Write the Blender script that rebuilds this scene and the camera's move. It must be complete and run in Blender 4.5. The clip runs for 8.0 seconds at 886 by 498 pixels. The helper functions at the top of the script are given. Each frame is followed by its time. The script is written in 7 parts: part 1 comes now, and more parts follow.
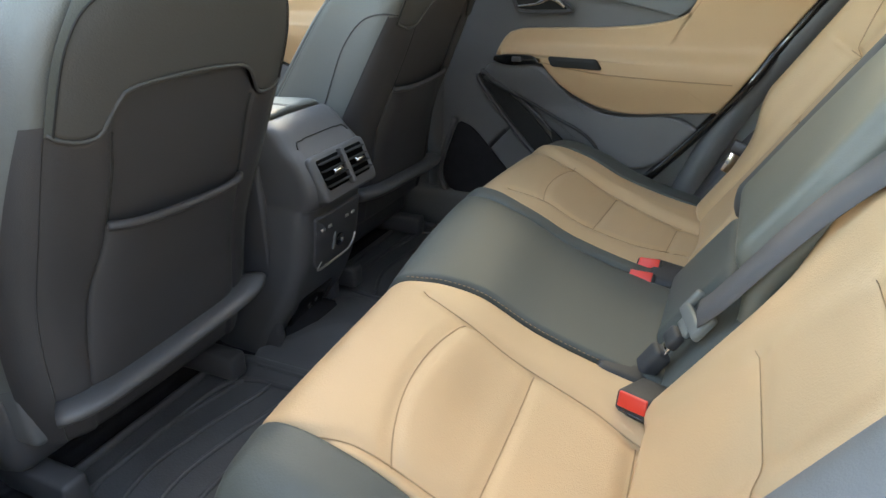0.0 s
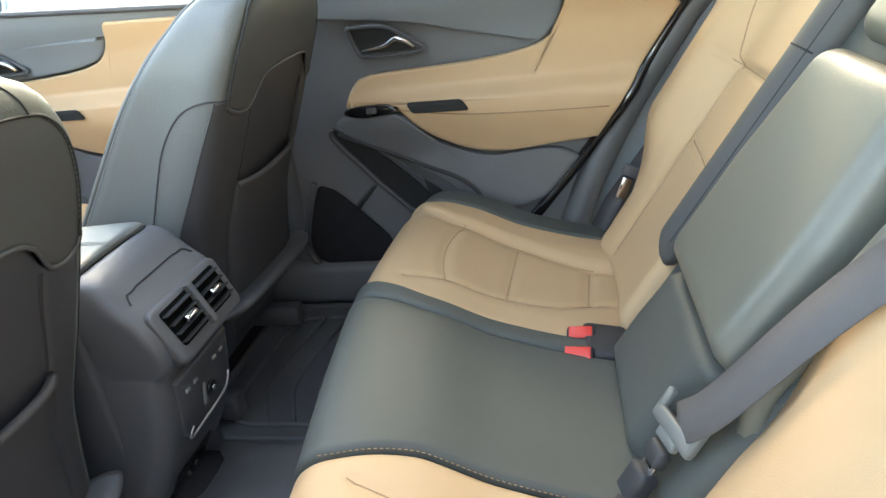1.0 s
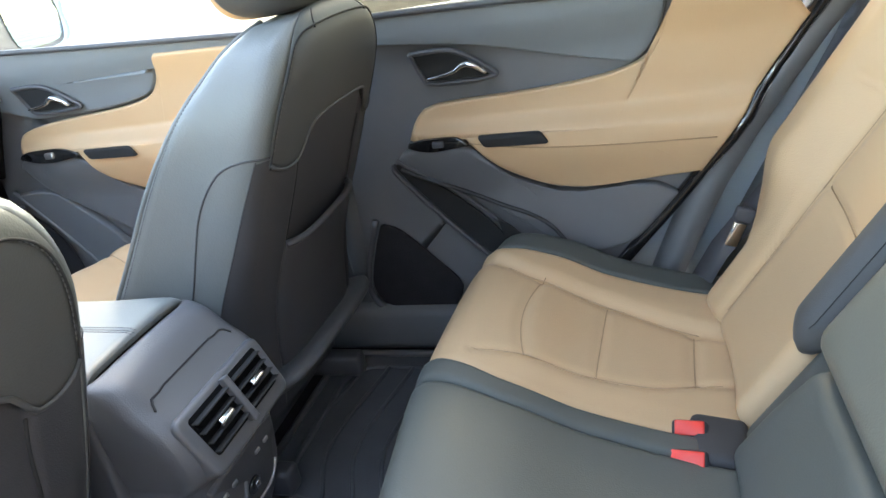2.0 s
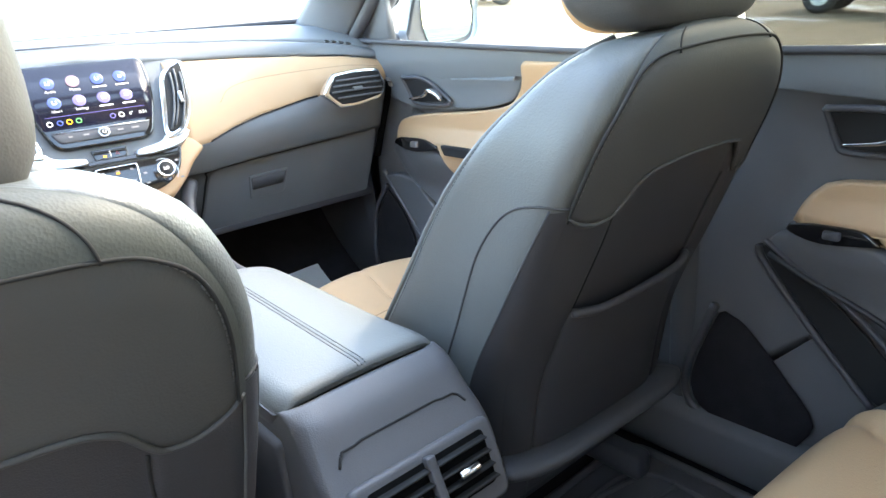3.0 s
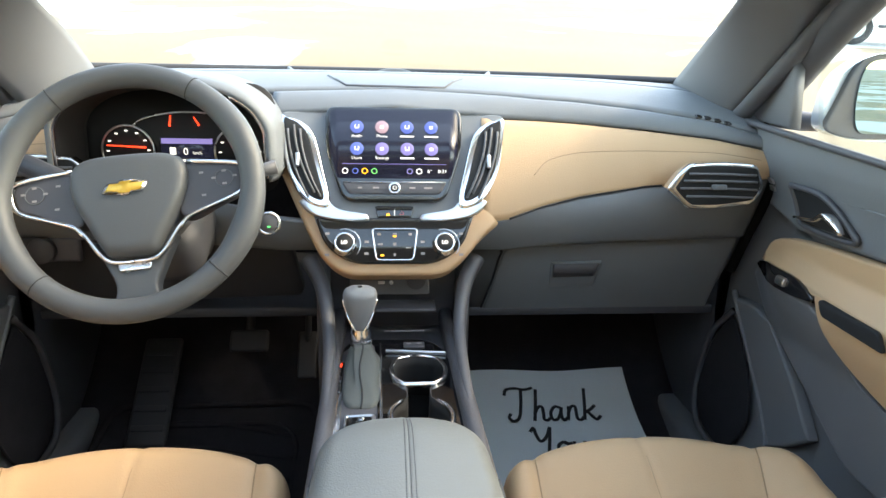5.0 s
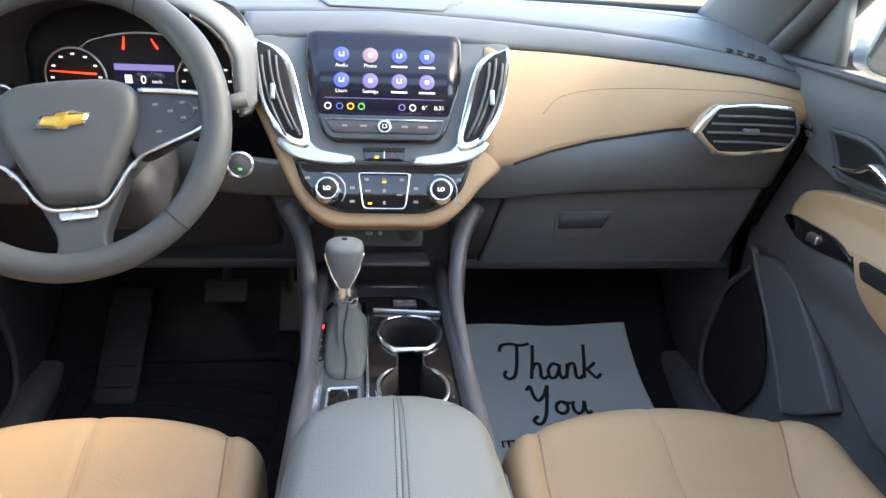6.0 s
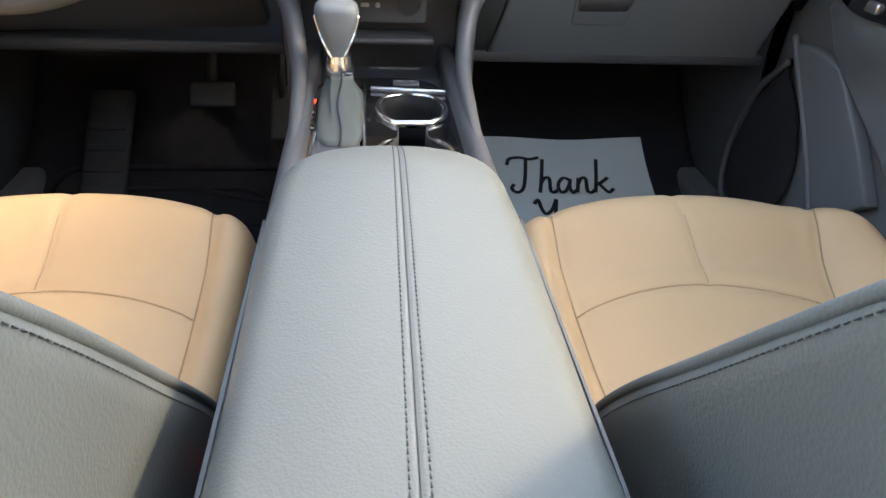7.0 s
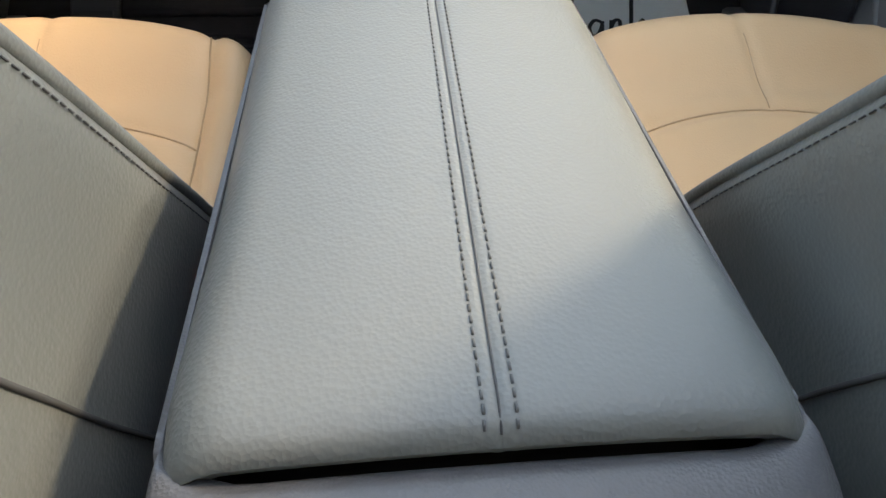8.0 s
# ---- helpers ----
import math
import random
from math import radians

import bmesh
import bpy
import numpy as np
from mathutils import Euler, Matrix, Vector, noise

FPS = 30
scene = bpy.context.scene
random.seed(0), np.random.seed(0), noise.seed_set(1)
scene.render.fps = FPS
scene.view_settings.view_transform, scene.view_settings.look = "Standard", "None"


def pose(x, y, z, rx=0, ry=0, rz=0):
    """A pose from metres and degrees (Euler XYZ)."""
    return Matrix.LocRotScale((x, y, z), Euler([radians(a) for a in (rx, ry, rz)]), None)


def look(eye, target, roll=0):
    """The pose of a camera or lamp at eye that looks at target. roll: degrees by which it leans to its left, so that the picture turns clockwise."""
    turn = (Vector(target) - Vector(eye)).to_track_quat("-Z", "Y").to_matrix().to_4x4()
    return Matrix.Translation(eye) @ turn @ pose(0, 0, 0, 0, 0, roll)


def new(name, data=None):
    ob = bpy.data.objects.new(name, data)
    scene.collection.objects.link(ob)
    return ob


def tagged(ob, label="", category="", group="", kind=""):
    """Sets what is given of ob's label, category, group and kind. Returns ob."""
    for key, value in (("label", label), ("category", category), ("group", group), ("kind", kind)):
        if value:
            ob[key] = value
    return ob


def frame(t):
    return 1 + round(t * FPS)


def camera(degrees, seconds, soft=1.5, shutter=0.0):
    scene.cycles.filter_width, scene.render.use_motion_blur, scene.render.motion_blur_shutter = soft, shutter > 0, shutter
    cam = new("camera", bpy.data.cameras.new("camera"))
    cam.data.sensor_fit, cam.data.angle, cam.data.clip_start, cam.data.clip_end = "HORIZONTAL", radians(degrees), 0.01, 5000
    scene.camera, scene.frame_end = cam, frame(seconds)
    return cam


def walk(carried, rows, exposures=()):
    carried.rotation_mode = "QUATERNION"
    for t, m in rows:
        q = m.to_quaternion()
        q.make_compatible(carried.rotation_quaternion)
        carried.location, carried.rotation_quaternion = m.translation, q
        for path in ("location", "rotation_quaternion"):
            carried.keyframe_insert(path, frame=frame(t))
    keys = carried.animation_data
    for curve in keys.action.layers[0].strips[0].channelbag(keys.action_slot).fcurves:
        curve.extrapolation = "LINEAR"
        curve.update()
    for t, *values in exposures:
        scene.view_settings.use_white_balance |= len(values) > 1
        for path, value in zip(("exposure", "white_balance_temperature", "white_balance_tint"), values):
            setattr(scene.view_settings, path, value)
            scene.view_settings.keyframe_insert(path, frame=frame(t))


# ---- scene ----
cam = camera(68.1, 8.0)
PATH = [
    (0, (-0.966, -0.744, 0.737), (0.689, 0.015, -0.09), -0.9),
    (0.5, (-0.851, -0.669, 0.769), (0.889, -0.164, -0.077), -3.8),
    (1, (-0.734, -0.621, 0.803), (1.04, -0.249, -0.041), -7.8),
    (1.2, (-0.686, -0.611, 0.832), (1.08, -0.251, -0.036), -8.7),
    (2.3, (-0.503, -0.573, 0.839), (1.147, 0.255, 0.067), -11.2),
    (2.5, (-0.474, -0.561, 0.837), (1.074, 0.485, 0.123), -11.0),
    (3, (-0.313, -0.541, 0.812), (0.876, 0.934, 0.171), -5.4),
    (3.5, (-0.161, -0.54, 0.794), (0.597, 1.207, 0.182), -3.1),
    (4, (-0.089, -0.448, 0.837), (0.33, 1.417, 0.247), -0.4),
    (4.5, (-0.065, -0.298, 0.895), (0.193, 1.594, 0.3), 1.6),
    (4.7, (-0.029, -0.285, 0.895), (0.161, 1.626, 0.336), 1.4),
    (5.8, (-0.027, -0.158, 0.882), (0.205, 1.706, 0.214), 2.6),
    (6, (-0.026, -0.14, 0.872), (0.206, 1.706, 0.138), 2.8),
    (6.5, (-0.023, -0.121, 0.796), (0.206, 1.658, -0.09), 3.3),
    (7, (-0.02, -0.114, 0.73), (0.202, 1.543, -0.369), 3.4),
    (7.5, (-0.025, -0.097, 0.667), (0.166, 1.434, -0.606), 2.6),
    (8, (-0.03, -0.094, 0.644), (0.142, 1.35, -0.729), 2.2),
]
EXPOSURES = [(0.0, 3.90, 9300, 6), (0.3, 4.05, 9300, 6), (1.0, 4.38, 9200, 7), (2.5, 4.46, 7900, 9), (3.0, 4.30, 7850, 8), (3.5, 4.36, 8100, 6), (4.0, 3.96, 8200, 5), (4.5, 3.58, 8900, 5), (6.0, 3.42, 7900, 9), (6.5, 3.70, 8000, 10), (7.0, 3.75, 8800, 9), (8.0, 3.57, 9700, 9)]
walk(cam, [(t, look(eye, target, roll)) for t, eye, target, roll in PATH], EXPOSURES)

# ---- daylight ----
world = bpy.data.worlds.new("daylight")
scene.world = world
world.use_nodes = True
sky = world.node_tree.nodes.new("ShaderNodeTexSky")
sky.sky_type, sky.sun_disc = "NISHITA", False
SUN_FROM = Vector((1.2, 0.08, 1.0)).normalized()
sky.sun_elevation = math.asin(SUN_FROM.z)
sky.sun_rotation = math.atan2(SUN_FROM.x, SUN_FROM.y)
sky.air_density, sky.dust_density = 1.0, 1.0
background = world.node_tree.nodes["Background"]
background.inputs["Strength"].default_value = 0.15
world.node_tree.links.new(sky.outputs[0], background.inputs["Color"])
sun_data = bpy.data.lights.new("sun", "SUN")
sun_data.energy, sun_data.angle, sun_data.color = 0.32, radians(6.0), (1.0, 0.95, 0.86)
sun = new("sun", sun_data)
sun.matrix_world = look(SUN_FROM * 30, (0, 0, 0))


# ---- materials ----
def material(name, color, rough=0.5, metal=0.0, grain=0.0, grain_size=900.0, blotch=0.12, blotch_size=9.0, sheen=0.0, spec=0.5, coat=0.0):
    """A surface with two scales of variation: blotches in colour and gloss, and a fine bumped grain."""
    m = bpy.data.materials.new(name)
    m.use_nodes = True
    n, l = m.node_tree.nodes, m.node_tree.links
    b = n["Principled BSDF"]
    b.inputs["Metallic"].default_value = metal
    b.inputs["Specular IOR Level"].default_value = spec
    b.inputs["Coat Weight"].default_value = coat
    b.inputs["Coat Roughness"].default_value = 0.05
    b.inputs["Sheen Weight"].default_value = sheen
    co = n.new("ShaderNodeTexCoord")
    big = n.new("ShaderNodeTexNoise")
    big.inputs["Scale"].default_value, big.inputs["Detail"].default_value = blotch_size, 4.0
    l.new(co.outputs["Object"], big.inputs["Vector"])
    ramp = n.new("ShaderNodeMix")
    ramp.data_type = "RGBA"
    lo = [c * (1 - blotch) for c in color]
    hi = [min(1.0, c * (1 + blotch)) for c in color]
    ramp.inputs[6].default_value, ramp.inputs[7].default_value = (*lo, 1), (*hi, 1)
    l.new(big.outputs["Fac"], ramp.inputs[0])
    l.new(ramp.outputs[2], b.inputs["Base Color"])
    rr = n.new("ShaderNodeMapRange")
    rr.inputs["To Min"].default_value, rr.inputs["To Max"].default_value = rough * 0.88, min(1.0, rough * 1.12)
    l.new(big.outputs["Fac"], rr.inputs["Value"])
    l.new(rr.outputs["Result"], b.inputs["Roughness"])
    if grain:
        vor = n.new("ShaderNodeTexVoronoi")
        vor.inputs["Scale"].default_value = grain_size
        fine = n.new("ShaderNodeTexNoise")
        fine.inputs["Scale"].default_value, fine.inputs["Detail"].default_value = grain_size * 0.6, 3.0
        mix = n.new("ShaderNodeMath")
        mix.operation = "ADD"
        bump = n.new("ShaderNodeBump")
        bump.inputs["Strength"].default_value, bump.inputs["Distance"].default_value = grain, 0.0006
        l.new(co.outputs["Object"], vor.inputs["Vector"])
        l.new(co.outputs["Object"], fine.inputs["Vector"])
        l.new(vor.outputs["Distance"], mix.inputs[0])
        l.new(fine.outputs["Fac"], mix.inputs[1])
        l.new(mix.outputs[0], bump.inputs["Height"])
        l.new(bump.outputs["Normal"], b.inputs["Normal"])
    return m


def glowing(name, color, strength):
    m = bpy.data.materials.new(name)
    m.use_nodes = True
    b = m.node_tree.nodes["Principled BSDF"]
    b.inputs["Base Color"].default_value = (*[c * 0.3 for c in color], 1)
    b.inputs["Emission Color"].default_value, b.inputs["Emission Strength"].default_value = (*color, 1), strength * 0.17
    b.inputs["Roughness"].default_value = 0.2
    return m


def glass_material(name, tint=(0.95, 0.98, 0.97), clear=0.92):
    m = bpy.data.materials.new(name)
    m.use_nodes = True
    n, l = m.node_tree.nodes, m.node_tree.links
    out = n["Material Output"]
    n.remove(n["Principled BSDF"])
    see, gloss, mix = n.new("ShaderNodeBsdfTransparent"), n.new("ShaderNodeBsdfGlossy"), n.new("ShaderNodeMixShader")
    see.inputs["Color"].default_value = (*tint, 1)
    gloss.inputs["Roughness"].default_value = 0.02
    mix.inputs[0].default_value = 1 - clear
    l.new(see.outputs[0], mix.inputs[1]), l.new(gloss.outputs[0], mix.inputs[2]), l.new(mix.outputs[0], out.inputs["Surface"])
    return m


TAN = material("tan_leather", (0.55, 0.365, 0.215), 0.50, grain=0.28, grain_size=520, blotch=0.05, spec=0.35)
TAN_TRIM = material("tan_trim", (0.53, 0.345, 0.20), 0.48, grain=0.3, grain_size=650, blotch=0.04)
BLACK = material("black_leather", (0.078, 0.084, 0.078), 0.56, grain=0.24, grain_size=480, blotch=0.10, spec=0.4)
# Paler and warmer than the black leather, carrying sheen in the colour.
ARM_SHEEN_HIDE = material("armrest_leather_sheen", (0.122, 0.122, 0.102), 0.42, grain=0.2, grain_size=480, blotch=0.08, spec=0.65)
GREY_SIDE = material("grey_leather", (0.150, 0.160, 0.160), 0.45, grain=0.42, grain_size=430, blotch=0.08, spec=0.55)
LID_HIDE = material("pale_grey_leather", (0.144, 0.152, 0.149), 0.44, grain=0.32, grain_size=520, blotch=0.08)
CONSOLE = material("console_plastic", (0.085, 0.085, 0.092), 0.42, grain=0.3, grain_size=800, blotch=0.08, spec=0.6)
DARK = material("dark_plastic", (0.066, 0.065, 0.072), 0.46, grain=0.35, grain_size=800, blotch=0.12)
SOFT_DASH = material("grey_dash_plastic", (0.158, 0.170, 0.180), 0.52, grain=0.4, grain_size=700, blotch=0.08, spec=0.32)
PILLAR = material("dark_grey_trim", (0.125, 0.128, 0.135), 0.60, grain=0.25, grain_size=800, blotch=0.08)
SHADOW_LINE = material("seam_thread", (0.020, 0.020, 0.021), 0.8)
TAN_SEAM = material("tan_seam", (0.33, 0.21, 0.115), 0.7)
SEAT_HIDE = material("seat_back_leather", (0.078, 0.077, 0.077), 0.58, grain=0.24, grain_size=480, blotch=0.10, spec=0.4)
MID_THREAD = material("mid_grey_thread", (0.125, 0.122, 0.122), 0.7)
THREAD = material("grey_thread", (0.30, 0.27, 0.26), 0.7)
GLOSS = material("gloss_black", (0.010, 0.010, 0.011), 0.08, blotch=0.05, coat=0.6)
CHROME = material("chrome", (0.83, 0.83, 0.85), 0.12, metal=1.0, blotch=0.03)
SATIN = material("satin_metal", (0.62, 0.63, 0.65), 0.28, metal=1.0, blotch=0.05)
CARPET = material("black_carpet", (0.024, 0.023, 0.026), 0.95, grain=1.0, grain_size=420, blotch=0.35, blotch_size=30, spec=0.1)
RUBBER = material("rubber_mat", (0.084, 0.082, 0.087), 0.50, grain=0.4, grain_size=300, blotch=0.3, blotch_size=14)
RED = material("red_plastic", (0.75, 0.045, 0.030), 0.38, blotch=0.05)
AMBER = glowing("amber_lamp", (1.0, 0.42, 0.03), 1.5)
PAPER = material("grey_paper", (0.74, 0.76, 0.75), 0.85, grain=0.2, grain_size=300, blotch=0.05)
INK = material("black_ink", (0.02, 0.02, 0.02), 0.7)
LINER = material("pale_headliner", (0.74, 0.73, 0.70), 0.95, grain=0.4, grain_size=500, blotch=0.05)
PAINT = material("silver_paint", (0.55, 0.60, 0.63), 0.25, metal=0.3, blotch=0.03, coat=0.6)
WEBBING = material("grey_webbing", (0.105, 0.100, 0.104), 0.75, grain=0.6, grain_size=900, blotch=0.1)
BUCKLE_GREY = material("grey_latch", (0.16, 0.165, 0.16), 0.4, blotch=0.1)
GLASS = glass_material("window_glass")
PRIVACY = glass_material("tinted_glass", (0.38, 0.39, 0.37), 0.95)
SEAT_SHELL = material("seat_back_vinyl", (0.055, 0.053, 0.058), 0.48, grain=0.3, grain_size=700, blotch=0.10)
WHEEL_HIDE = material("wheel_leather", (0.068, 0.072, 0.075), 0.50, grain=0.2, grain_size=800, blotch=0.06)
KNEE = material("black_lower_trim", (0.032, 0.032, 0.036), 0.6, grain=0.3, grain_size=700)
MIRROR = material("mirror_glass", (0.26, 0.37, 0.38), 0.01, metal=1.0, blotch=0.0)

# Near-black paint that puts the shade of deep hollows into the colour.
HOLLOW_SHADE = material("hollow_shade", (0.004, 0.004, 0.004), 0.9, blotch=0.1, spec=0.05)
DOOR_GREY = material("grey_door_plastic", (0.130, 0.131, 0.138), 0.46, grain=0.35, grain_size=800, blotch=0.10)
# Near black for real black parts, and for shade painted into hollows.
BLACK_AND_SHADE = material("black_and_shade", (0.010, 0.010, 0.011), 0.75, blotch=0.1)
LID_THREAD = material("lid_thread", (0.085, 0.088, 0.092), 0.7)
THREAD_DARK = material("dark_grey_thread", (0.065, 0.066, 0.070), 0.7)


# ---- tools ----
def thing(name, label, category, group="", kind="", at=(0, 0, 0)):
    ob = new(name)
    ob.location = at
    ob.empty_display_size = 0.05
    return tagged(ob, label, category, group, kind)


def part(name, bm, mat, parent=None, label="", smooth=True, solid=0.0, sub=0, bevel=0.0):
    """Links a bmesh, given in world coordinates, as one mesh object under a thing or a part."""
    bmesh.ops.recalc_face_normals(bm, faces=bm.faces) if not solid else None
    me = bpy.data.meshes.new(name)
    bm.to_mesh(me)
    bm.free()
    me.materials.append(mat)
    if smooth:
        me.shade_smooth()
    ob = new(name, me)
    if parent:
        ob.parent = parent
        base, p = Vector((0, 0, 0)), parent
        while p:
            base += p.location
            p = p.parent
        me.transform(Matrix.Translation(-base))
    if label:
        ob["label"] = label
    if solid:
        mod = ob.modifiers.new("thickness", "SOLIDIFY")
        mod.thickness, mod.offset = solid, -1
    if bevel:
        mod = ob.modifiers.new("edges", "BEVEL")
        mod.width, mod.segments, mod.limit_method, mod.angle_limit = bevel, 2, "ANGLE", radians(35)
    if sub:
        mod = ob.modifiers.new("soft", "SUBSURF")
        mod.levels = mod.render_levels = sub
    return ob


def smooth_edges(ob, degrees=35):
    ob.data.set_sharp_from_angle(angle=radians(degrees))
    return ob


def grid(fn, us, vs, close_u=False):
    """A surface fn(u, v) over two lists of parameters."""
    bm = bmesh.new()
    rows = [[bm.verts.new(fn(u, v)) for v in vs] for u in us]
    n = len(us)
    for i in range(n if close_u else n - 1):
        for j in range(len(vs) - 1):
            a, b = rows[i], rows[(i + 1) % n]
            bm.faces.new((a[j], b[j], b[j + 1], a[j + 1]))
    return bm


def span(a, b, n):
    return [a + (b - a) * i / (n - 1) for i in range(n)]


def curve_points(keys, n, closed=False):
    """n points along a smooth curve through the keys (tuples of any one length)."""
    k = [np.array(p, float) for p in keys]
    m = len(k)
    out = []
    for q in np.linspace(0, m if closed else m - 1, n, endpoint=not closed):
        i = min(int(q), m - 1 if closed else m - 2)
        f = q - i
        if closed:
            p0, p1, p2, p3 = k[i - 1], k[i % m], k[(i + 1) % m], k[(i + 2) % m]
        else:
            p1, p2 = k[i], k[i + 1]
            p0 = k[i - 1] if i else 2 * p1 - p2
            p3 = k[i + 2] if i + 2 < m else 2 * p2 - p1
        out.append(0.5 * (2 * p1 + (p2 - p0) * f + (2 * p0 - 5 * p1 + 4 * p2 - p3) * f * f + (3 * p1 - p0 - 3 * p2 + p3) * f**3))
    return out


def lerp_keys(keys, q):
    """Smooth value at q through (q, value) keys, with no overshoot."""
    xs, ys = [k[0] for k in keys], [k[1] for k in keys]
    if q <= xs[0]:
        return ys[0]
    if q >= xs[-1]:
        return ys[-1]
    i = max(j for j in range(len(xs) - 1) if xs[j] <= q)
    slope = lambda j: (ys[j + 1] - ys[j]) / (xs[j + 1] - xs[j])

    def tangent(j):
        if j == 0 or j == len(xs) - 1:
            return slope(0 if j == 0 else j - 1)
        a, b = slope(j - 1), slope(j)
        return 0.0 if a * b <= 0 else 2 * a * b / (a + b)

    h = xs[i + 1] - xs[i]
    f = (q - xs[i]) / h
    return (2 * f**3 - 3 * f * f + 1) * ys[i] + (f**3 - 2 * f * f + f) * h * tangent(i) + (3 * f * f - 2 * f**3) * ys[i + 1] + (f**3 - f * f) * h * tangent(i + 1)


def tube(points, r, seg=8, closed=False, flat=1.0, bm=None):
    """A round bar along points; r may be a list."""
    bm = bm or bmesh.new()
    pts = [Vector(p) for p in points]
    n = len(pts)
    rings, side = [], None
    for i, p in enumerate(pts):
        d = (pts[(i + 1) % n] - pts[i - 1]) if closed or 0 < i < n - 1 else (pts[1] - pts[0] if i == 0 else pts[-1] - pts[-2])
        d.normalize()
        if side is None:
            side = d.cross(Vector((0.1, 0.2, 1))).normalized()
        side = (side - d * side.dot(d)).normalized()
        up = d.cross(side)
        rr = float(r[i] if isinstance(r, (list, tuple)) else r)
        rings.append([bm.verts.new(p + rr * (math.cos(a) * side + flat * math.sin(a) * up)) for a in (2 * math.pi * k / seg for k in range(seg))])
    for i in range(n if closed else n - 1):
        a, b = rings[i], rings[(i + 1) % n]
        for k in range(seg):
            bm.faces.new((a[k], a[(k + 1) % seg], b[(k + 1) % seg], b[k]))
    if not closed:
        bm.faces.new(rings[0]), bm.faces.new(rings[-1])
    return bm


def stitches(points, length=0.0045, gap=0.003, r=0.0007, lift=(0, 0, 0)):
    """Short threads along a polyline, as one mesh."""
    bm = bmesh.new()
    pts = [Vector(p) + Vector(lift) for p in points]
    run, total = [0.0], 0.0
    for a, b in zip(pts, pts[1:]):
        total += (b - a).length
        run.append(total)

    def at(d):
        i = min(int(np.searchsorted(run, d, "right")) - 1, len(pts) - 2)
        return pts[i].lerp(pts[i + 1], (d - run[i]) / max(1e-9, run[i + 1] - run[i]))

    d = 0.0
    while d + length < total:
        tube([at(d), at(d + length)], r, 5, bm=bm)
        d += length + gap
    return bm


def rbox(c, s, r=0.004, seg=2, m=None, bm=None):
    """A box with rounded edges: centre, size, radius; m turns it about its centre."""
    b = bmesh.new()
    bmesh.ops.create_cube(b, size=1)
    bmesh.ops.scale(b, vec=s, verts=b.verts)
    bmesh.ops.bevel(b, geom=b.edges[:], offset=min(r, min(s) * 0.49), segments=seg, profile=0.5, affect="EDGES")
    bmesh.ops.transform(b, matrix=Matrix.Translation(c) @ (m or Matrix()), verts=b.verts)
    if bm is None:
        return b
    me = bpy.data.meshes.new("join")
    b.to_mesh(me)
    bm.from_mesh(me)
    b.free()
    bpy.data.meshes.remove(me)
    return bm


def slab(outline, put, depth, r=0.0, seg=2, holes=()):
    """A plate with an outline of (u, v), laid into the world by put(u, v, w): its face at w = 0, its back at w = -depth; rounded rim."""
    bm = bmesh.new()
    n = len(outline)
    area = sum(outline[i - 1][0] * outline[i][1] - outline[i][0] * outline[i - 1][1] for i in range(n))
    pts = [Vector(p) for p in (outline if area > 0 else outline[::-1])]

    def inset(d):
        res = []
        for i in range(n):
            a, b = (pts[i] - pts[i - 1]).normalized(), (pts[(i + 1) % n] - pts[i]).normalized()
            na, nb = Vector((-a.y, a.x)), Vector((-b.y, b.x))
            k = na + nb
            res.append(pts[i] + k * (d / max(0.35, k.length_squared / 2)))
        return res

    loops = [[bm.verts.new(put(p.x, p.y, -depth)) for p in pts]]
    if r:
        for k in range(seg + 1):
            a = math.pi / 2 * k / seg
            loops.append([bm.verts.new(put(p.x, p.y, -r + r * math.sin(a))) for p in inset(r * (1 - math.cos(a)))])
    else:
        loops.append([bm.verts.new(put(p.x, p.y, 0)) for p in pts])
    for a, b in zip(loops, loops[1:]):
        for i in range(n):
            bm.faces.new((a[i - 1], a[i], b[i], b[i - 1]))
    bm.faces.new(loops[-1])
    bm.faces.new(loops[0][::-1])
    big = [f for f in bm.faces if len(f.verts) > 4]
    bmesh.ops.triangulate(bm, faces=big)
    return bm


def smooth_outline(keys, n=48):
    return [tuple(p) for p in curve_points(keys, n, closed=True)]


def rounded_poly(keys, r=0.01, seg=5):
    """A polygon with rounded corners; a key may carry its own radius."""
    out = []
    n = len(keys)
    P = [Vector(k[:2]) for k in keys]
    for i in range(n):
        rr = keys[i][2] if len(keys[i]) > 2 else r
        a, b = P[i - 1] - P[i], P[(i + 1) % n] - P[i]
        d = min(rr, a.length * 0.48, b.length * 0.48)
        p0, p1 = P[i] + a.normalized() * d, P[i] + b.normalized() * d
        for k in range(seg + 1):
            f = k / seg
            out.append(tuple((1 - f) ** 2 * p0 + 2 * f * (1 - f) * P[i] + f * f * p1))
    return out


def along_x(x0):
    """put() for a plate that faces -x (towards the cabin's middle) at x0: u along y, v along z."""
    return lambda u, v, w: Vector((x0 - w, u, v))


def cylinder(c, axis, r, h, seg=24, r2=None, bm=None, bev=0.0):
    """A short turned body from c along axis."""
    axis = Vector(axis).normalized()
    bev = bev or min(r, h) * 0.12
    prof = [(0, 0), (r, 0), (r2 or r, h - bev), ((r2 or r) - bev, h), (0, h)]
    return turned(c, axis, prof, seg, bm)


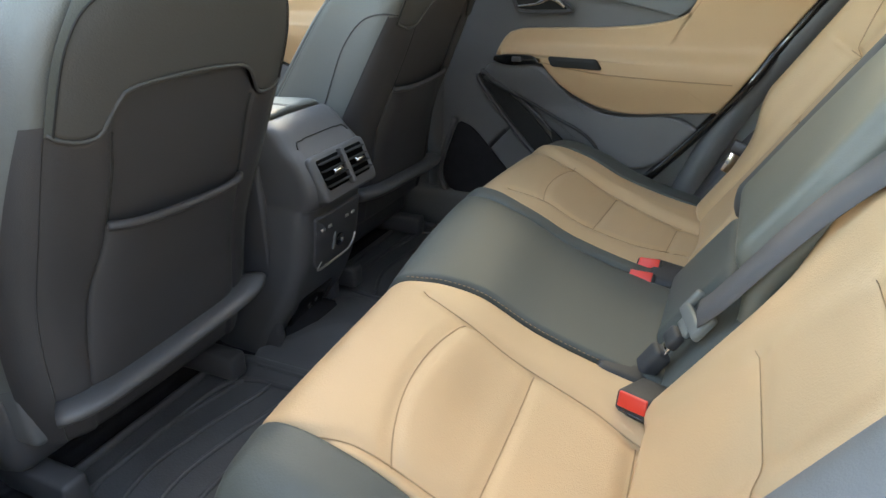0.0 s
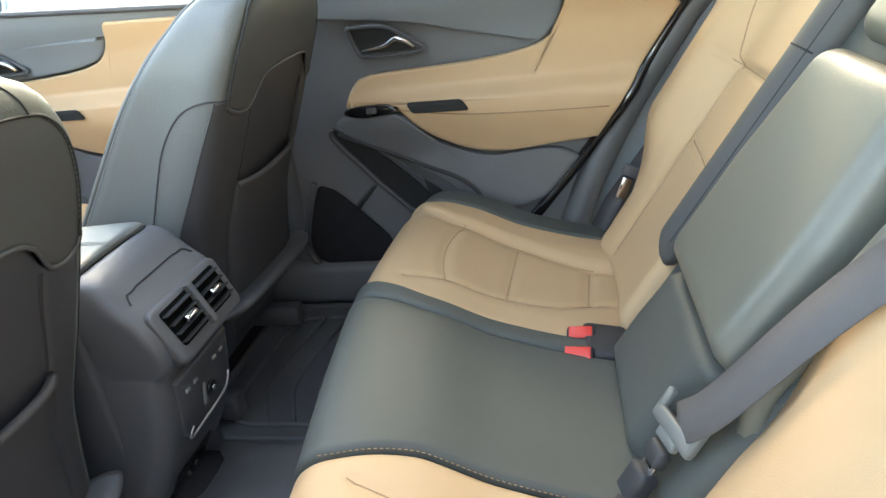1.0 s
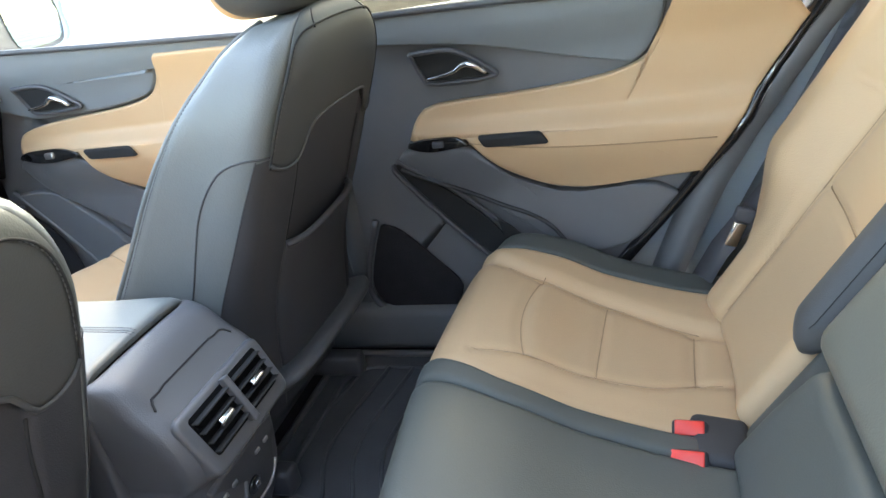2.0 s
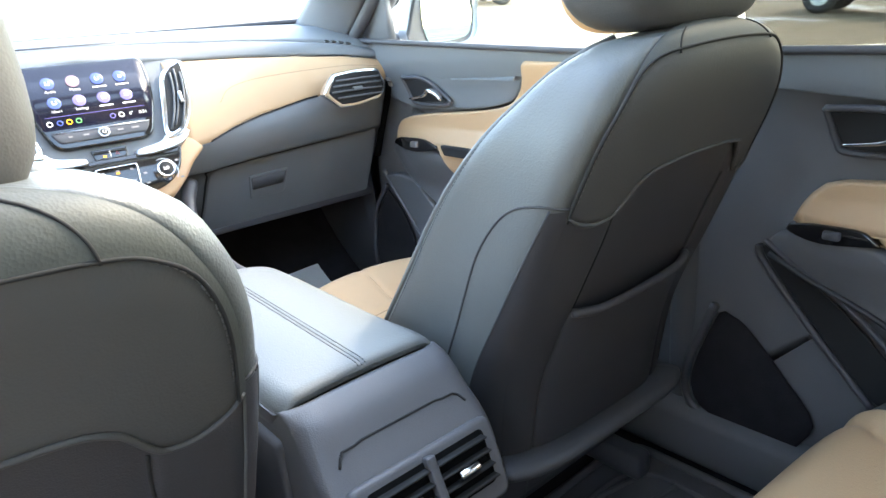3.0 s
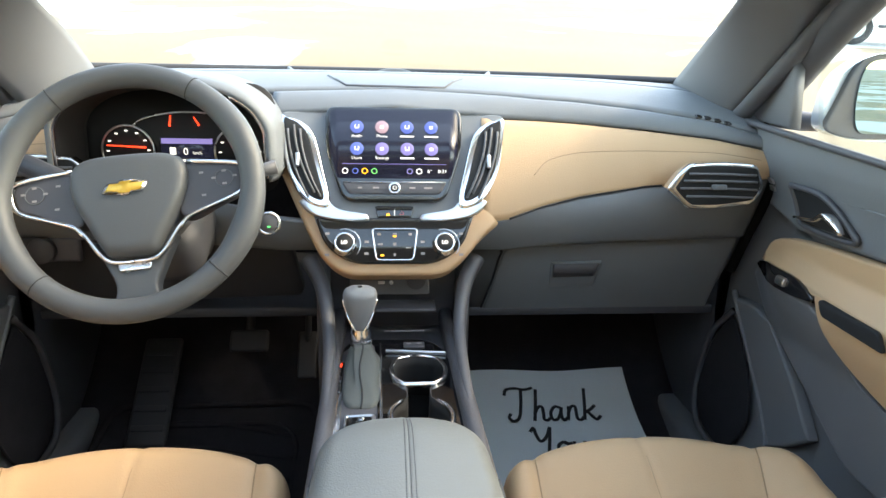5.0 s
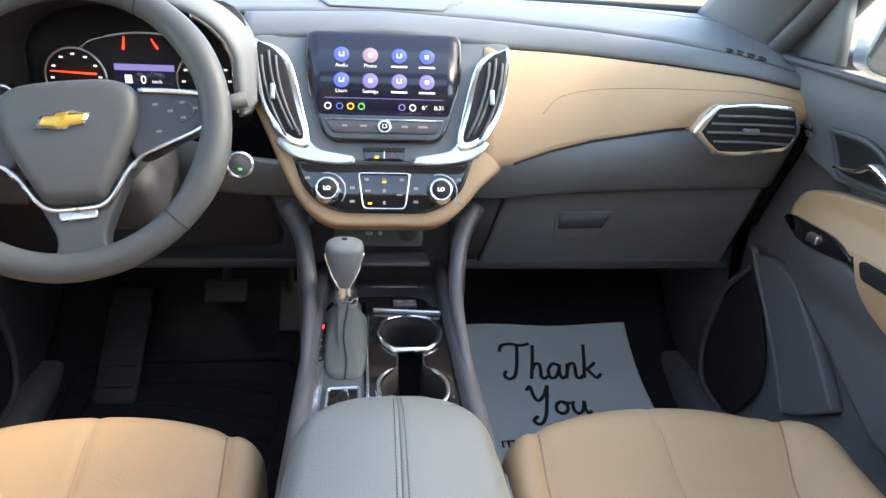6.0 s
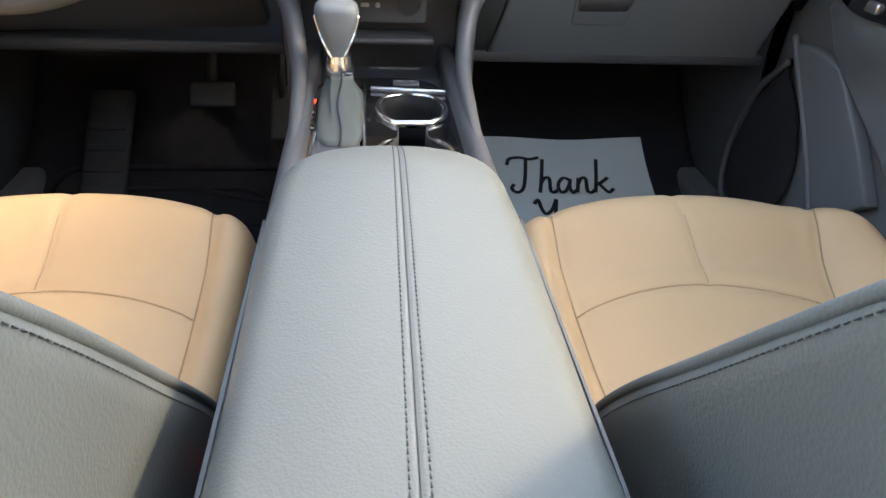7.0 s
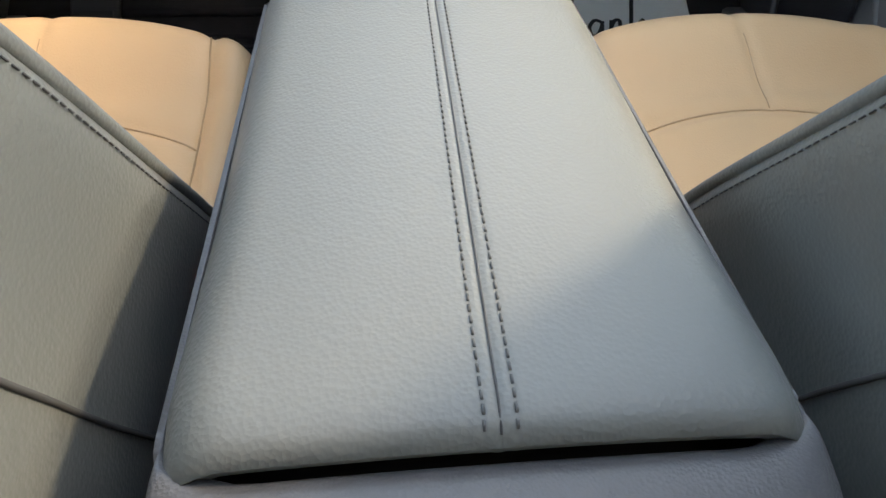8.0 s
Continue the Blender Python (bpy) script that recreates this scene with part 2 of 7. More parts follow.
def turned(c, axis, prof, seg=24, bm=None):
    """A body of revolution: prof of (radius, height)."""
    bm = bm or bmesh.new()
    axis = Vector(axis).normalized()
    s = axis.orthogonal().normalized()
    t = axis.cross(s)
    rings = []
    for r, h in prof:
        o = Vector(c) + axis * h
        if r < 1e-7:
            rings.append([bm.verts.new(o)])
        else:
            rings.append([bm.verts.new(o + r * (math.cos(a) * s + math.sin(a) * t)) for a in (2 * math.pi * k / seg for k in range(seg))])
    for a, b in zip(rings, rings[1:]):
        for k in range(seg):
            k2 = (k + 1) % seg
            if len(a) == 1 and len(b) == 1:
                continue
            if len(a) == 1:
                bm.faces.new((a[0], b[k], b[k2]))
            elif len(b) == 1:
                bm.faces.new((a[k], a[k2], b[0]))
            else:
                bm.faces.new((a[k], a[k2], b[k2], b[k]))
    return bm


def mirror_x(bm):
    bmesh.ops.scale(bm, vec=(-1, 1, 1), verts=bm.verts)
    bmesh.ops.reverse_faces(bm, faces=bm.faces)
    return bm


def joined(*bms):
    """Several bmeshes as one."""
    bm = bmesh.new()
    for b in bms:
        me = bpy.data.meshes.new("join")
        b.to_mesh(me)
        bm.from_mesh(me)
        bpy.data.meshes.remove(me)
        b.free()
    return bm


def outline_of(*runs, n=14):
    """A closed outline of smooth runs that meet in corners; each run is a list of (u, v), and begins where the last one ends."""
    out = []
    for i, run in enumerate(runs):
        keys = list(run) + [runs[(i + 1) % len(runs)][0]]
        m = n if len(keys) > 2 else 4
        out += [tuple(p) for p in curve_points(keys, m)[:-1]]
    return out


def relief_patch(outline, center, put, depth=0.02, r=0.008, rings=14):
    """A plate whose face follows put(u, v, w) all over: rings from a centre out to the outline, then a rounded rim down to -depth."""
    bm = bmesh.new()
    n = len(outline)
    c = Vector(center)
    loops = []
    steps = [(k / rings, 0.0) for k in range(1, rings)] + [(1.0, 0.0)]
    mean = sum((Vector(p) - c).length for p in outline) / n
    edge = min(0.5, r / mean)
    prof = [(f * (1 - edge), 0.0) for f, _ in steps] + [(1 - edge * (1 - math.sin(a)), -r * (1 - math.cos(a))) for a in (0.5, 1.0, math.pi / 2)] + [(1.0, -depth)]
    mid = bm.verts.new(put(c.x, c.y, 0))
    for f, w in prof:
        loops.append([bm.verts.new(put(*(c + (Vector(p) - c) * f), w)) for p in outline])
    for i in range(n):
        bm.faces.new((mid, loops[0][i - 1], loops[0][i]))
    for a, b in zip(loops, loops[1:]):
        for i in range(n):
            bm.faces.new((a[i - 1], a[i], b[i], b[i - 1]))
    return bm


def lettering(name, body, put, size, mat, parent, shear=0.0, bold=0.0, label="", align="CENTER", raised=0.0006):
    """Words in the built-in font, laid into the world by put(u, v, w)."""
    cu = bpy.data.curves.new(name, "FONT")
    cu.body, cu.size, cu.shear, cu.offset, cu.resolution_u = body, size, shear, bold, 3
    cu.align_x, cu.align_y = align, "CENTER"
    ob = bpy.data.objects.new(name, cu)
    scene.collection.objects.link(ob)
    bpy.context.view_layer.update()
    me = bpy.data.meshes.new_from_object(ob.evaluated_get(bpy.context.evaluated_depsgraph_get()))
    bpy.data.objects.remove(ob)
    bm = bmesh.new()
    bm.from_mesh(me)
    bpy.data.meshes.remove(me)
    bmesh.ops.triangulate(bm, faces=bm.faces[:])
    for v in bm.verts:
        v.co = put(v.co.x, v.co.y, raised)
    return part(name, bm, mat, parent, label, smooth=False)


def bar_mark(put, u, v, du, dv, bm=None):
    """A small flat bar in place of a symbol or word that cannot be read."""
    bm = bm or bmesh.new()
    c = [bm.verts.new(put(u + a * du / 2, v + b * dv / 2, 0.0008)) for a, b in ((-1, -1), (1, -1), (1, 1), (-1, 1))]
    bm.faces.new(c)
    return bm


def step(v, a, b):
    f = min(1.0, max(0.0, (v - a) / (b - a)))
    return f * f * (3 - 2 * f)


def marks(name, put, bars, mat, parent):
    """One small bar for each symbol: (u, v, width, height)."""
    for u, v, du, dv in bars:
        part(name, bar_mark(put, u, v, du, dv), mat, parent, smooth=False)


# ---- ground and the car's shell ----
def ground_height(x, y):
    """Flat round the car, then a lot that rises gently ahead."""
    r = math.hypot(x, y)
    k = min(1.0, max(0.0, (r - 4) / 8))
    return -0.44 + k * 0.125 * max(0.0, y - 1.0) * (1 if r < 60 else 60 / r + (1 - 60 / r) * 0.6) + 0.012 * noise.noise((x * 0.5, y * 0.5, 0))


def lot_material():
    m = material("sandy_lot", (0.215, 0.166, 0.104), 0.9, grain=0.6, grain_size=60, blotch=0.25, blotch_size=0.5)
    n, l = m.node_tree.nodes, m.node_tree.links
    b = n["Principled BSDF"]
    base = b.inputs["Base Color"].links[0].from_socket
    co = n.new("ShaderNodeTexCoord")
    patch = n.new("ShaderNodeTexNoise")
    patch.inputs["Scale"].default_value, patch.inputs["Detail"].default_value, patch.inputs["Distortion"].default_value = 0.16, 6.0, 0.8
    ramp = n.new("ShaderNodeMapRange")
    ramp.inputs["From Min"].default_value, ramp.inputs["From Max"].default_value = 0.53, 0.57
    mix = n.new("ShaderNodeMix")
    mix.data_type = "RGBA"
    mix.inputs[7].default_value = (0.54, 0.55, 0.56, 1)
    l.new(co.outputs["Object"], patch.inputs["Vector"]), l.new(patch.outputs["Fac"], ramp.inputs["Value"])
    l.new(ramp.outputs["Result"], mix.inputs[0]), l.new(base, mix.inputs[6]), l.new(mix.outputs[2], b.inputs["Base Color"])
    return m


radii = [0.0, 1.5, 3, 4, 5, 6, 7, 8, 9, 10, 11, 12, 14, 17, 21, 26, 32, 40, 50, 60, 80, 120, 200, 400, 900, 2500]
ground = part("ground", grid(lambda a, r: Vector((r * math.cos(a), r * math.sin(a), ground_height(r * math.cos(a), r * math.sin(a)))), span(0, 2 * math.pi * 71 / 72, 72), radii, close_u=True), lot_material())
tagged(ground, "sandy parking lot with melting patches of snow", "ground", kind="structure")

FLOOR_X = 0.70
floor_keys = [(-1.35, 0.16), (-0.80, 0.12), (-0.55, 0.02), (-0.40, 0.0), (0.10, 0.0), (0.16, 0.03), (0.30, 0.06), (0.55, 0.05), (0.75, 0.0), (0.88, 0.025), (1.00, 0.050), (1.10, 0.092), (1.19, 0.146), (1.30, 0.25), (1.42, 0.42), (1.44, 0.60)]
fl = np.array(curve_points(floor_keys, 90))


def floor_point(x, q):
    y, z = fl[int(q)]
    hump = 0.07 * math.exp(-((x / 0.10) ** 4)) * (1 if y < 0.9 else 0)
    return Vector((x, y, z + hump))


floor = part("floor", grid(floor_point, span(-FLOOR_X, FLOOR_X, 41), range(90)), CARPET, solid=0.03)
tagged(floor, "black carpeted car floor rising to the toe boards", "floor", kind="structure")

# Roof, quarter and tail panels close the cabin round the camera; the left rear door stands open.
def roof_point(x, y):
    k = (x / 0.62) ** 2
    return Vector((x, y, 1.21 - 0.05 * k - 0.10 * max(0, (y - 0.15) / 0.4) ** 2 * 0.5 - 0.05 * max(0, (-1.0 - y) / 0.8) ** 2))


# The roof's opening is made up, to let light in from above.
roof_parts = []
for x0, x1, y0, y1 in ((-0.62, -0.42, -0.35, 0.34), (0.42, 0.62, -0.35, 0.34), (-0.62, 0.62, 0.34, 0.50), (-0.62, 0.62, -1.95, -0.35)):
    roof_parts.append(grid(roof_point, span(x0, x1, 13), span(y0, y1, 24)))
ceiling = part("ceiling", joined(*roof_parts), LINER, solid=-0.05)
skins = []
for x0, x1, y0, y1 in ((-0.66, -0.44, -0.37, 0.36), (0.44, 0.66, -0.37, 0.36), (-0.66, 0.66, 0.36, 0.54), (-0.66, 0.66, -2.0, -0.37)):
    skins.append(grid(lambda x, y: roof_point(x, y) + Vector((0, 0, 0.058)), span(x0, x1, 13), span(y0, y1, 24)))
roof_skin = part("roof", joined(*skins), PAINT, solid=-0.012)
tagged(roof_skin, "silver painted outer roof panel round the added roof opening", "roof", kind="structure")
tagged(ceiling, "pale fabric headliner round the added roof opening", "ceiling", kind="structure")
# Glass over the added opening, out of view, for top light.
added_roof_glass = part("window_5_added", grid(lambda x, y: roof_point(x, y) + Vector((0, 0, 0.03)), span(-0.43, 0.43, 11), span(-0.36, 0.35, 15)), GLASS)
tagged(added_roof_glass, "added clear glass roof panel, out of view, that lets in top light", "window", kind="structure")


def pillar(name, keys, r, label, mat=PILLAR, flat=0.6):
    """A trimmed roof pillar along (x, y, z) keys on both sides of the car."""
    for s in (1, -1):
        pts = [(s * x, y, z) for x, y, z in curve_points(keys, 16)]
        ob = part(name, tube(pts, r, 12, flat=flat), mat)
        tagged(ob, label, "pillar", kind="structure")


PA = np.array(curve_points([(0.612, 1.19, 0.835), (0.595, 1.10, 0.868), (0.565, 0.95, 0.925), (0.534, 0.80, 0.982), (0.500, 0.62, 1.06), (0.470, 0.46, 1.15)], 30))
PB = np.array(curve_points([(0.640, 1.00, 0.770), (0.628, 0.93, 0.800), (0.640, 0.84, 0.885), (0.655, 0.74, 0.985), (0.650, 0.60, 1.07), (0.625, 0.44, 1.16)], 30))


def front_pillar_point(s, i, f):
    p = PA[i] * (1 - f) + PB[i] * f
    return Vector((s * (p[0] - 0.020 * 4 * f * (1 - f)), p[1] - 0.02 * 4 * f * (1 - f), p[2]))


for s in (1, -1):
    post = part("pillar_front", grid(lambda i, f: front_pillar_point(s, i, f), range(30), span(0, 1, 10)), PILLAR, solid=-0.02)
    tagged(post, "grey trimmed windscreen pillar", "pillar", kind="structure")
    seal = part("trim", tube([Vector((s * (p[0] + 0.012), p[1] - 0.006, p[2])) for p in PB], 0.017, 8), DARK)
    tagged(seal, "black door seal along the windscreen pillar", "seal", kind="structure")
pillar("pillar_middle", [(0.735, 0.03, 0.0), (0.735, 0.03, 0.40), (0.715, 0.02, 0.75), (0.66, -0.01, 1.02), (0.60, -0.03, 1.18)], 0.050, "dark grey trimmed door pillar", flat=0.7)
pillar("pillar_rear", [(0.74, -0.60, 0.05), (0.735, -0.72, 0.35), (0.73, -0.88, 0.62), (0.70, -1.00, 0.78), (0.65, -1.10, 1.05), (0.60, -1.12, 1.17)], 0.055, "dark grey trimmed rear pillar")

for s, nm in ((1, "right"), (-1, "left")):
    quarter = part("wall_quarter_" + nm, slab(rounded_poly([(-0.66, 0.0), (-0.95, 0.62), (-1.05, 0.85), (-1.95, 0.85), (-1.95, 0.0)], 0.05), (lambda s: lambda u, v, w: Vector((s * (0.74 - w), u, v)))(s), 0.06, 0.01), PILLAR)
    tagged(quarter, "dark grey trim beside the rear seat", "trim panel", kind="structure")
    sill = part("sill_" + nm, rbox((s * 0.70, 0.28, 0.055), (0.10, 1.80, 0.11), 0.02, 3), PILLAR)
    tagged(sill, "dark grey plastic door sill step", "sill", kind="structure")
    kick = part("wall_kick_" + nm, slab(rounded_poly([(0.96, 0.0), (1.00, 0.45), (0.93, 0.74), (1.20, 0.80), (1.50, 0.72), (1.50, 0.0)], 0.03), (lambda s: lambda u, v, w: Vector((s * (0.70 - w), u, v)))(s), 0.08, 0.01), DARK)
    tagged(kick, "black plastic kick panel beside the footwell", "trim panel", kind="structure")
for y0, y1, s in ((-2.0, 1.55, 1), (-2.0, -1.02, -1), (0.04, 1.55, -1)):
    skin = part("wall_outer", rbox((s * 0.83, (y0 + y1) / 2, 0.24), (0.05, y1 - y0, 0.98), 0.02, 3), PAINT)
    tagged(skin, "silver painted outer body side", "body panel", kind="structure")
tail = part("wall_tail", rbox((0, -1.98, 0.45), (1.48, 0.06, 0.9), 0.02), PILLAR)
tagged(tail, "dark trimmed tailgate behind the rear seat", "wall", kind="structure")
back_glass = part("window_6", slab([(-0.66, 0.90), (0.66, 0.90), (0.58, 1.16), (-0.58, 1.16)], lambda u, v, w: Vector((u, -1.97 + (v - 0.9) * 0.35 + w, v)), 0.004), PRIVACY, smooth=False)
tagged(back_glass, "tinted rear window glass", "window", kind="structure")
for s, nm in ((1, "window_7"), (-1, "window_8")):
    pane = part(nm, slab([(-1.10, 0.85), (-1.95, 0.85), (-1.95, 1.14), (-1.10, 1.16)], (lambda s: lambda u, v, w: Vector((s * (0.73 - 0.4 * (v - 0.85) - w), u, v)))(s), 0.004), PRIVACY, smooth=False)
    tagged(pane, "tinted quarter window glass", "window", kind="structure")
# Unseen wall added to cut the light through the open left door.
light_block = part("wall_light_block", rbox((-3.0, -3.6, 0.85), (0.25, 6.4, 2.6), 0.02), material("grey_plaster", (0.16, 0.155, 0.15), 0.9, grain=0.5, grain_size=40, blotch=0.2, blotch_size=1.5))
tagged(light_block, "added plain grey wall, out of view, that dims light from the left", "wall", kind="structure")
bulkhead = part("wall_bulkhead", rbox((0, 1.50, 0.36), (1.48, 0.06, 0.80), 0.02), CARPET)
tagged(bulkhead, "black bulkhead behind the dashboard", "wall", kind="structure")

# Bonnet and cowl ahead of the windscreen.
hood = part("hood", grid(lambda x, q: Vector((x, 1.50 + 1.05 * q, 0.80 - 0.10 * q - 0.06 * (x / 0.8) ** 2 - 0.25 * max(0, q - 0.7) ** 1.5)), span(-0.86, 0.86, 17), span(0, 1, 12)), PAINT, solid=0.03)
tagged(hood, "silver painted car bonnet", "bonnet", kind="structure")


def windscreen_point(u, v):
    y0, z0 = 1.36 - 0.20 * u * u, 0.835
    y1, z1 = 0.56 - 0.10 * u * u, 1.165 - 0.02 * u * u
    return Vector((u * (0.66 - 0.06 * v), y0 + (y1 - y0) * v, z0 + (z1 - z0) * v))


def cowl_point(u, f):
    """Closes the gap between the windscreen's foot and the bonnet."""
    a = windscreen_point(u, 0.0)
    return a.lerp(Vector((a.x * 1.2, 1.53, 0.768)), f) + Vector((0, 0, -0.006))


cowl = part("cowl", grid(cowl_point, span(-1.05, 1.05, 17), span(0, 1, 4)), KNEE, solid=-0.01)
tagged(cowl, "black plastic cowl at the windscreen's foot", "cowl", kind="structure")
windscreen = part("window_1", grid(windscreen_point, span(-1, 1, 17), span(0, 1, 8)), GLASS)
windscreen.visible_shadow = False
tagged(windscreen, "clear curved windscreen glass", "window", kind="structure")
frit = part("trim", tube([windscreen_point(u, 0.078) for u in span(-0.99, 0.99, 33)], 0.007, 8), KNEE)
tagged(frit, "black seal along the windscreen's foot", "seal", kind="structure")


# ---- front seats ----
# Seat back by height: z, half width, rear y, front y.
BACK = np.array(curve_points([(0.17, 0.195, 0.005, 0.27), (0.25, 0.207, -0.015, 0.265), (0.33, 0.212, -0.028, 0.245), (0.40, 0.214, -0.045, 0.205), (0.50, 0.215, -0.088, 0.130), (0.60, 0.214, -0.130, 0.055), (0.68, 0.207, -0.165, -0.008), (0.725, 0.192, -0.184, -0.042), (0.758, 0.170, -0.190, -0.072), (0.780, 0.132, -0.184, -0.104), (0.792, 0.080, -0.172, -0.132), (0.795, 0.030, -0.165, -0.145)], 120))
SEAT_X = 0.372


def back_point(z, face, q, out=0.0, ahead=0.0):
    """A point of the seat back: height, face 0 rear, 1 inner, 2 front, 3 outer, place q from -1 to 1 on it."""
    w, yr, yf = (np.interp(z, BACK[:, 0], BACK[:, k]) for k in (1, 2, 3))
    yf += ahead
    n = 6.0
    ux, uy = ((q, -1), (-1, q), (q, 1), (1, q))[face]
    n = 6.0 if uy < 0 else 6.0 + 12.0 * uy * (1 - step(z, 0.60, 0.74))
    n -= 2.5 * step(z, 0.66, 0.78)
    k = (abs(ux) ** n + abs(uy) ** n) ** (-1 / n)
    ux, uy = ux * k, uy * k
    h, mid = (yf - yr) / 2, (yf + yr) / 2
    side = 0.012 * max(0.0, uy) ** 2 * min(1.0, (w / 0.20) ** 3)
    nx, ny = np.sign(ux) * abs(ux) ** 5 / w, np.sign(uy) * abs(uy) ** 5 / max(h, 0.02)
    g = math.hypot(nx, ny) or 1
    dish = -0.02 * (1 - q * q) ** 2 if face == 2 else (0.006 * (1 - q**4) * -1 if face == 0 else 0)
    return Vector(((w + side) * ux + out * nx / g, mid + h * uy + out * ny / g + dish, z))


def upper_edge(q):
    """Lower edge of the rear leather by place across: low at both flanks, a raised arch between."""
    return lerp_keys([(-1.0, 0.620), (-0.88, 0.609), (-0.70, 0.602), (-0.60, 0.605), (-0.545, 0.616), (-0.48, 0.636), (-0.36, 0.648), (0.0, 0.653), (0.33, 0.652), (0.50, 0.648), (0.56, 0.634), (0.64, 0.604), (0.72, 0.602), (0.88, 0.609), (1.0, 0.620)], q)


def panel_sides(z):
    """Inner and outer edge of the sunken panel that holds the map pocket, waisted at the pocket's lip."""
    a = lerp_keys([(0.17, -0.70), (0.29, -0.68), (0.39, -0.64), (0.47, -0.605), (0.52, -0.58), (0.58, -0.555), (0.65, -0.58)], z)
    b = lerp_keys([(0.17, 0.72), (0.28, 0.68), (0.40, 0.61), (0.47, 0.535), (0.55, 0.530), (0.60, 0.555), (0.65, 0.575)], z)
    return a, b


def front_seat(side, name_label):
    """A front seat about SEAT_X; side 1 passenger, -1 driver (mirrored)."""
    seat = thing("bucket_seat", name_label, "car seat", "front seats", at=(side * SEAT_X, 0.20, 0.02))

    low = Vector((SEAT_X, 0, 0))
    deeper = 0.035 if side < 0 else 0.0

    def back(z, face, q, out=0.0):
        p = back_point(z, face, q, out, deeper)
        return p + Vector((0, 0, 0.010 * step(z, 0.62, 0.76))) if side < 0 else p

    def put(bm):
        bmesh.ops.translate(bm, vec=low, verts=bm.verts)
        return mirror_x(bm) if side < 0 else bm

    def add(name, bm, mat, parent=seat, label="", **kw):
        return part(name, put(bm), mat, parent, label, **kw)

    if side < 0:
        low += Vector((-0.015, 0.010, -0.042))
    qs, top = span(-1, 1, 33), 0.795

    def sunk(q, z):
        a, b = panel_sides(z)
        return 0.005 * step(q, a - 0.025, a + 0.025) * (1 - step(q, b - 0.03, b + 0.03))

    rear_up = add("rear_leather", grid(lambda q, f: back(upper_edge(q) + (top - upper_edge(q)) * f, 0, q), qs, span(0, 1, 26)), SEAT_HIDE, label="black leather upper rear cover", solid=0.004)
    rear_low = add("rear_panel", grid(lambda q, f: back(0.17 + (upper_edge(q) - 0.17) * f, 0, q, -0.002 - sunk(q, 0.17 + (upper_edge(q) - 0.17) * f)), span(-1, 1, 121), span(0, 1, 60)), SEAT_SHELL, label="dark vinyl lower rear panel", solid=0.004)
    inner = add("side_panel", grid(lambda q, z: back(z, 1, q), span(-1, 1, 15), span(0.17, top, 48)), GREY_SIDE, label="grey leather side panel", solid=-0.004)
    add("side_panel", grid(lambda q, z: back(z, 3, q), span(-1, 1, 15), span(0.17, top, 48)), GREY_SIDE, label="grey leather side panel", solid=0.004)
    add("front_cover", grid(lambda q, z: back(z, 2, q), qs, span(0.17, top, 48)), TAN, label="tan leather front cover", solid=-0.004)
    # Seams with twin threads.
    # A seam arches over the shoulders; outside it a strip of leather wraps over the top.
    if side > 0:
        half = [(-0.975, 0.612), (-0.978, 0.66), (-0.980, 0.71), (-0.975, 0.738), (-0.95, 0.757), (-0.82, 0.768), (-0.5, 0.773), (0.0, 0.775)]
    else:
        half = [(-0.93, 0.612), (-0.93, 0.66), (-0.925, 0.70), (-0.90, 0.722), (-0.81, 0.736), (-0.68, 0.745), (-0.4, 0.750), (0.0, 0.752)]
    rim = [(-0.999, 0.615), (-0.999, 0.66), (-0.999, 0.71), (-0.999, 0.745), (-0.999, 0.775), (-0.93, 0.795), (-0.5, 0.795), (0.0, 0.795)]
    inside = curve_points(half + [(-q, z) for q, z in half[-2::-1]], 90)
    outside = curve_points(rim + [(-q, z) for q, z in rim[-2::-1]], 90)
    add("shoulder_cover", grid(lambda k, f: back(inside[k][1] + (outside[k][1] - inside[k][1]) * f, 0, inside[k][0] + (outside[k][0] - inside[k][0]) * f, 0.0016), range(90), span(0, 1, 10)), BLACK, rear_up, "black leather wrapped over the shoulders")
    add("seam", tube([back(z, 0, q, 0.0014) for q, z in inside], 0.0015, 6), SHADOW_LINE, rear_up)
    add("stitching", stitches([back(z, 0, q * 0.975, 0.0012) for q, z in inside[3:28]], 0.004, 0.0025, 0.0006), MID_THREAD, rear_up, "grey stitching")
    cross = half[5][1]
    for s in (-1, 1):
        add("seam", tube([back(cross + (0.790 - cross) * f, 0, s * (0.62 + 0.10 * f), 0.0018) for f in span(0, 1, 12)], 0.0011, 6), SHADOW_LINE, rear_up)
    add("piping", tube([back(upper_edge(q), 0, q, 0.0005) for q in span(-0.98, 0.98, 60)], 0.0026, 8), SEAT_HIDE, rear_up)
    # Front edge of the side panels: twin rows of thread beside the tan cover.
    for face in (1, 3):
        add("seam", tube([back(z, face, 0.99, -0.001) for z in span(0.2, 0.785, 60)], 0.0042, 8), GREY_SIDE, inner)
        add("stitching", stitches([back(z, face, 0.85, 0.0006) for z in span(0.22, 0.775, 120)], 0.0032, 0.0022, 0.00045), THREAD_DARK, inner, "dark grey stitching")
    # Lower side pad with an arched top on the inner flank.
    arch = [(0.17, -0.2), (0.30, -0.2), (0.43, -0.16), (0.51, -0.07), (0.565, -0.02), (0.605, -0.1), (0.625, -0.28), (0.632, -0.62), (0.628, -1.0)]
    arch = curve_points(arch, 50)
    add("seam", tube([back(z, 1, q, 0.0004) for z, q in arch], 0.0014, 6), THREAD_DARK, inner)
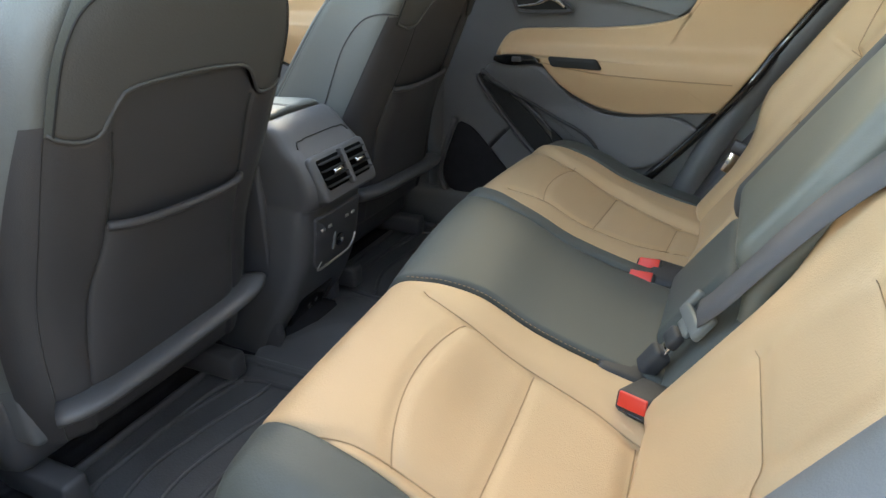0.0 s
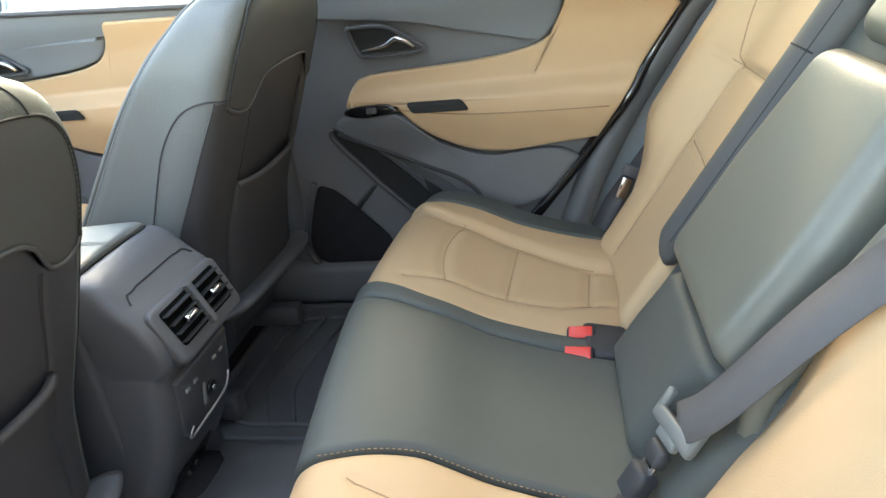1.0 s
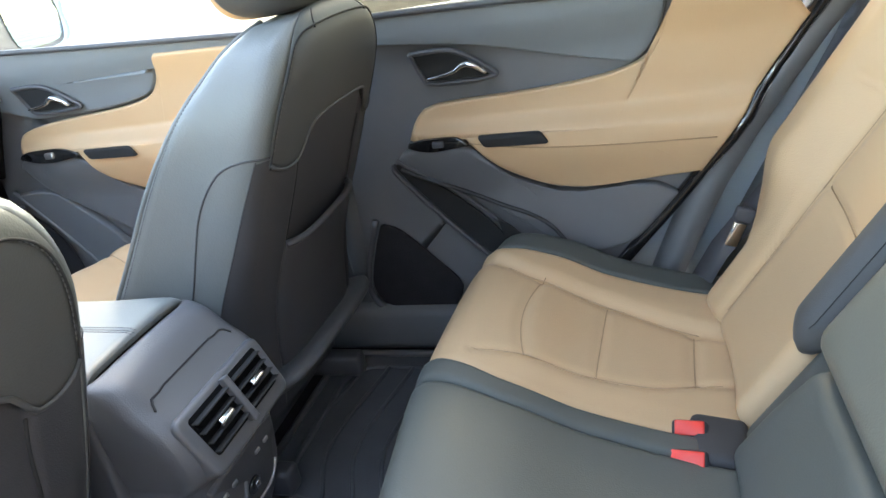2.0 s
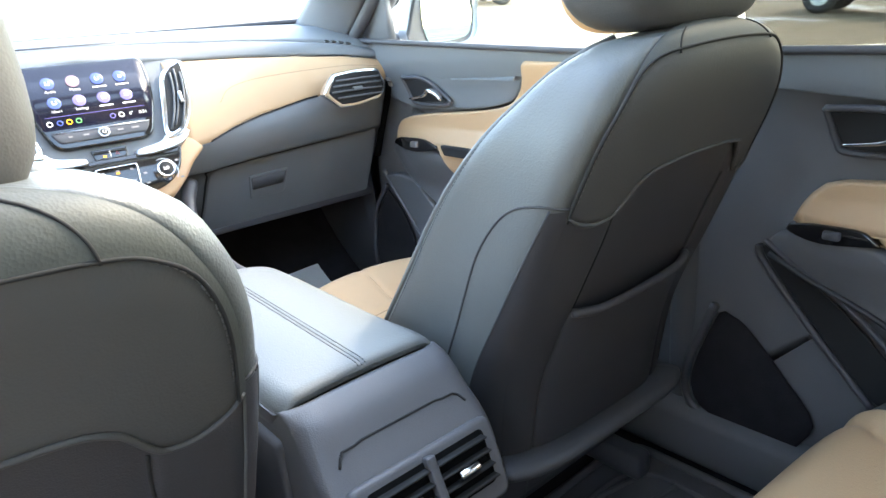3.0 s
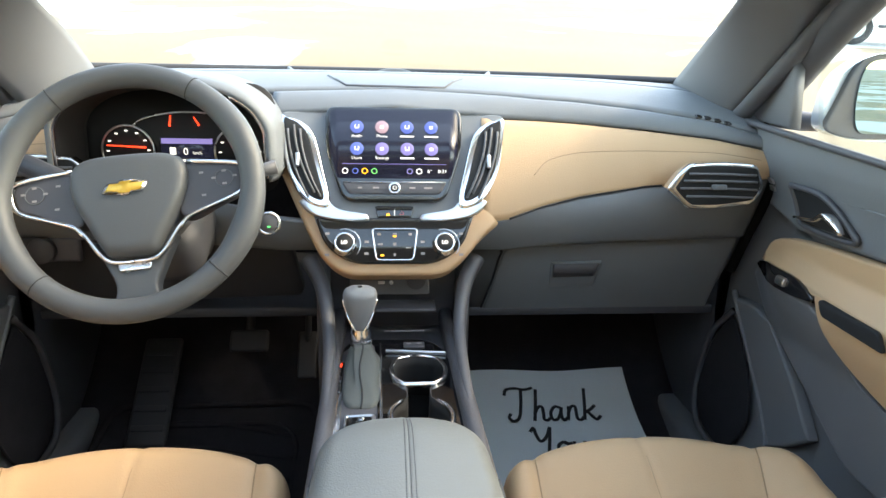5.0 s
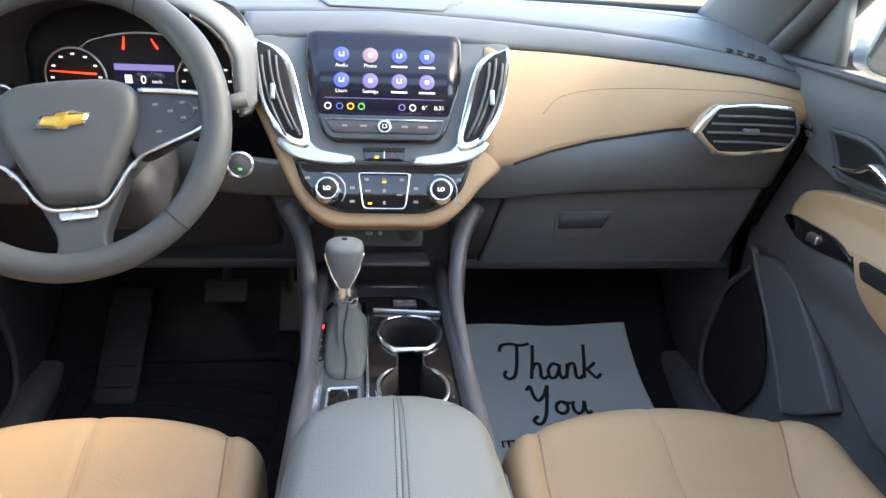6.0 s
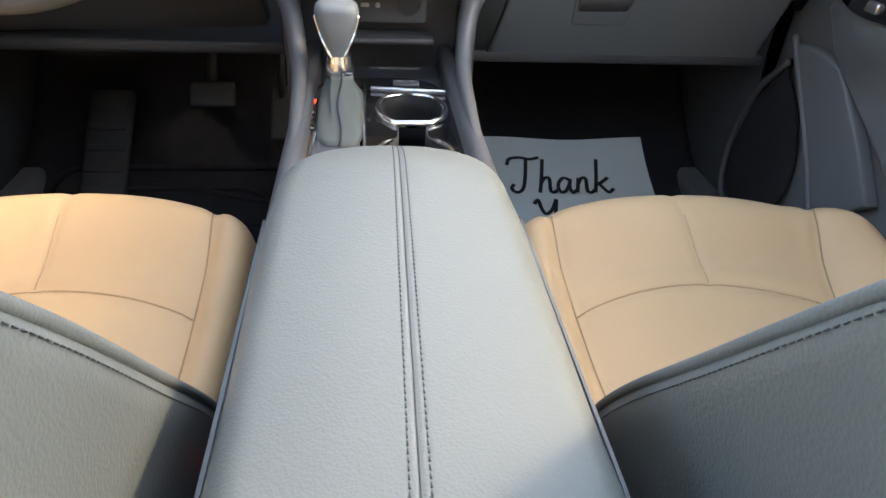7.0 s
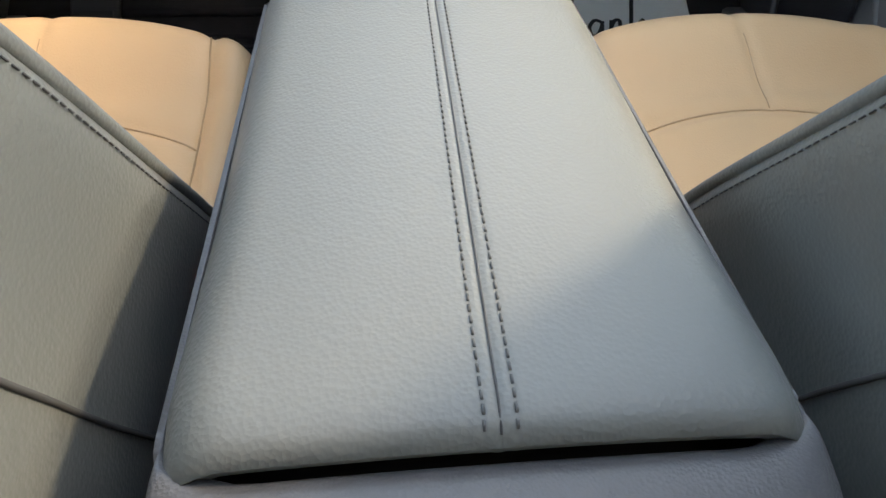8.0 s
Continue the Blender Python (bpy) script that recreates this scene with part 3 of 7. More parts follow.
    add("seam", tube([back(z, 1, q, 0.0006) for z, q in curve_points([(0.17, -0.62), (0.38, -0.58), (0.52, -0.66), (0.628, -0.78)], 40)], 0.0014, 6), THREAD_DARK, inner)
    # The rear vinyl wraps round both flanks up to the pad's seam.
    def wrap_edge(z):
        return lerp_keys([(0.17, -0.62), (0.38, -0.58), (0.52, -0.66), (0.628, -0.78)], z)

    for face in (1, 3):
        add("panel_wrap", grid(lambda f, z: back(z, face, -1 + (wrap_edge(z) + 1) * f, 0.0012), span(0, 1, 8), span(0.17, 0.626, 30)), SEAT_SHELL, rear_low, solid=0.0)
    # Map pocket: a bowed flap with a rolled lip.
    def pocket_point(q, f, lift=0.0):
        z = 0.225 + (lip(q) - 0.225) * f
        a, b = panel_sides(z)
        x = (a + b) / 2 + q * (b - a) / 2
        return back(z, 0, x, -0.004 + 0.019 * math.sin(math.pi * min(1, 0.15 + 0.85 * f) * 0.62) * (1 - q**6) + lift)

    def lip(q):
        return 0.474 + 0.007 * q * q + 0.004 * q

    pocket = add("seat_pocket", grid(lambda q, f: pocket_point(q, f), span(-1, 1, 41), span(0, 1, 24)), SEAT_SHELL, label="dark vinyl map pocket with rolled lip", solid=0.003)
    add("pocket_lip", tube([pocket_point(q, 1.0, 0.001) for q in span(-0.99, 0.99, 41)], 0.0062, 8), SEAT_SHELL, pocket)
    for k in (0, 1):
        add("seam", tube([back(z, 0, panel_sides(z)[k] + (0.012, -0.012)[k], -0.0052) for z in span(0.225, 0.604, 60)], 0.0016, 6), SHADOW_LINE, rear_low)
    strip = [back(0.243 - 0.010 * q, 0, q, 0.006) for q in span(-0.99, 0.99, 30)]
    add("lower_trim", tube(strip, 0.036, 14, flat=0.42), CONSOLE, label="grey plastic trim along the seat back's foot")
    add("hinge_cover", rbox((-0.19, 0.12, 0.235), (0.035, 0.17, 0.13), 0.015, 3), PILLAR, label="grey plastic hinge cover")
    add("hinge_cover", rbox((0.19, 0.12, 0.235), (0.035, 0.17, 0.13), 0.015, 3), PILLAR, label="grey plastic hinge cover")

    # Head restraint on two posts.
    low.z -= 0.034 if side < 0 else 0.020
    low.y += 0.020 if side < 0 else 0.0
    low.x = SEAT_X
    wide = 0.126 if side < 0 else 0.137
    rest = add("headrest", superellipsoid((0, -0.106, 0.905), (wide, 0.062, 0.098), 4.0, lean=0.22), SEAT_HIDE, label="black leather head restraint")
    add("headrest_face", superellipsoid((0, -0.080, 0.897), (wide - 0.022, 0.044, 0.090), 4.5, lean=0.22), TAN, rest, "tan leather face of the head restraint")
    for s in (-1, 1):
        add("headrest_post", tube([(s * 0.06, -0.150, 0.76), (s * 0.06, -0.128, 0.84)], 0.007, 10), GLOSS, rest, "black steel post")
        add("post_sleeve", cylinder((s * 0.06, -0.150, 0.788), (0, -0.1, 1), 0.016, 0.012), DARK, rest)
    low.x, low.y, low.z = SEAT_X, (0.012 if side < 0 else 0.0), 0.0

    # Cushion.
    def roll(d, flat, r):
        if d < flat:
            return d, 0.0
        a = (d - flat) / r
        if a < math.pi / 2:
            return flat + r * math.sin(a), r * (1 - math.cos(a))
        return flat + r, r + (d - flat - r * math.pi / 2)

    def front_line(x):
        return 0.622 - 0.055 * (abs(x) / 0.215) ** 2.3

    def seam_x(k, y):
        """The seams beside the seat's middle; the outer bolster widens towards the back."""
        return -0.176 + 0.006 * step(y, 0.30, 0.58) if k < 0 else 0.128 + 0.046 * step(y, 0.36, 0.60)

    def seam_arc_y(x):
        return 0.462 - 0.050 * ((x + 0.018) / 0.160) ** 2

    def top_z(x, y):
        bol = 0.020 * step(-x, 0.16, 0.215) + 0.034 * step(x, 0.13, 0.215)
        z = lerp_keys([(0.05, 0.300), (0.30, 0.288), (0.48, 0.300), (0.56, 0.332), (0.63, 0.352)], y) + bol * (1 - 0.6 * step(y, 0.46, 0.62))
        a, b = seam_x(-1, y), seam_x(1, y)
        groove = 0.005 * math.exp(-(((x - a) / 0.009) ** 2)) + 0.005 * math.exp(-(((x - b) / 0.009) ** 2))
        groove += 0.005 * math.exp(-(((y - seam_arc_y(x)) / 0.010) ** 2)) * (a < x < b)
        groove += 0.0025 * math.exp(-((x / 0.006) ** 2)) * step(y, 0.455, 0.47)
        return z - groove

    def cushion_point(u, v):
        wide = 0.175 if u < 0 else 0.208
        dx, dropx = roll(abs(u) * (wide + 0.135), wide, 0.04)
        x = math.copysign(dx, u)
        yf = front_line(x)
        dy, dropy = roll(v * (yf - 0.06 + 0.16), yf - 0.06 - 0.05, 0.05)
        y = 0.06 + dy
        return Vector((x, y, top_z(x, y) - dropx - dropy))

    cushion = add("seat_cushion", grid(cushion_point, span(-1, 1, 121), span(0, 1, 121)), TAN, label="tan leather seat cushion", solid=0.004)

    def on_top(x, y, lift=0.0005):
        return Vector((x, y, top_z(x, y) + lift + 0.0004))

    for s in (-1, 1):
        add("seam", tube([on_top(seam_x(s, y), y, 0.0) for y in span(0.12, 0.56, 50)], 0.0010, 6), TAN_SEAM, cushion)
    arc = [x for x in span(-0.176, 0.16, 60) if seam_x(-1, seam_arc_y(x)) < x < seam_x(1, seam_arc_y(x))]
    add("seam", tube([on_top(x, seam_arc_y(x), 0.0) for x in arc], 0.0010, 6), TAN_SEAM, cushion)
    add("seam", tube([on_top(0.0, y, 0.0) for y in span(0.466, 0.560, 16)], 0.0004, 6), TAN_SEAM, cushion)
    add("seat_base", rbox((0, 0.32, 0.145), (0.42, 0.50, 0.15), 0.03, 3), DARK, label="black plastic seat base")
    for s in (-1, 1):
        add("seat_rail", rbox((s * 0.17, 0.32, 0.045), (0.04, 0.62, 0.05), 0.008), DARK, label="black steel seat rail")

    return seat


def superellipsoid(c, half, n=4.0, lean=0.0, nu=40, nv=24):
    """A soft cushion body; lean shears y by height."""
    def point(a, b):
        ca, sa, cb, sb = math.cos(a), math.sin(a), math.cos(b), math.sin(b)
        p = lambda v: math.copysign(abs(v) ** (2 / n), v)
        x, y, z = half[0] * p(ca) * p(cb), half[1] * p(sa) * p(cb), half[2] * p(sb)
        return Vector((c[0] + x, c[1] + y + lean * z, c[2] + z))

    bm = grid(point, span(0, 2 * math.pi * (nu - 1) / nu, nu), span(-math.pi / 2 + 1e-4, math.pi / 2 - 1e-4, nv), close_u=True)
    bmesh.ops.remove_doubles(bm, verts=bm.verts, dist=0.0004)
    return bm


front_seat(1, "front passenger seat in black and tan leather with map pocket")
front_seat(-1, "driver's seat in black and tan leather with map pocket")


# ---- rear bench ----
def bench_front(x):
    """Front edge of the bench; the wide part behind the driver is set a little further back."""
    return lerp_keys([(-0.62, -0.336), (-0.50, -0.318), (-0.21, -0.301), (0.0, -0.282), (0.21, -0.264), (0.45, -0.276), (0.62, -0.312)], x)


def bench_y(x, y):
    return y - (bench_front(x) + 0.265)


def bench_z(x, y):
    """Top of the rear cushion: high at the front edge, sinking towards the backrest."""
    return lerp_keys([(-0.95, 0.150), (-0.75, 0.178), (-0.64, 0.196), (-0.50, 0.236), (-0.40, 0.283), (-0.33, 0.300), (-0.24, 0.302)], bench_y(x, y))


def seam_out(y):
    return lerp_keys([(-0.70, 0.428), (-0.64, 0.436), (-0.50, 0.462), (-0.39, 0.468), (-0.33, 0.492), (-0.29, 0.516)], y)


def seam_in(y):
    return lerp_keys([(-0.70, 0.310), (-0.655, 0.298), (-0.59, 0.272), (-0.51, 0.260), (-0.42, 0.252), (-0.31, 0.226)], y)


def drawn_in(x, y):
    """The pads' inner edges draw in behind the front edge."""
    k = 0.034 * step(-bench_y(x, y), 0.275, 0.42)
    a = abs(x)
    return math.copysign(a - k * (a / 0.206 if a < 0.206 else max(0.0, 1 - (a - 0.206) / 0.20)), x)


def seam_arc(a):
    return -0.393 - 0.030 * ((a - 0.37) / 0.15) ** 2


def cushion_piece(x0, x1, r0, r1, front, extra, drop=0.17):
    """A piece of the bench between x0 and x1; r0 and r1 the roll of its sides; extra(x, y) adds height."""
    rf = 0.05

    def point(u, v):
        mid, half = (x0 + x1) / 2, (x1 - x0) / 2
        r = r1 if u > 0 else r0
        d = abs(u) * (half - r + r * math.pi / 2 + 0.03)
        if d < half - r:
            dx, down = d, 0.0
        elif d < half - r + r * math.pi / 2:
            a = (d - half + r) / r
            dx, down = half - r + r * math.sin(a), r * (1 - math.cos(a))
        else:
            dx, down = half, r + d - (half - r + r * math.pi / 2)
        x = mid + math.copysign(dx, u)
        yf = front(x)
        run = (yf + 0.86) - rf
        d = v * (run + rf * math.pi / 2 + drop)
        if d < run:
            y, dz = -0.86 + d, 0.0
        elif d < run + rf * math.pi / 2:
            a = (d - run) / rf
            y, dz = yf - rf + rf * math.sin(a), rf * (1 - math.cos(a))
        else:
            k = d - run - rf * math.pi / 2
            y, dz = yf - 0.25 * k, rf + k
        x = drawn_in(x, y)
        return Vector((x, y, bench_z(x, y) + extra(x, y) - down - dz))

    return point


def bump(d, w):
    return math.exp(-((d / w) ** 2))


bench = thing("rear_bench", "rear bench cushion in tan and black leather", "car seat", at=(0, -0.55, 0.0))


def tan_extra(x, y):
    """Seam hollows and side rolls of a tan pad."""
    a, y = abs(x), bench_y(x, y)
    so, si = seam_out(y) + (0.062 if x < 0 else 0.0), seam_in(y)
    inside = si < a < so
    e = 0.010 * step(a, so, so + 0.03) - 0.005 * bump(a - so, 0.010) - 0.004 * bump(a - si, 0.009) * (y < -0.34)
    e -= (0.005 * bump(y - seam_arc(a), 0.010) + 0.004 * bump(y + 0.512, 0.009) + 0.006 * bump(y + 0.652, 0.012)) * inside
    dish = max(0.0, 1 - ((a - 0.36) / 0.13) ** 2)
    return e - 0.008 * dish * step(-y, 0.41, 0.47)


for s in (1, -1):
    x0, x1 = (0.206, 0.548) if s > 0 else (-0.548, -0.206)
    pt = cushion_piece(x0, x1, 0.014, 0.014, bench_front, tan_extra)
    pad = part("tan_cushion", grid(pt, span(-1, 1, 90), span(0, 1, 120)), TAN, bench, "tan leather seat pad", solid=0.004)

    def on(a, ys, s=s):
        y = ys + bench_front(s * a) + 0.265
        return Vector((s * a, y, bench_z(s * a, y) + tan_extra(s * a, y) + 0.0005))

    part("seam", tube([on(a, seam_arc(a)) for a in span(0.254, 0.474 if s > 0 else 0.53, 40)], 0.0009, 6), TAN_SEAM, pad)
    part("seam", tube([on(a, -0.512) for a in span(0.262, 0.458 if s > 0 else 0.52, 24)], 0.0009, 6), TAN_SEAM, pad)
    part("seam", tube([on(a, -0.652) for a in span(0.300, 0.432 if s > 0 else 0.495, 20)], 0.0009, 6), TAN_SEAM, pad)
    part("seam", tube([on(seam_out(y) + (0.062 if s < 0 else 0.0), y) for y in span(-0.66, -0.34, 40)], 0.0009, 6), TAN_SEAM, pad)
    part("seam", tube([on(seam_in(y), y) for y in span(-0.69, -0.34, 40)], 0.0009, 6), TAN_SEAM, pad)
    o0, o1 = (0.550, 0.640) if s > 0 else (-0.640, -0.550)
    pt = cushion_piece(o0, o1, 0.006 if s > 0 else 0.045, 0.045 if s > 0 else 0.006, lambda x: bench_front(x) - 0.004, lambda x, y: 0.008)
    part("outer_bolster", grid(pt, span(-1, 1, 30), span(0, 1, 60)), BLACK, bench, "black leather outer bolster", solid=0.004)
    part("stitching", stitches([Vector((drawn_in(s * 0.2065, y), y, bench_z(s * 0.2, y) + 0.0008)) for y in span(-0.68, bench_front(s * 0.2) - 0.03, 60)], 0.004, 0.003, 0.0006), TAN_SEAM, bench)
    if s < 0:
        continue
    e0, e1 = 0.152, 0.2045
    pt = cushion_piece(e0, e1, 0.012, 0.012, lambda x: bench_front(x) + 0.001, lambda x, y: 0.010)
    part("edge_roll", grid(pt, span(-1, 1, 20), span(0, 1, 70)), BLACK, bench, "black leather edge roll", solid=0.003)
pt = cushion_piece(-0.2035, 0.151, 0.004, 0.008, lambda x: bench_front(x) + 0.004, lambda x, y: 0.004 + 0.010 * (1 - (x / 0.18) ** 2) * max(0, min(1, (y + 0.75) / 0.3)))
part("middle_cushion", grid(pt, span(-1, 1, 50), span(0, 1, 80)), BLACK, bench, "black leather middle seat pad", solid=0.004)
part("bench_base", rbox((0, -0.63, 0.08), (1.18, 0.52, 0.13), 0.02), DARK, bench, "black base under the cushion")

BACK_DIR = Vector((0, -0.53, 0.848)).normalized()
BACK_OUT = Vector((0, 0.848, 0.53)).normalized()
BACK_FOOT = Vector((0, -0.735, 0.16))


def rear_back_point(x, h, out=0.0):
    """x across, h up along the reclined backrest, out towards the front."""
    return BACK_FOOT + BACK_DIR * h + BACK_OUT * out + Vector((x, 0, 0))


def back_pad(x0, x1, h0, h1, thick, r, extra=lambda x, h: 0.0, taper=0.0, nu=50, nv=70, flare=lambda h: 0.0):
    """A padded block on the backrest with rolled edges."""
    def point(u, v):
        mid, half = (x0 + x1) / 2, (x1 - x0) / 2
        hm, hh = (h0 + h1) / 2, (h1 - h0) / 2
        def ease(t, full):
            d = abs(t) * (full - r + r * math.pi / 2 + thick)
            if d < full - r:
                return d, 0.0
            if d < full - r + r * math.pi / 2:
                a = (d - full + r) / r
                return full - r + r * math.sin(a), r * (1 - math.cos(a))
            return full, r + d - (full - r + r * math.pi / 2)
        dx, a = ease(u, half)
        dh, b = ease(v, hh)
        x, h = mid + math.copysign(dx, u), hm + math.copysign(dh, v)
        x = mid + (x - mid) * (1 - taper * max(0, (h - hm) / hh))
        x += flare(h) * max(0.0, (x - mid) / half)
        return rear_back_point(x, h, thick + extra(x, h) - min(a + b, thick + 0.02))
    return grid(point, span(-1, 1, nu), span(-1, 1, nv))


for s, words in ((1, "narrow rear backrest in tan leather"), (-1, "rear backrest in tan leather behind the driver")):
    back = thing("rear_seat_back", words, "car seat", "rear backrests", at=(s * 0.37, -0.80, 0.16))

    def back_extra(x, h):
        a = abs(x)
        if x < 0:
            edge = lerp_keys([(0.0, 0.275), (0.1, 0.300), (0.2, 0.330), (0.34, 0.365), (0.66, 0.41)], h)
            e = 0.008 * (1 - step(a, edge - 0.03, edge + 0.012)) + 0.012 * step(a, 0.50, 0.56) - 0.036 * (1 - step(a, 0.16, 0.27)) * (1 - step(h, 0.18, 0.36))
            return e - 0.004 * (bump(h - 0.212, 0.010) + bump(h - 0.343, 0.010)) * (a > edge)
        e = (0.014 + 0.045 * step(h, 0.17, 0.30)) * step(a, 0.445, 0.525)
        e -= 0.007 * bump(a - 0.455, 0.008) * (h < 0.44) + 0.006 * bump(h - (0.280 + 0.10 * (a - 0.35)), 0.007) * (0.2 < a < 0.455)
        e -= 0.007 * bump(h - 0.435, 0.008) * (0.25 < a < 0.50)
        e -= 0.010 * (1 - min(1, ((a - 0.355) / 0.12) ** 2)) * (h < 0.44)
        return e

    x0, x1 = (0.205, 0.535) if s > 0 else (-0.580, -0.168)
    pad = part("tan_backrest", back_pad(x0, x1, 0.0, 0.66, 0.055, 0.03, back_extra, nu=80, nv=130, flare=(lambda h: 0.072 * step(h, 0.13, 0.205)) if s > 0 else (lambda h: -0.045 * (1 - step(h, 0.02, 0.17)))), TAN, back, "tan leather backrest pad")
    onb = lambda a, h, s=s: rear_back_point(s * a, h, 0.0563 + back_extra(s * a, h))
    if s > 0:
        runs = [[(0.455, h) for h in span(0.04, 0.435, 40)], [(a, 0.280 + 0.10 * (a - 0.35)) for a in span(0.225, 0.453, 24)], [(a, 0.435) for a in span(0.245, 0.47, 24)], curve_points([(0.455, 0.435), (0.475, 0.50), (0.49, 0.58)], 16)]
    else:
        runs = [[(a, 0.208 + 0.03 * (a - 0.33)) for a in span(0.332, 0.555, 30)], [(a, 0.343) for a in span(0.368, 0.555, 24)]]
    for run in runs:
        part("seam", tube([onb(a, h) for a, h in run], 0.0009 if s > 0 else 0.0005, 6), TAN_SEAM, pad)
    b0, b1 = (0.560, 0.665) if s > 0 else (-0.680, -0.584)
    part("outer_bolster", back_pad(b0, b1, 0.0, 0.62, 0.03, 0.02), BLACK, back, "dark grey leather outer bolster")
    part("backrest_shell", joined(rbox(rear_back_point(s * 0.39, 0.33, -0.045), (0.46, 0.09, 0.68), 0.03, 3, Matrix.Rotation(radians(32), 4, "X"))), DARK, back, "black backrest shell")

middle = thing("middle_rear_seat", "black leather middle backrest with folded armrest", "car seat", at=(0, -0.80, 0.16))
part("frame_pad", back_pad(-0.203, 0.203, 0.0, 0.66, 0.045, 0.02), BLACK, middle, "black leather surround")

arm = part("armrest", back_pad(-0.142, 0.150, 0.190, 0.515, 0.095, 0.030, taper=0.16), ARM_SHEEN_HIDE, middle, "folded black leather armrest")
part("armrest_foot", back_pad(-0.128, 0.152, 0.0, 0.178, 0.070, 0.022, lambda x, h: -0.045 * (1 - step(x, -0.115, -0.065)) * (1 - step(h, 0.11, 0.17)), taper=0.10), BLACK, middle, "black leather pad at the armrest's foot")
part("head_pad", back_pad(-0.120, 0.130, 0.535, 0.68, 0.075, 0.025), ARM_SHEEN_HIDE, middle, "black leather pad above the armrest")


def roll_point(q, a):
    """The broad roll between the armrest and the narrow tan backrest."""
    h = 0.145 + 0.515 * q
    w = 0.038 * min(1.0, (q / 0.10 + 0.02) ** 0.5) + 0.004 * step(q, 0.6, 1.0)
    return rear_back_point(0.212 + 0.012 * q + w * math.cos(a), h, 0.050 + 0.034 * min(1.0, (q / 0.08 + 0.02) ** 0.5) * math.sin(a))


roll = part("edge_roll", grid(roll_point, span(0, 1, 60), span(-0.3, math.pi + 0.3, 22)), SEAT_HIDE, middle, "dark grey leather edge roll", solid=-0.003)
part("seam", tube([roll_point(0.68, a) for a in span(0.1, 2.6, 20)], 0.0014, 6), SHADOW_LINE, roll)
part("seam", tube([roll_point(q, 2.35) for q in span(0.08, 1, 50)], 0.0008, 6), SHADOW_LINE, roll)
part("edge_roll", tube([rear_back_point(-0.180, h, 0.056 - 0.02 * step(h, 0.58, 0.66) - 0.03 * (1 - step(h, 0.15, 0.22))) for h in span(0.12, 0.66, 40)], 0.017, 10), ARM_SHEEN_HIDE, middle, "black leather edge roll")
part("backrest_shell", rbox(rear_back_point(0, 0.33, -0.045), (0.30, 0.09, 0.68), 0.03, 3, Matrix.Rotation(radians(32), 4, "X")), DARK, middle)


# ---- centre console ----
console = thing("center_console", "dark grey centre console between the front seats", "console", at=(0, 0.3, 0.0))


def lid_half(y):
    return lerp_keys([(0.0, 0.097), (0.03, 0.100), (0.30, 0.101), (0.36, 0.098)], y)


def seam_x(v):
    return -0.0006 + 0.0074 * v


def lid_point(u, v):
    """Armrest lid: crowned top, rolled sides, rounded nose."""
    L, nose = 0.446, 0.085
    y = -0.003 + L * v
    w = lid_half(y)
    k = max(0.0, (y - (L - 0.005 - nose)) / nose)
    w *= (1 - min(1, k) ** 3.2) ** (1 / 3.2) if k < 1 else 0.0
    w = max(w, 0.0)
    r = min(0.022, w * 0.6 + 1e-4)
    flat = w - r
    d = abs(u) * (flat + r * math.pi / 2 + 0.022)
    if d < flat:
        x, down = d, 0.0
    elif d < flat + r * math.pi / 2:
        a = (d - flat) / r
        x, down = flat + r * math.sin(a), r * (1 - math.cos(a))
    else:
        x, down = w, r + d - flat - r * math.pi / 2
    z = 0.487 - 0.012 * (0.35 + 0.65 * step(v, 0.0, 0.3)) * (x / 0.1) ** 2 + 0.006 * v - 0.016 * k * k * (k > 0) - 0.006 * max(0, 1 - v / 0.025) ** 2
    d = abs(math.copysign(x, u) - seam_x(v))
    z -= 0.0007 * bump(d, 0.0016) + 0.0003 * bump(d - 0.0048, 0.0012)
    return Vector((math.copysign(x, u), y, z - down))


us = sorted(set([round(u, 4) for u in span(-1, 1, 61)] + [round(u, 4) for u in span(-0.09, 0.09, 37)]))
lid = part("armrest_lid", grid(lid_point, us, span(0, 1, 70)), LID_HIDE, console, "grey leather armrest lid with centre seam", solid=0.003)
part("lid_edge", grid(lambda u, w: lid_point(u, 0) + Vector((0, 0.001 + 0.002 * w, -0.007 * w)), us[::2], span(0, 1, 3)), LID_HIDE, lid)
# Underside painted near black for the shade in the lid's gap.
part("lid_base", slab(rounded_poly([(-0.09, 0.008, 0.01), (0.09, 0.008, 0.01), (0.092, 0.34, 0.05), (0.055, 0.418, 0.03), (-0.055, 0.418, 0.03), (-0.092, 0.34, 0.05)], 0.03), lambda u, v, w: Vector((u, v, 0.452 + w)), 0.012), BLACK_AND_SHADE, lid, "lid underside painted near black for the gap's shade")
part("seam", tube([lid_point(seam_x(v) / 0.1348, v) + Vector((0, 0, 0.0005)) for v in span(0.006, 0.985, 50)], 0.0004, 6), THREAD_DARK, lid)
for x in (-0.0048, 0.0048):
    part("stitching", stitches([lid_point((x + seam_x(v)) / 0.1348, v) + Vector((0, 0, 0.0004)) for v in span(0.008, 0.97, 120)], 0.0029, 0.0017, 0.0005), LID_THREAD, lid, "dark grey stitching")

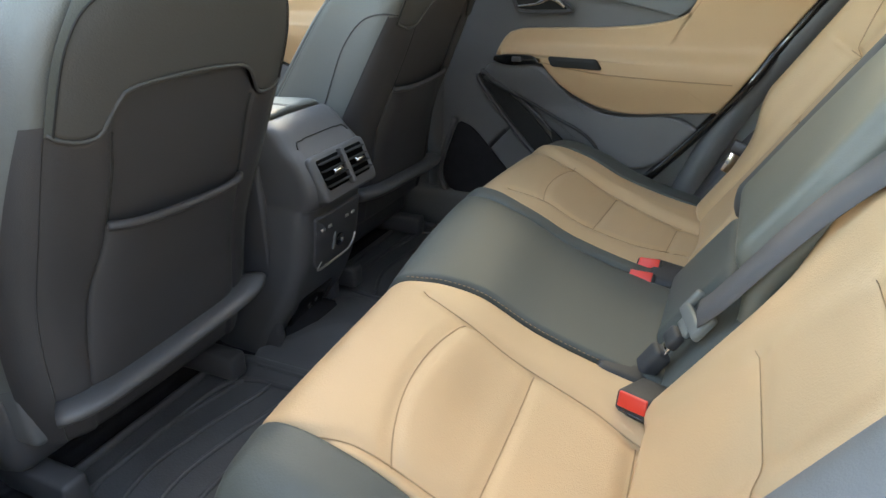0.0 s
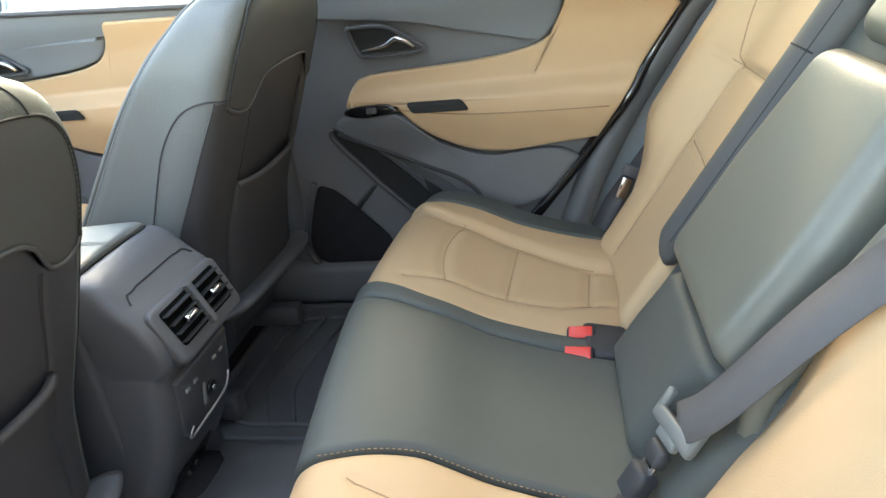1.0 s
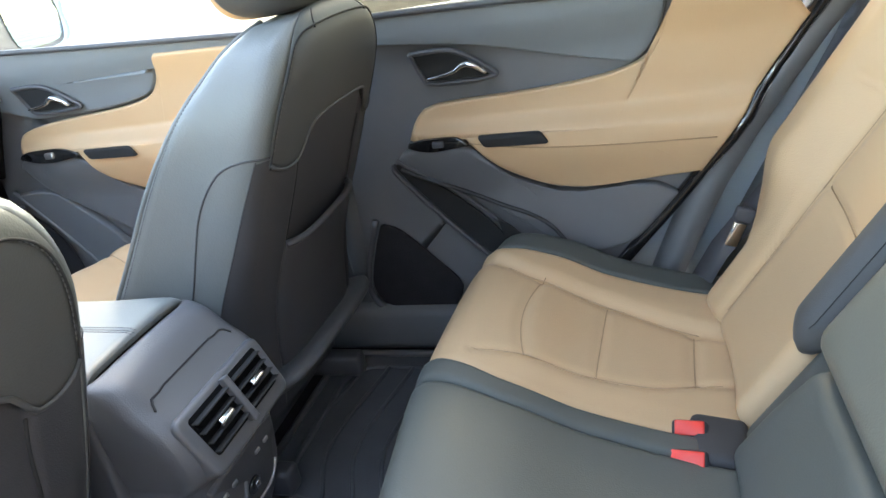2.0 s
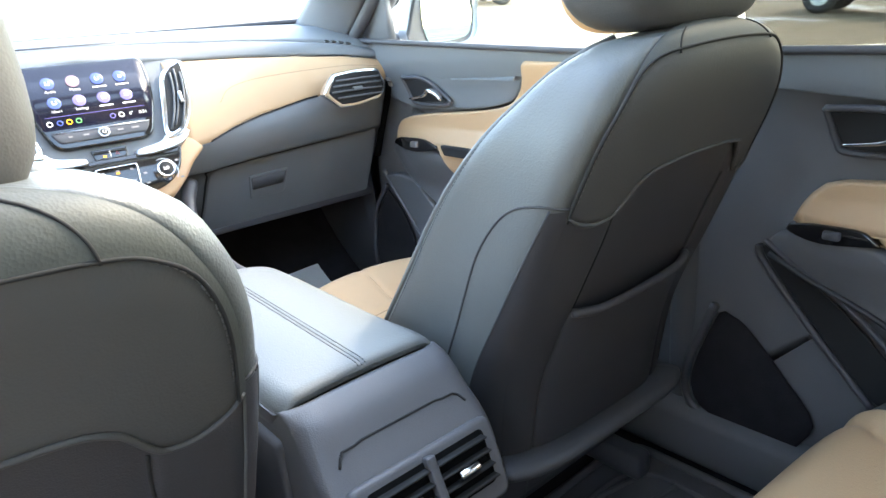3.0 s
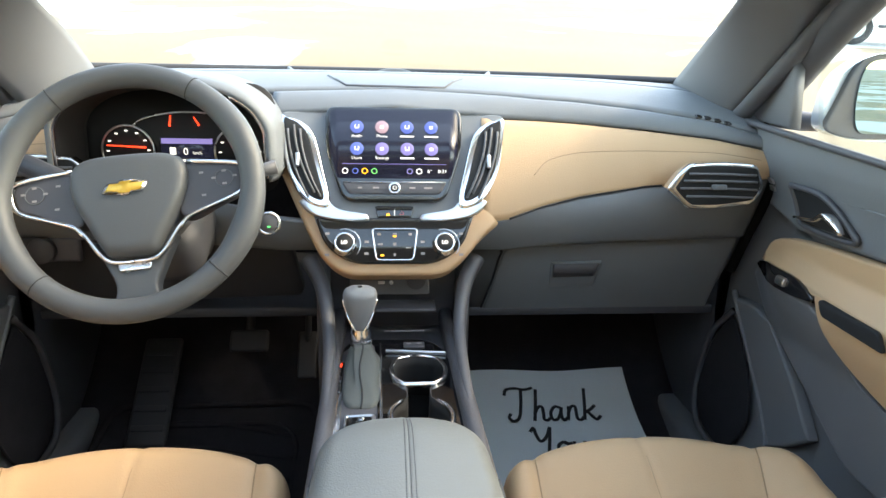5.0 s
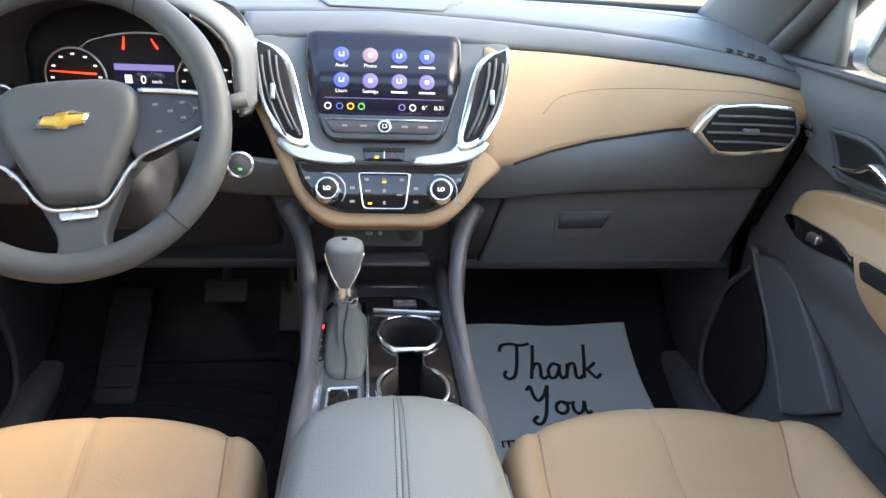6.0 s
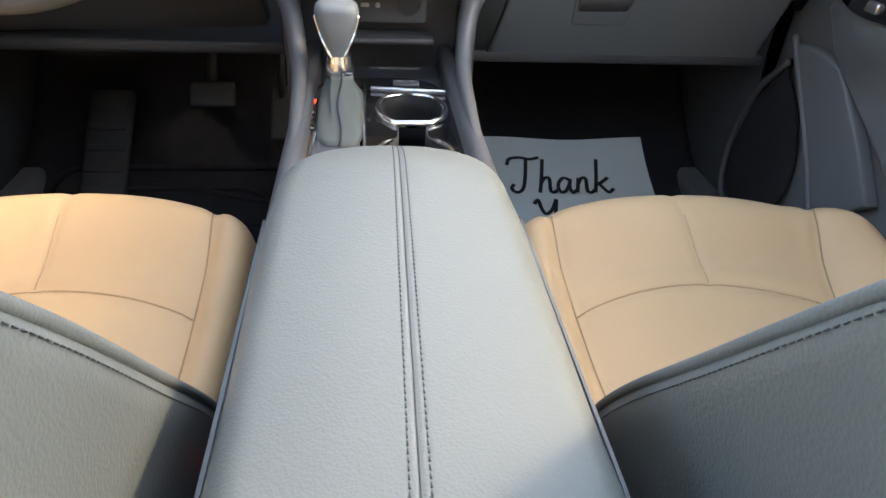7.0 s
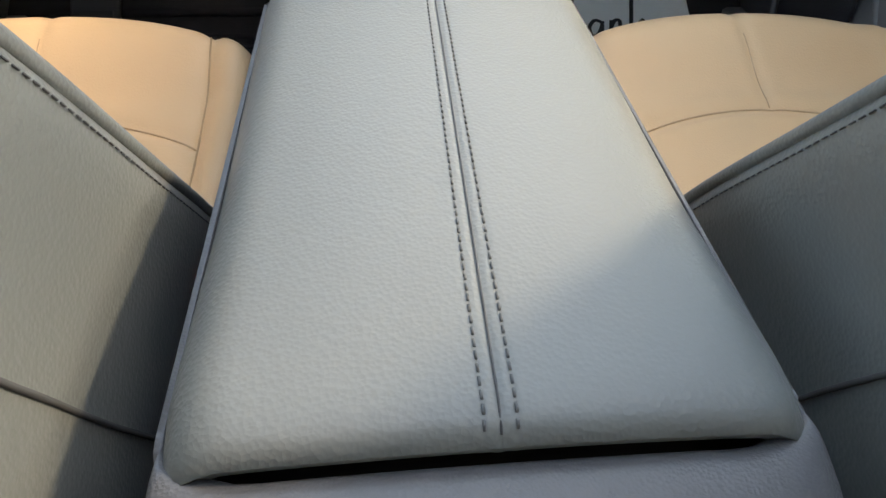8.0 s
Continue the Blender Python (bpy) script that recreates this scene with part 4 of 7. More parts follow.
# Rear shell below the lid: profile (y, z, half width).
REAR = np.array(curve_points([(-0.0020, 0.452, 0.095), (-0.0020, 0.4685, 0.096), (-0.0055, 0.4748, 0.097), (-0.018, 0.4750, 0.098), (-0.042, 0.463, 0.099), (-0.068, 0.434, 0.101), (-0.092, 0.410, 0.102), (-0.108, 0.375, 0.101), (-0.110, 0.345, 0.098), (-0.098, 0.328, 0.097), (-0.084, 0.315, 0.100), (-0.076, 0.26, 0.104), (-0.058, 0.19, 0.109), (-0.020, 0.11, 0.113), (0.015, 0.06, 0.116), (0.045, 0.0, 0.118)], 90))


def shell_point(q, t):
    y, z, w = (np.interp(t, np.linspace(0, 1, len(REAR)), REAR[:, k]) for k in range(3))
    r, back = 0.028, 0.30 - y
    flat = w - r
    d = abs(q) * (flat + r * math.pi / 2 + back)
    if d < flat:
        x, dy = d, 0.0
    elif d < flat + r * math.pi / 2:
        a = (d - flat) / r
        x, dy = flat + r * math.sin(a), r * (1 - math.cos(a))
    else:
        x, dy = w, r + d - flat - r * math.pi / 2
    top = max(0.0, 1 - t / 0.25)
    z2 = z - top * (0.0045 * (x / w) ** 2 + 0.012 * (x / w) ** 10 + 0.035 * step(y + dy, 0.0, 0.02))
    return Vector((math.copysign(x, q), y + dy, z2))


qs = sorted(set([round(q, 4) for q in span(-1, 1, 21)] + [round(q, 4) for q in span(-0.36, 0.36, 41)]))
shell = part("rear_shell", grid(shell_point, qs, span(0, 1, 70)), CONSOLE, console, "dark grey moulded rear end", solid=-0.003)
part("side_wall", rbox((-0.098, 0.45, 0.225), (0.022, 0.90, 0.43), 0.008), DARK, console, "grey plastic side wall")
part("side_wall", rbox((0.098, 0.45, 0.225), (0.022, 0.90, 0.43), 0.008), DARK, console, "grey plastic side wall")
part("top_ledge", rbox((0, 0.205, 0.440), (0.17, 0.42, 0.02), 0.006), KNEE, console, "black ledge under the lid")

# Rear vents: a raised frame on the leaning face.
V_UP, V_OUT = Vector((0, 0.40, 0.916)), Vector((0, -0.916, 0.40))


def vent_at(u, v, w):
    return Vector((0, -0.103, 0.383)) + Vector((u, 0, 0)) + V_UP * v + V_OUT * w


frame_out = rounded_poly([(-0.090, 0.040), (0.090, 0.040), (0.086, -0.046), (-0.086, -0.046)], 0.015)
vent_frame = part("vent_frame", slab(frame_out, lambda u, v, w: vent_at(u, v, w + 0.006), 0.03, 0.006, 3), CONSOLE, console, "grey vent surround")
# The duct is a flat near-black plate with its shade painted in.
part("vent_duct", slab(rounded_poly([(-0.073, 0.030), (0.073, 0.030), (0.070, -0.026), (-0.070, -0.026)], 0.006), lambda u, v, w: vent_at(u, v, w + 0.0068), 0.02), HOLLOW_SHADE, vent_frame, "near-black plate for the shaded vent duct")
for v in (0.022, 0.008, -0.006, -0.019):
    part("slat", rbox(vent_at(0, v, 0.010), (0.142, 0.010, 0.0022), 0.0008, 1, Matrix.Rotation(radians(-8), 4, "X")), BLACK_AND_SHADE, vent_frame)
part("vent_divider", slab(rounded_poly([(-0.005, 0.034), (0.005, 0.034), (0.005, -0.032), (-0.005, -0.032)], 0.002), lambda u, v, w: vent_at(u, v, w + 0.0165), 0.02, 0.002), CONSOLE, vent_frame)
for u in (-0.036, 0.036):
    part("vent_tab", rbox(vent_at(u, 0.001, 0.0165), (0.026, 0.008, 0.009), 0.002, 2, Matrix.Rotation(radians(23), 4, "X")), CHROME, vent_frame, "bright vent tab")


def on_shell(x, z):
    """The point of the shell's upper face at x and height z."""
    ts = span(0.10, 0.45, 120)
    runs = [shell_point(x / (np.interp(t, np.linspace(0, 1, len(REAR)), REAR[:, 2]) - 0.028 + 0.028 * math.pi / 2 + 0.30 - np.interp(t, np.linspace(0, 1, len(REAR)), REAR[:, 0])), t) for t in ts]
    return min(runs, key=lambda p: abs(p.z - z)) + Vector((0, -0.0003, 0.0004))


crease = curve_points([(-0.080, 0.432), (-0.074, 0.4395), (-0.064, 0.4425), (0.0, 0.4435), (0.060, 0.4425), (0.072, 0.4395), (0.078, 0.432)], 40)
part("crease", tube([on_shell(x, z) for x, z in crease], 0.0014, 6), SHADOW_LINE, shell)

# Socket panels.
P_UP, P_OUT = Vector((0, -0.21, 0.978)), Vector((0, -0.978, -0.21))


def port_at(u, v, w):
    return Vector((0, -0.071, 0.252)) + Vector((u, 0, 0)) + P_UP * v + P_OUT * w


ports = part("socket_panel", slab(rounded_poly([(-0.074, 0.054, 0.006), (0.076, 0.054, 0.006), (0.070, -0.058, 0.03), (-0.066, -0.062, 0.03)], 0.01), lambda u, v, w: port_at(u, v, w + 0.007), 0.02, 0.004), DARK, console, "black rear socket panel")
part("panel_rim", tube([port_at(u, v, 0.0065) for u, v in rounded_poly([(0.078, 0.05), (0.072, -0.060, 0.03), (-0.068, -0.064, 0.03)], 0.02)[6:]], 0.0022, 6), SATIN, ports)
for u in (-0.050, -0.028, 0.030, 0.052):
    part("usb_socket", rbox(port_at(u, 0.026, 0.0075), (0.011, 0.004, 0.006), 0.001, 1), SATIN, ports, "bright usb socket")
part("power_socket", cylinder(port_at(0.012, -0.018, 0.007), P_OUT, 0.013, 0.004, 20), GLOSS, ports)
part("socket_cap", rbox(port_at(-0.010, -0.012, 0.010), (0.007, 0.004, 0.034), 0.001, 1, Matrix.Rotation(radians(20), 4, "Y")), PILLAR, ports)
part("socket_pin", rbox(port_at(0.016, -0.020, 0.012), (0.009, 0.003, 0.010), 0.001, 1), CHROME, ports)


def outlet_at(u, v, w):
    return Vector((-0.010, -0.005, 0.090)) + Vector((u, 0, 0)) + Vector((0, -0.50, 0.866)) * v + Vector((0, -0.866, -0.50)) * w


outlet = part("outlet_panel", slab(rounded_poly([(-0.060, 0.045), (0.055, 0.045), (0.050, -0.045), (-0.055, -0.045)], 0.014), lambda u, v, w: outlet_at(u, v, w + 0.005), 0.02, 0.004), GLOSS, console, "gloss black outlet panel")
marks("outlet_pin", lambda p, q, w: outlet_at(p, q, w + 0.0052), ((-0.012, 0.004, 0.004, 0.012), (0.012, 0.004, 0.004, 0.012), (0.0, -0.012, 0.006, 0.008)), SATIN, outlet)


# ---- dashboard ----
dash = thing("dashboard", "grey and tan moulded dashboard with glove box", "dashboard", at=(0, 1.05, 0.6))
# Bands of the dashboard by |x|: (y, z) of the cowl, ledge, top edge, tan top, tan foot, pad bulge, pad foot.
DASH = [
    (0.00, ((1.32, 0.845), (1.13, 0.850), (0.965, 0.828), (0.905, 0.800), (0.83, 0.600), (0.86, 0.580), (0.90, 0.555))),
    (0.20, ((1.31, 0.845), (1.12, 0.849), (0.955, 0.822), (0.915, 0.786), (0.842, 0.622), (0.858, 0.592), (0.885, 0.558))),
    (0.26, ((1.30, 0.845), (1.12, 0.848), (0.950, 0.818), (0.917, 0.784), (0.850, 0.642), (0.855, 0.607), (0.885, 0.564))),
    (0.33, ((1.29, 0.845), (1.11, 0.847), (0.945, 0.815), (0.915, 0.781), (0.862, 0.657), (0.858, 0.618), (0.888, 0.568))),
    (0.45, ((1.26, 0.845), (1.08, 0.843), (0.925, 0.805), (0.900, 0.773), (0.868, 0.676), (0.860, 0.630), (0.893, 0.572))),
    (0.57, ((1.20, 0.843), (1.03, 0.835), (0.895, 0.790), (0.875, 0.762), (0.850, 0.690), (0.850, 0.640), (0.893, 0.576))),
    (0.63, ((1.17, 0.840), (0.98, 0.822), (0.872, 0.776), (0.858, 0.752), (0.842, 0.695), (0.848, 0.645), (0.893, 0.578))),
    (0.672, ((1.15, 0.835), (0.95, 0.808), (0.862, 0.765), (0.852, 0.745), (0.850, 0.700), (0.868, 0.650), (0.90, 0.580))),
]
DX = [k[0] for k in DASH]


def dash_key(x, i):
    return np.array([np.interp(abs(x), DX, [k[1][i][c] for k in DASH]) for c in (0, 1)])


def dash_band(i, bulge=0.0, out=0.0):
    def point(x, f):
        a, b = dash_key(x, i), dash_key(x, i + 1)
        p = a + (b - a) * f
        d = b - a
        n = np.array([d[1], -d[0]]) / (np.hypot(*d) + 1e-9)
        p = p + n * (bulge * 4 * f * (1 - f) + out + 0.010)
        return Vector((x, p[0], p[1]))
    return point


def lower_pad(x, f):
    """The rounded pad below the tan band, from its foot over a bulge down to the glove box."""
    a, b, c = dash_key(x, 4), dash_key(x, 5), dash_key(x, 6)
    m = 2 * b - (a + c) / 2
    p = (1 - f) ** 2 * a + 2 * f * (1 - f) * m + f * f * c
    return Vector((x, p[0] - 0.009, p[1] + 0.004 * (1 - f)))


XS = span(-0.672, 0.672, 97)
R_XS, L_XS = [x for x in XS if x >= 0.125], [x for x in XS if x <= -0.125]
part("cowl_shelf", grid(dash_band(0, 0.004), XS, span(0, 1, 8)), SOFT_DASH, dash, "grey shelf under the windscreen", solid=-0.01)
part("top_pad", grid(dash_band(1, 0.006), XS, span(0, 1, 10)), SOFT_DASH, dash, "grey soft top pad", solid=-0.01)
for xs in ([x for x in XS if x > -0.22], [x for x in XS if x < -0.505]):
    part("top_lip", grid(dash_band(2, 0.006), xs, span(0, 1, 8)), SOFT_DASH, dash, "grey rolled lip", solid=-0.01)
for xs in (R_XS, L_XS):
    tan = part("tan_band", grid(dash_band(3, 0.010), [x for x in XS if (x >= 0.145 if xs[0] > 0 else x < -0.515)], span(0, 1, 16)), TAN_TRIM, dash, "tan leather band", solid=-0.01)
    part("lower_pad", grid(lower_pad, xs, span(0, 1, 20)), SOFT_DASH, dash, "grey lower pad", solid=-0.01)
for s in (1, -1):
    end = curve_points([(0.975, 0.828), (0.862, 0.772), (0.842, 0.746), (0.836, 0.700), (0.856, 0.650), (0.892, 0.580), (0.93, 0.50)], 40)
    # Near-black bead stands in for the shadow gap between dashboard and door.
    part("end_gap", tube([Vector((s * 0.677, y, z)) for y, z in end], 0.009, 8), HOLLOW_SHADE, dash, "near-black bead for the shadow gap at the dashboard's end")

# Glove box.
GLOVE = lambda u, v, w: Vector((u, 0.905 + (0.57 - v) * 0.45 - w, v))
glove_edge = rounded_poly([(0.212, 0.552, 0.02), (0.668, 0.577, 0.01), (0.664, 0.395, 0.01), (0.183, 0.395, 0.012)], 0.02)
glove = part("glove_box", slab(glove_edge, GLOVE, 0.03, 0.006, 3), SOFT_DASH, dash, "grey glove box door")
part("glove_box_surround", slab([(0.12, 0.60), (0.68, 0.60), (0.66, 0.392), (0.12, 0.392)], lambda u, v, w: GLOVE(u, v, w - 0.005), 0.03), SOFT_DASH, dash)
part("gap_line", tube([GLOVE(u, v, -0.003) for u, v in curve_points([(0.181, 0.396), (0.196, 0.47), (0.206, 0.535), (0.222, 0.553), (0.40, 0.564), (0.66, 0.579)], 50)], 0.0026, 6), SHADOW_LINE, dash)
part("under_panel", rbox((0.40, 1.17, 0.395), (0.56, 0.38, 0.02), 0.005), DARK, dash)
part("knee_panel", slab(rounded_poly([(-0.655, 0.58), (-0.19, 0.58), (-0.17, 0.44), (-0.64, 0.42)], 0.02), GLOVE, 0.03, 0.005), KNEE, dash, "dark knee panel under the wheel")
part("under_panel", rbox((-0.40, 1.14, 0.410), (0.52, 0.38, 0.02), 0.005), KNEE, dash)


# Centre stack, a leaning face: x across, h up along it from the knobs' line, d out of it.
S_UP, S_OUT = Vector((0, 0.447, 0.894)), Vector((0, -0.894, 0.447))


def stack(x, h, d=0.0):
    return Vector((x, 0.8114, 0.5848)) + S_UP * h + S_OUT * d


STK = lambda u, v, w: stack(u, v, w)
center = thing("center_stack", "centre stack with touch screen, vents and climate controls", "control panel", at=(0, 0.85, 0.68))
bowl = rounded_poly([(-0.209, 0.223, 0.01), (-0.209, 0.165, 0.03), (-0.152, 0.036, 0.05), (-0.124, -0.020, 0.03), (-0.085, -0.052, 0.04), (0.085, -0.052, 0.04), (0.124, -0.020, 0.03), (0.152, 0.016, 0.04), (0.196, 0.050, 0.03), (0.222, 0.075, 0.01), (0.209, 0.223, 0.01)], 0.02, 6)
part("tan_surround", relief_patch(bowl, (0, 0.08), lambda u, v, w: stack(u, v, w + 0.006 - 5.2 * max(0.0, abs(u) - 0.142) ** 2), 0.05, 0.010, 16), TAN_TRIM, center, "tan leather surround")
part("face", slab(rounded_poly([(-0.20, 0.235), (-0.125, 0.02), (0.125, 0.02), (0.20, 0.235)], 0.02), lambda u, v, w: stack(u, v, w + 0.010), 0.02, 0.004), SOFT_DASH, center, "grey plastic face")
screen = part("touch_screen", slab(rounded_poly([(-0.117, 0.240, 0.018), (-0.117, 0.165, 0.03), (-0.086, 0.072, 0.022), (0.086, 0.072, 0.022), (0.117, 0.165, 0.03), (0.117, 0.240, 0.018)], 0.02), lambda u, v, w: stack(u, v, w + 0.022), 0.02, 0.004, 3), GLOSS, center, "glossy black touch screen")
hvac = part("climate_panel", slab(rounded_poly([(-0.133, 0.046, 0.01), (-0.116, -0.004, 0.03), (-0.072, -0.033, 0.04), (0.072, -0.033, 0.04), (0.116, -0.004, 0.03), (0.133, 0.046, 0.01)], 0.02), lambda u, v, w: stack(u, v, w + 0.014), 0.02, 0.003), GLOSS, center, "gloss black climate panel")
# Shroud between stack and floor.
for s in (1, -1):
    legs = [((s * 0.150, 0.868, 0.545), 0.016), ((s * 0.124, 0.828, 0.505), 0.014), ((s * 0.108, 0.745, 0.452), 0.011), ((s * 0.101, 0.60, 0.436), 0.008), ((s * 0.094, 0.40, 0.428), 0.006)]
    pts = curve_points([(*p, r) for p, r in legs], 24)
    part("console_rail", tube([p[:3] for p in pts], [p[3] for p in pts], 12), CONSOLE, console, "dark grey console rail")
    part("stack_wall", rbox((s * 0.125, 0.945, 0.36), (0.02, 0.25, 0.28), 0.01), DARK, console)
part("bin_back", rbox((0, 0.90, 0.46), (0.23, 0.02, 0.14), 0.004), DARK, console)
part("console_tray", rbox((0, 0.845, 0.395), (0.20, 0.11, 0.02), 0.004), DARK, console, "black tray")


# ---- centre stack details ----
def side_vent(s):
    """A tall chrome-ringed vent with a tail that sweeps under the screen."""
    ring = smooth_outline([(s * a, h) for a, h in ((0.193, 0.222), (0.180, 0.221), (0.157, 0.213), (0.136, 0.190), (0.119, 0.127), (0.107, 0.070), (0.119, 0.059), (0.151, 0.074), (0.177, 0.120), (0.189, 0.176))], 72)
    body = part("air_vent", relief_patch(ring, (s * 0.158, 0.135), lambda u, v, w: stack(u, v, w + 0.022), 0.02, 0.006, 8), CHROME, center, "chrome ringed air vent")
    inner = smooth_outline([(s * a, h) for a, h in ((0.186, 0.216), (0.176, 0.215), (0.161, 0.207), (0.145, 0.185), (0.130, 0.127), (0.118, 0.082), (0.126, 0.074), (0.147, 0.087), (0.171, 0.124), (0.182, 0.176))], 60)
    # Near-black plate instead of a hollow; the duct's shade is its colour.
    part("vent_duct", relief_patch(inner, (s * 0.158, 0.138), lambda u, v, w: stack(u, v, w + 0.0235), 0.004, 0.001, 6), BLACK_AND_SHADE, body, "near-black plate for the shaded duct")
    for k in (-0.012, 0.0, 0.012):
        pts = [stack(s * (0.169 + k * 0.85 - 0.030 * f * f - 0.006 * f), 0.204 - abs(k) * 0.6 - 0.118 * f, 0.0255) for f in span(0, 1, 8)]
        part("vane", tube(pts, 0.0022, 6), PILLAR, body)
    part("vent_tab", rbox(stack(s * 0.162, 0.142, 0.028), (0.007, 0.006, 0.024), 0.002, 2, Matrix.Rotation(radians(-26), 4, "X")), SATIN, body)
    tail = outline_of([(s * 0.112, 0.076), (s * 0.100, 0.063), (s * 0.083, 0.057), (s * 0.050, 0.0515)], [(s * 0.045, 0.049), (s * 0.046, 0.039), (s * 0.099, 0.041), (s * 0.140, 0.052), (s * 0.158, 0.076)])
    part("chrome_tail", relief_patch(tail, (s * 0.10, 0.051), lambda u, v, w: stack(u, v, w + 0.020), 0.016, 0.004, 5), SATIN, body, "satin metal sweep")


side_vent(1)
side_vent(-1)
DISPLAY = glowing("display_dark", (0.012, 0.014, 0.034), 0.6)
ICON = [glowing("icon_blue", (0.08, 0.13, 0.50), 0.9), glowing("icon_violet", (0.20, 0.18, 0.52), 0.8), glowing("icon_rose", (0.42, 0.30, 0.40), 0.7)]
WHITE_GLOW = glowing("display_white", (0.85, 0.88, 0.95), 1.0)
GREEN = glowing("green_lamp", (0.05, 0.8, 0.2), 1.2)
LIME = glowing("display_green", (0.15, 0.6, 0.2), 0.9)
RED_GLOW = glowing("red_lamp", (1.0, 0.06, 0.03), 1.6)
SC = lambda u, v, w: stack(u, v - 0.009, w + 0.0228)
panel = part("display", slab(rounded_poly([(-0.110, 0.234, 0.012), (-0.110, 0.165, 0.02), (-0.096, 0.112, 0.006), (0.096, 0.112, 0.006), (0.110, 0.165, 0.02), (0.110, 0.234, 0.012)], 0.008), lambda u, v, w: stack(u, v, w + 0.0224), 0.003), DISPLAY, screen, "lit dark blue display")
COLS, k = (-0.0635, -0.021, 0.022, 0.0635), 0
for v, names in ((0.212, ("Audio", "Phone", "", "")), (0.173, ("Users", "Settings", "", ""))):
    for u, word in zip(COLS, names):
        icon = part("icon", cylinder(SC(u, v, 0.0002), S_OUT, 0.0115, 0.0004, 24), ICON[(0, 2, 0, 0, 0, 1, 1, 1)[k]], panel)
        k += 1
        marks("icon_mark", SC, ((u, v - 0.002, 0.0075, 0.0016), (u - 0.003, v + 0.0015, 0.0016, 0.005), (u + 0.003, v + 0.0015, 0.0016, 0.005)) if k % 2 else ((u, v, 0.006, 0.0055),), WHITE_GLOW, panel)
        if word:
            lettering("lettering", word, lambda a, b, w, u=u, v=v: SC(u + a, v - 0.0165 + b, w), 0.0075, WHITE_GLOW, panel)
        else:
            part("lettering", bar_mark(SC, u, v - 0.0165, 0.024, 0.0028), WHITE_GLOW, panel, smooth=False)
part("status_line", bar_mark(SC, 0, 0.146, 0.176, 0.0008), ICON[1], panel, smooth=False)
for u, m in ((-0.083, WHITE_GLOW), (-0.066, ICON[0]), (-0.050, AMBER), (-0.034, LIME), (0.026, ICON[1]), (0.042, WHITE_GLOW)):
    part("status_icon", tube([SC(u + 0.0045 * math.cos(a), 0.1335 + 0.0045 * math.sin(a), 0.0006) for a in span(0, 5.9, 16)], 0.0008, 5, closed=True), m, panel)
lettering("lettering", "6°", lambda a, b, w: SC(0.060 + a, 0.1335 + b, w), 0.009, WHITE_GLOW, panel)
lettering("lettering", "8:31", lambda a, b, w: SC(0.082 + a, 0.1335 + b, w), 0.009, WHITE_GLOW, panel)
buttons = part("button_strip", slab(rounded_poly([(-0.088, 0.1045, 0.004), (-0.077, 0.084, 0.008), (0.077, 0.084, 0.008), (0.088, 0.1045, 0.004)], 0.005), lambda u, v, w: stack(u, v, w + 0.0255), 0.006, 0.002), DARK, screen, "dark button row")
part("button_line", tube([stack(-0.087, 0.1045, 0.026), stack(0.087, 0.1045, 0.026)], 0.0008, 5), SATIN, buttons)
part("power_button", turned(stack(0.0, 0.0940, 0.024), S_OUT, [(0, 0), (0.0105, 0), (0.0105, 0.004), (0.0088, 0.0055), (0.0072, 0.0045), (0, 0.0045)], 28), CHROME, screen, "chrome ringed power button")
part("button_face", cylinder(stack(0.0, 0.0940, 0.0280), S_OUT, 0.0070, 0.0012), GLOSS, screen)
part("button_symbol", tube([stack(0.003 * math.cos(a), 0.0940 + 0.003 * math.sin(a), 0.0294) for a in span(1.9, 7.5, 14)], 0.0005, 5), WHITE_GLOW, screen)
BT = lambda u, v, w: stack(u, v, w + 0.0256)
marks("button_mark", BT, [(u, 0.0945, wd, 0.0032) for u, wd in ((-0.058, 0.007), (-0.031, 0.010), (0.030, 0.010), (0.057, 0.014))], THREAD, buttons)
hazard = part("hazard_panel", slab(rounded_poly([(-0.033, 0.066, 0.003), (-0.028, 0.044, 0.005), (0.028, 0.044, 0.005), (0.033, 0.066, 0.003)], 0.004), lambda u, v, w: stack(u, v, w + 0.0125), 0.004, 0.001), GLOSS, center, "black hazard switch panel")
HZ = lambda u, v, w: stack(u, v, w + 0.0127)
part("lamp_mark", bar_mark(HZ, -0.011, 0.051, 0.006, 0.004), AMBER, hazard, smooth=False)
part("lamp_mark", bar_mark(HZ, 0.0, 0.055, 0.001, 0.012), WHITE_GLOW, hazard, smooth=False)
part("lamp_mark", tube([stack(0.012 + 0.004 * math.cos(a), 0.054 + 0.004 * math.sin(a), 0.0131) for a in (1.57, 3.67, 5.76)], 0.0005, 5, closed=True), RED, hazard)

# Climate controls.
CL = lambda u, v, w: stack(u, v, w + 0.0142)
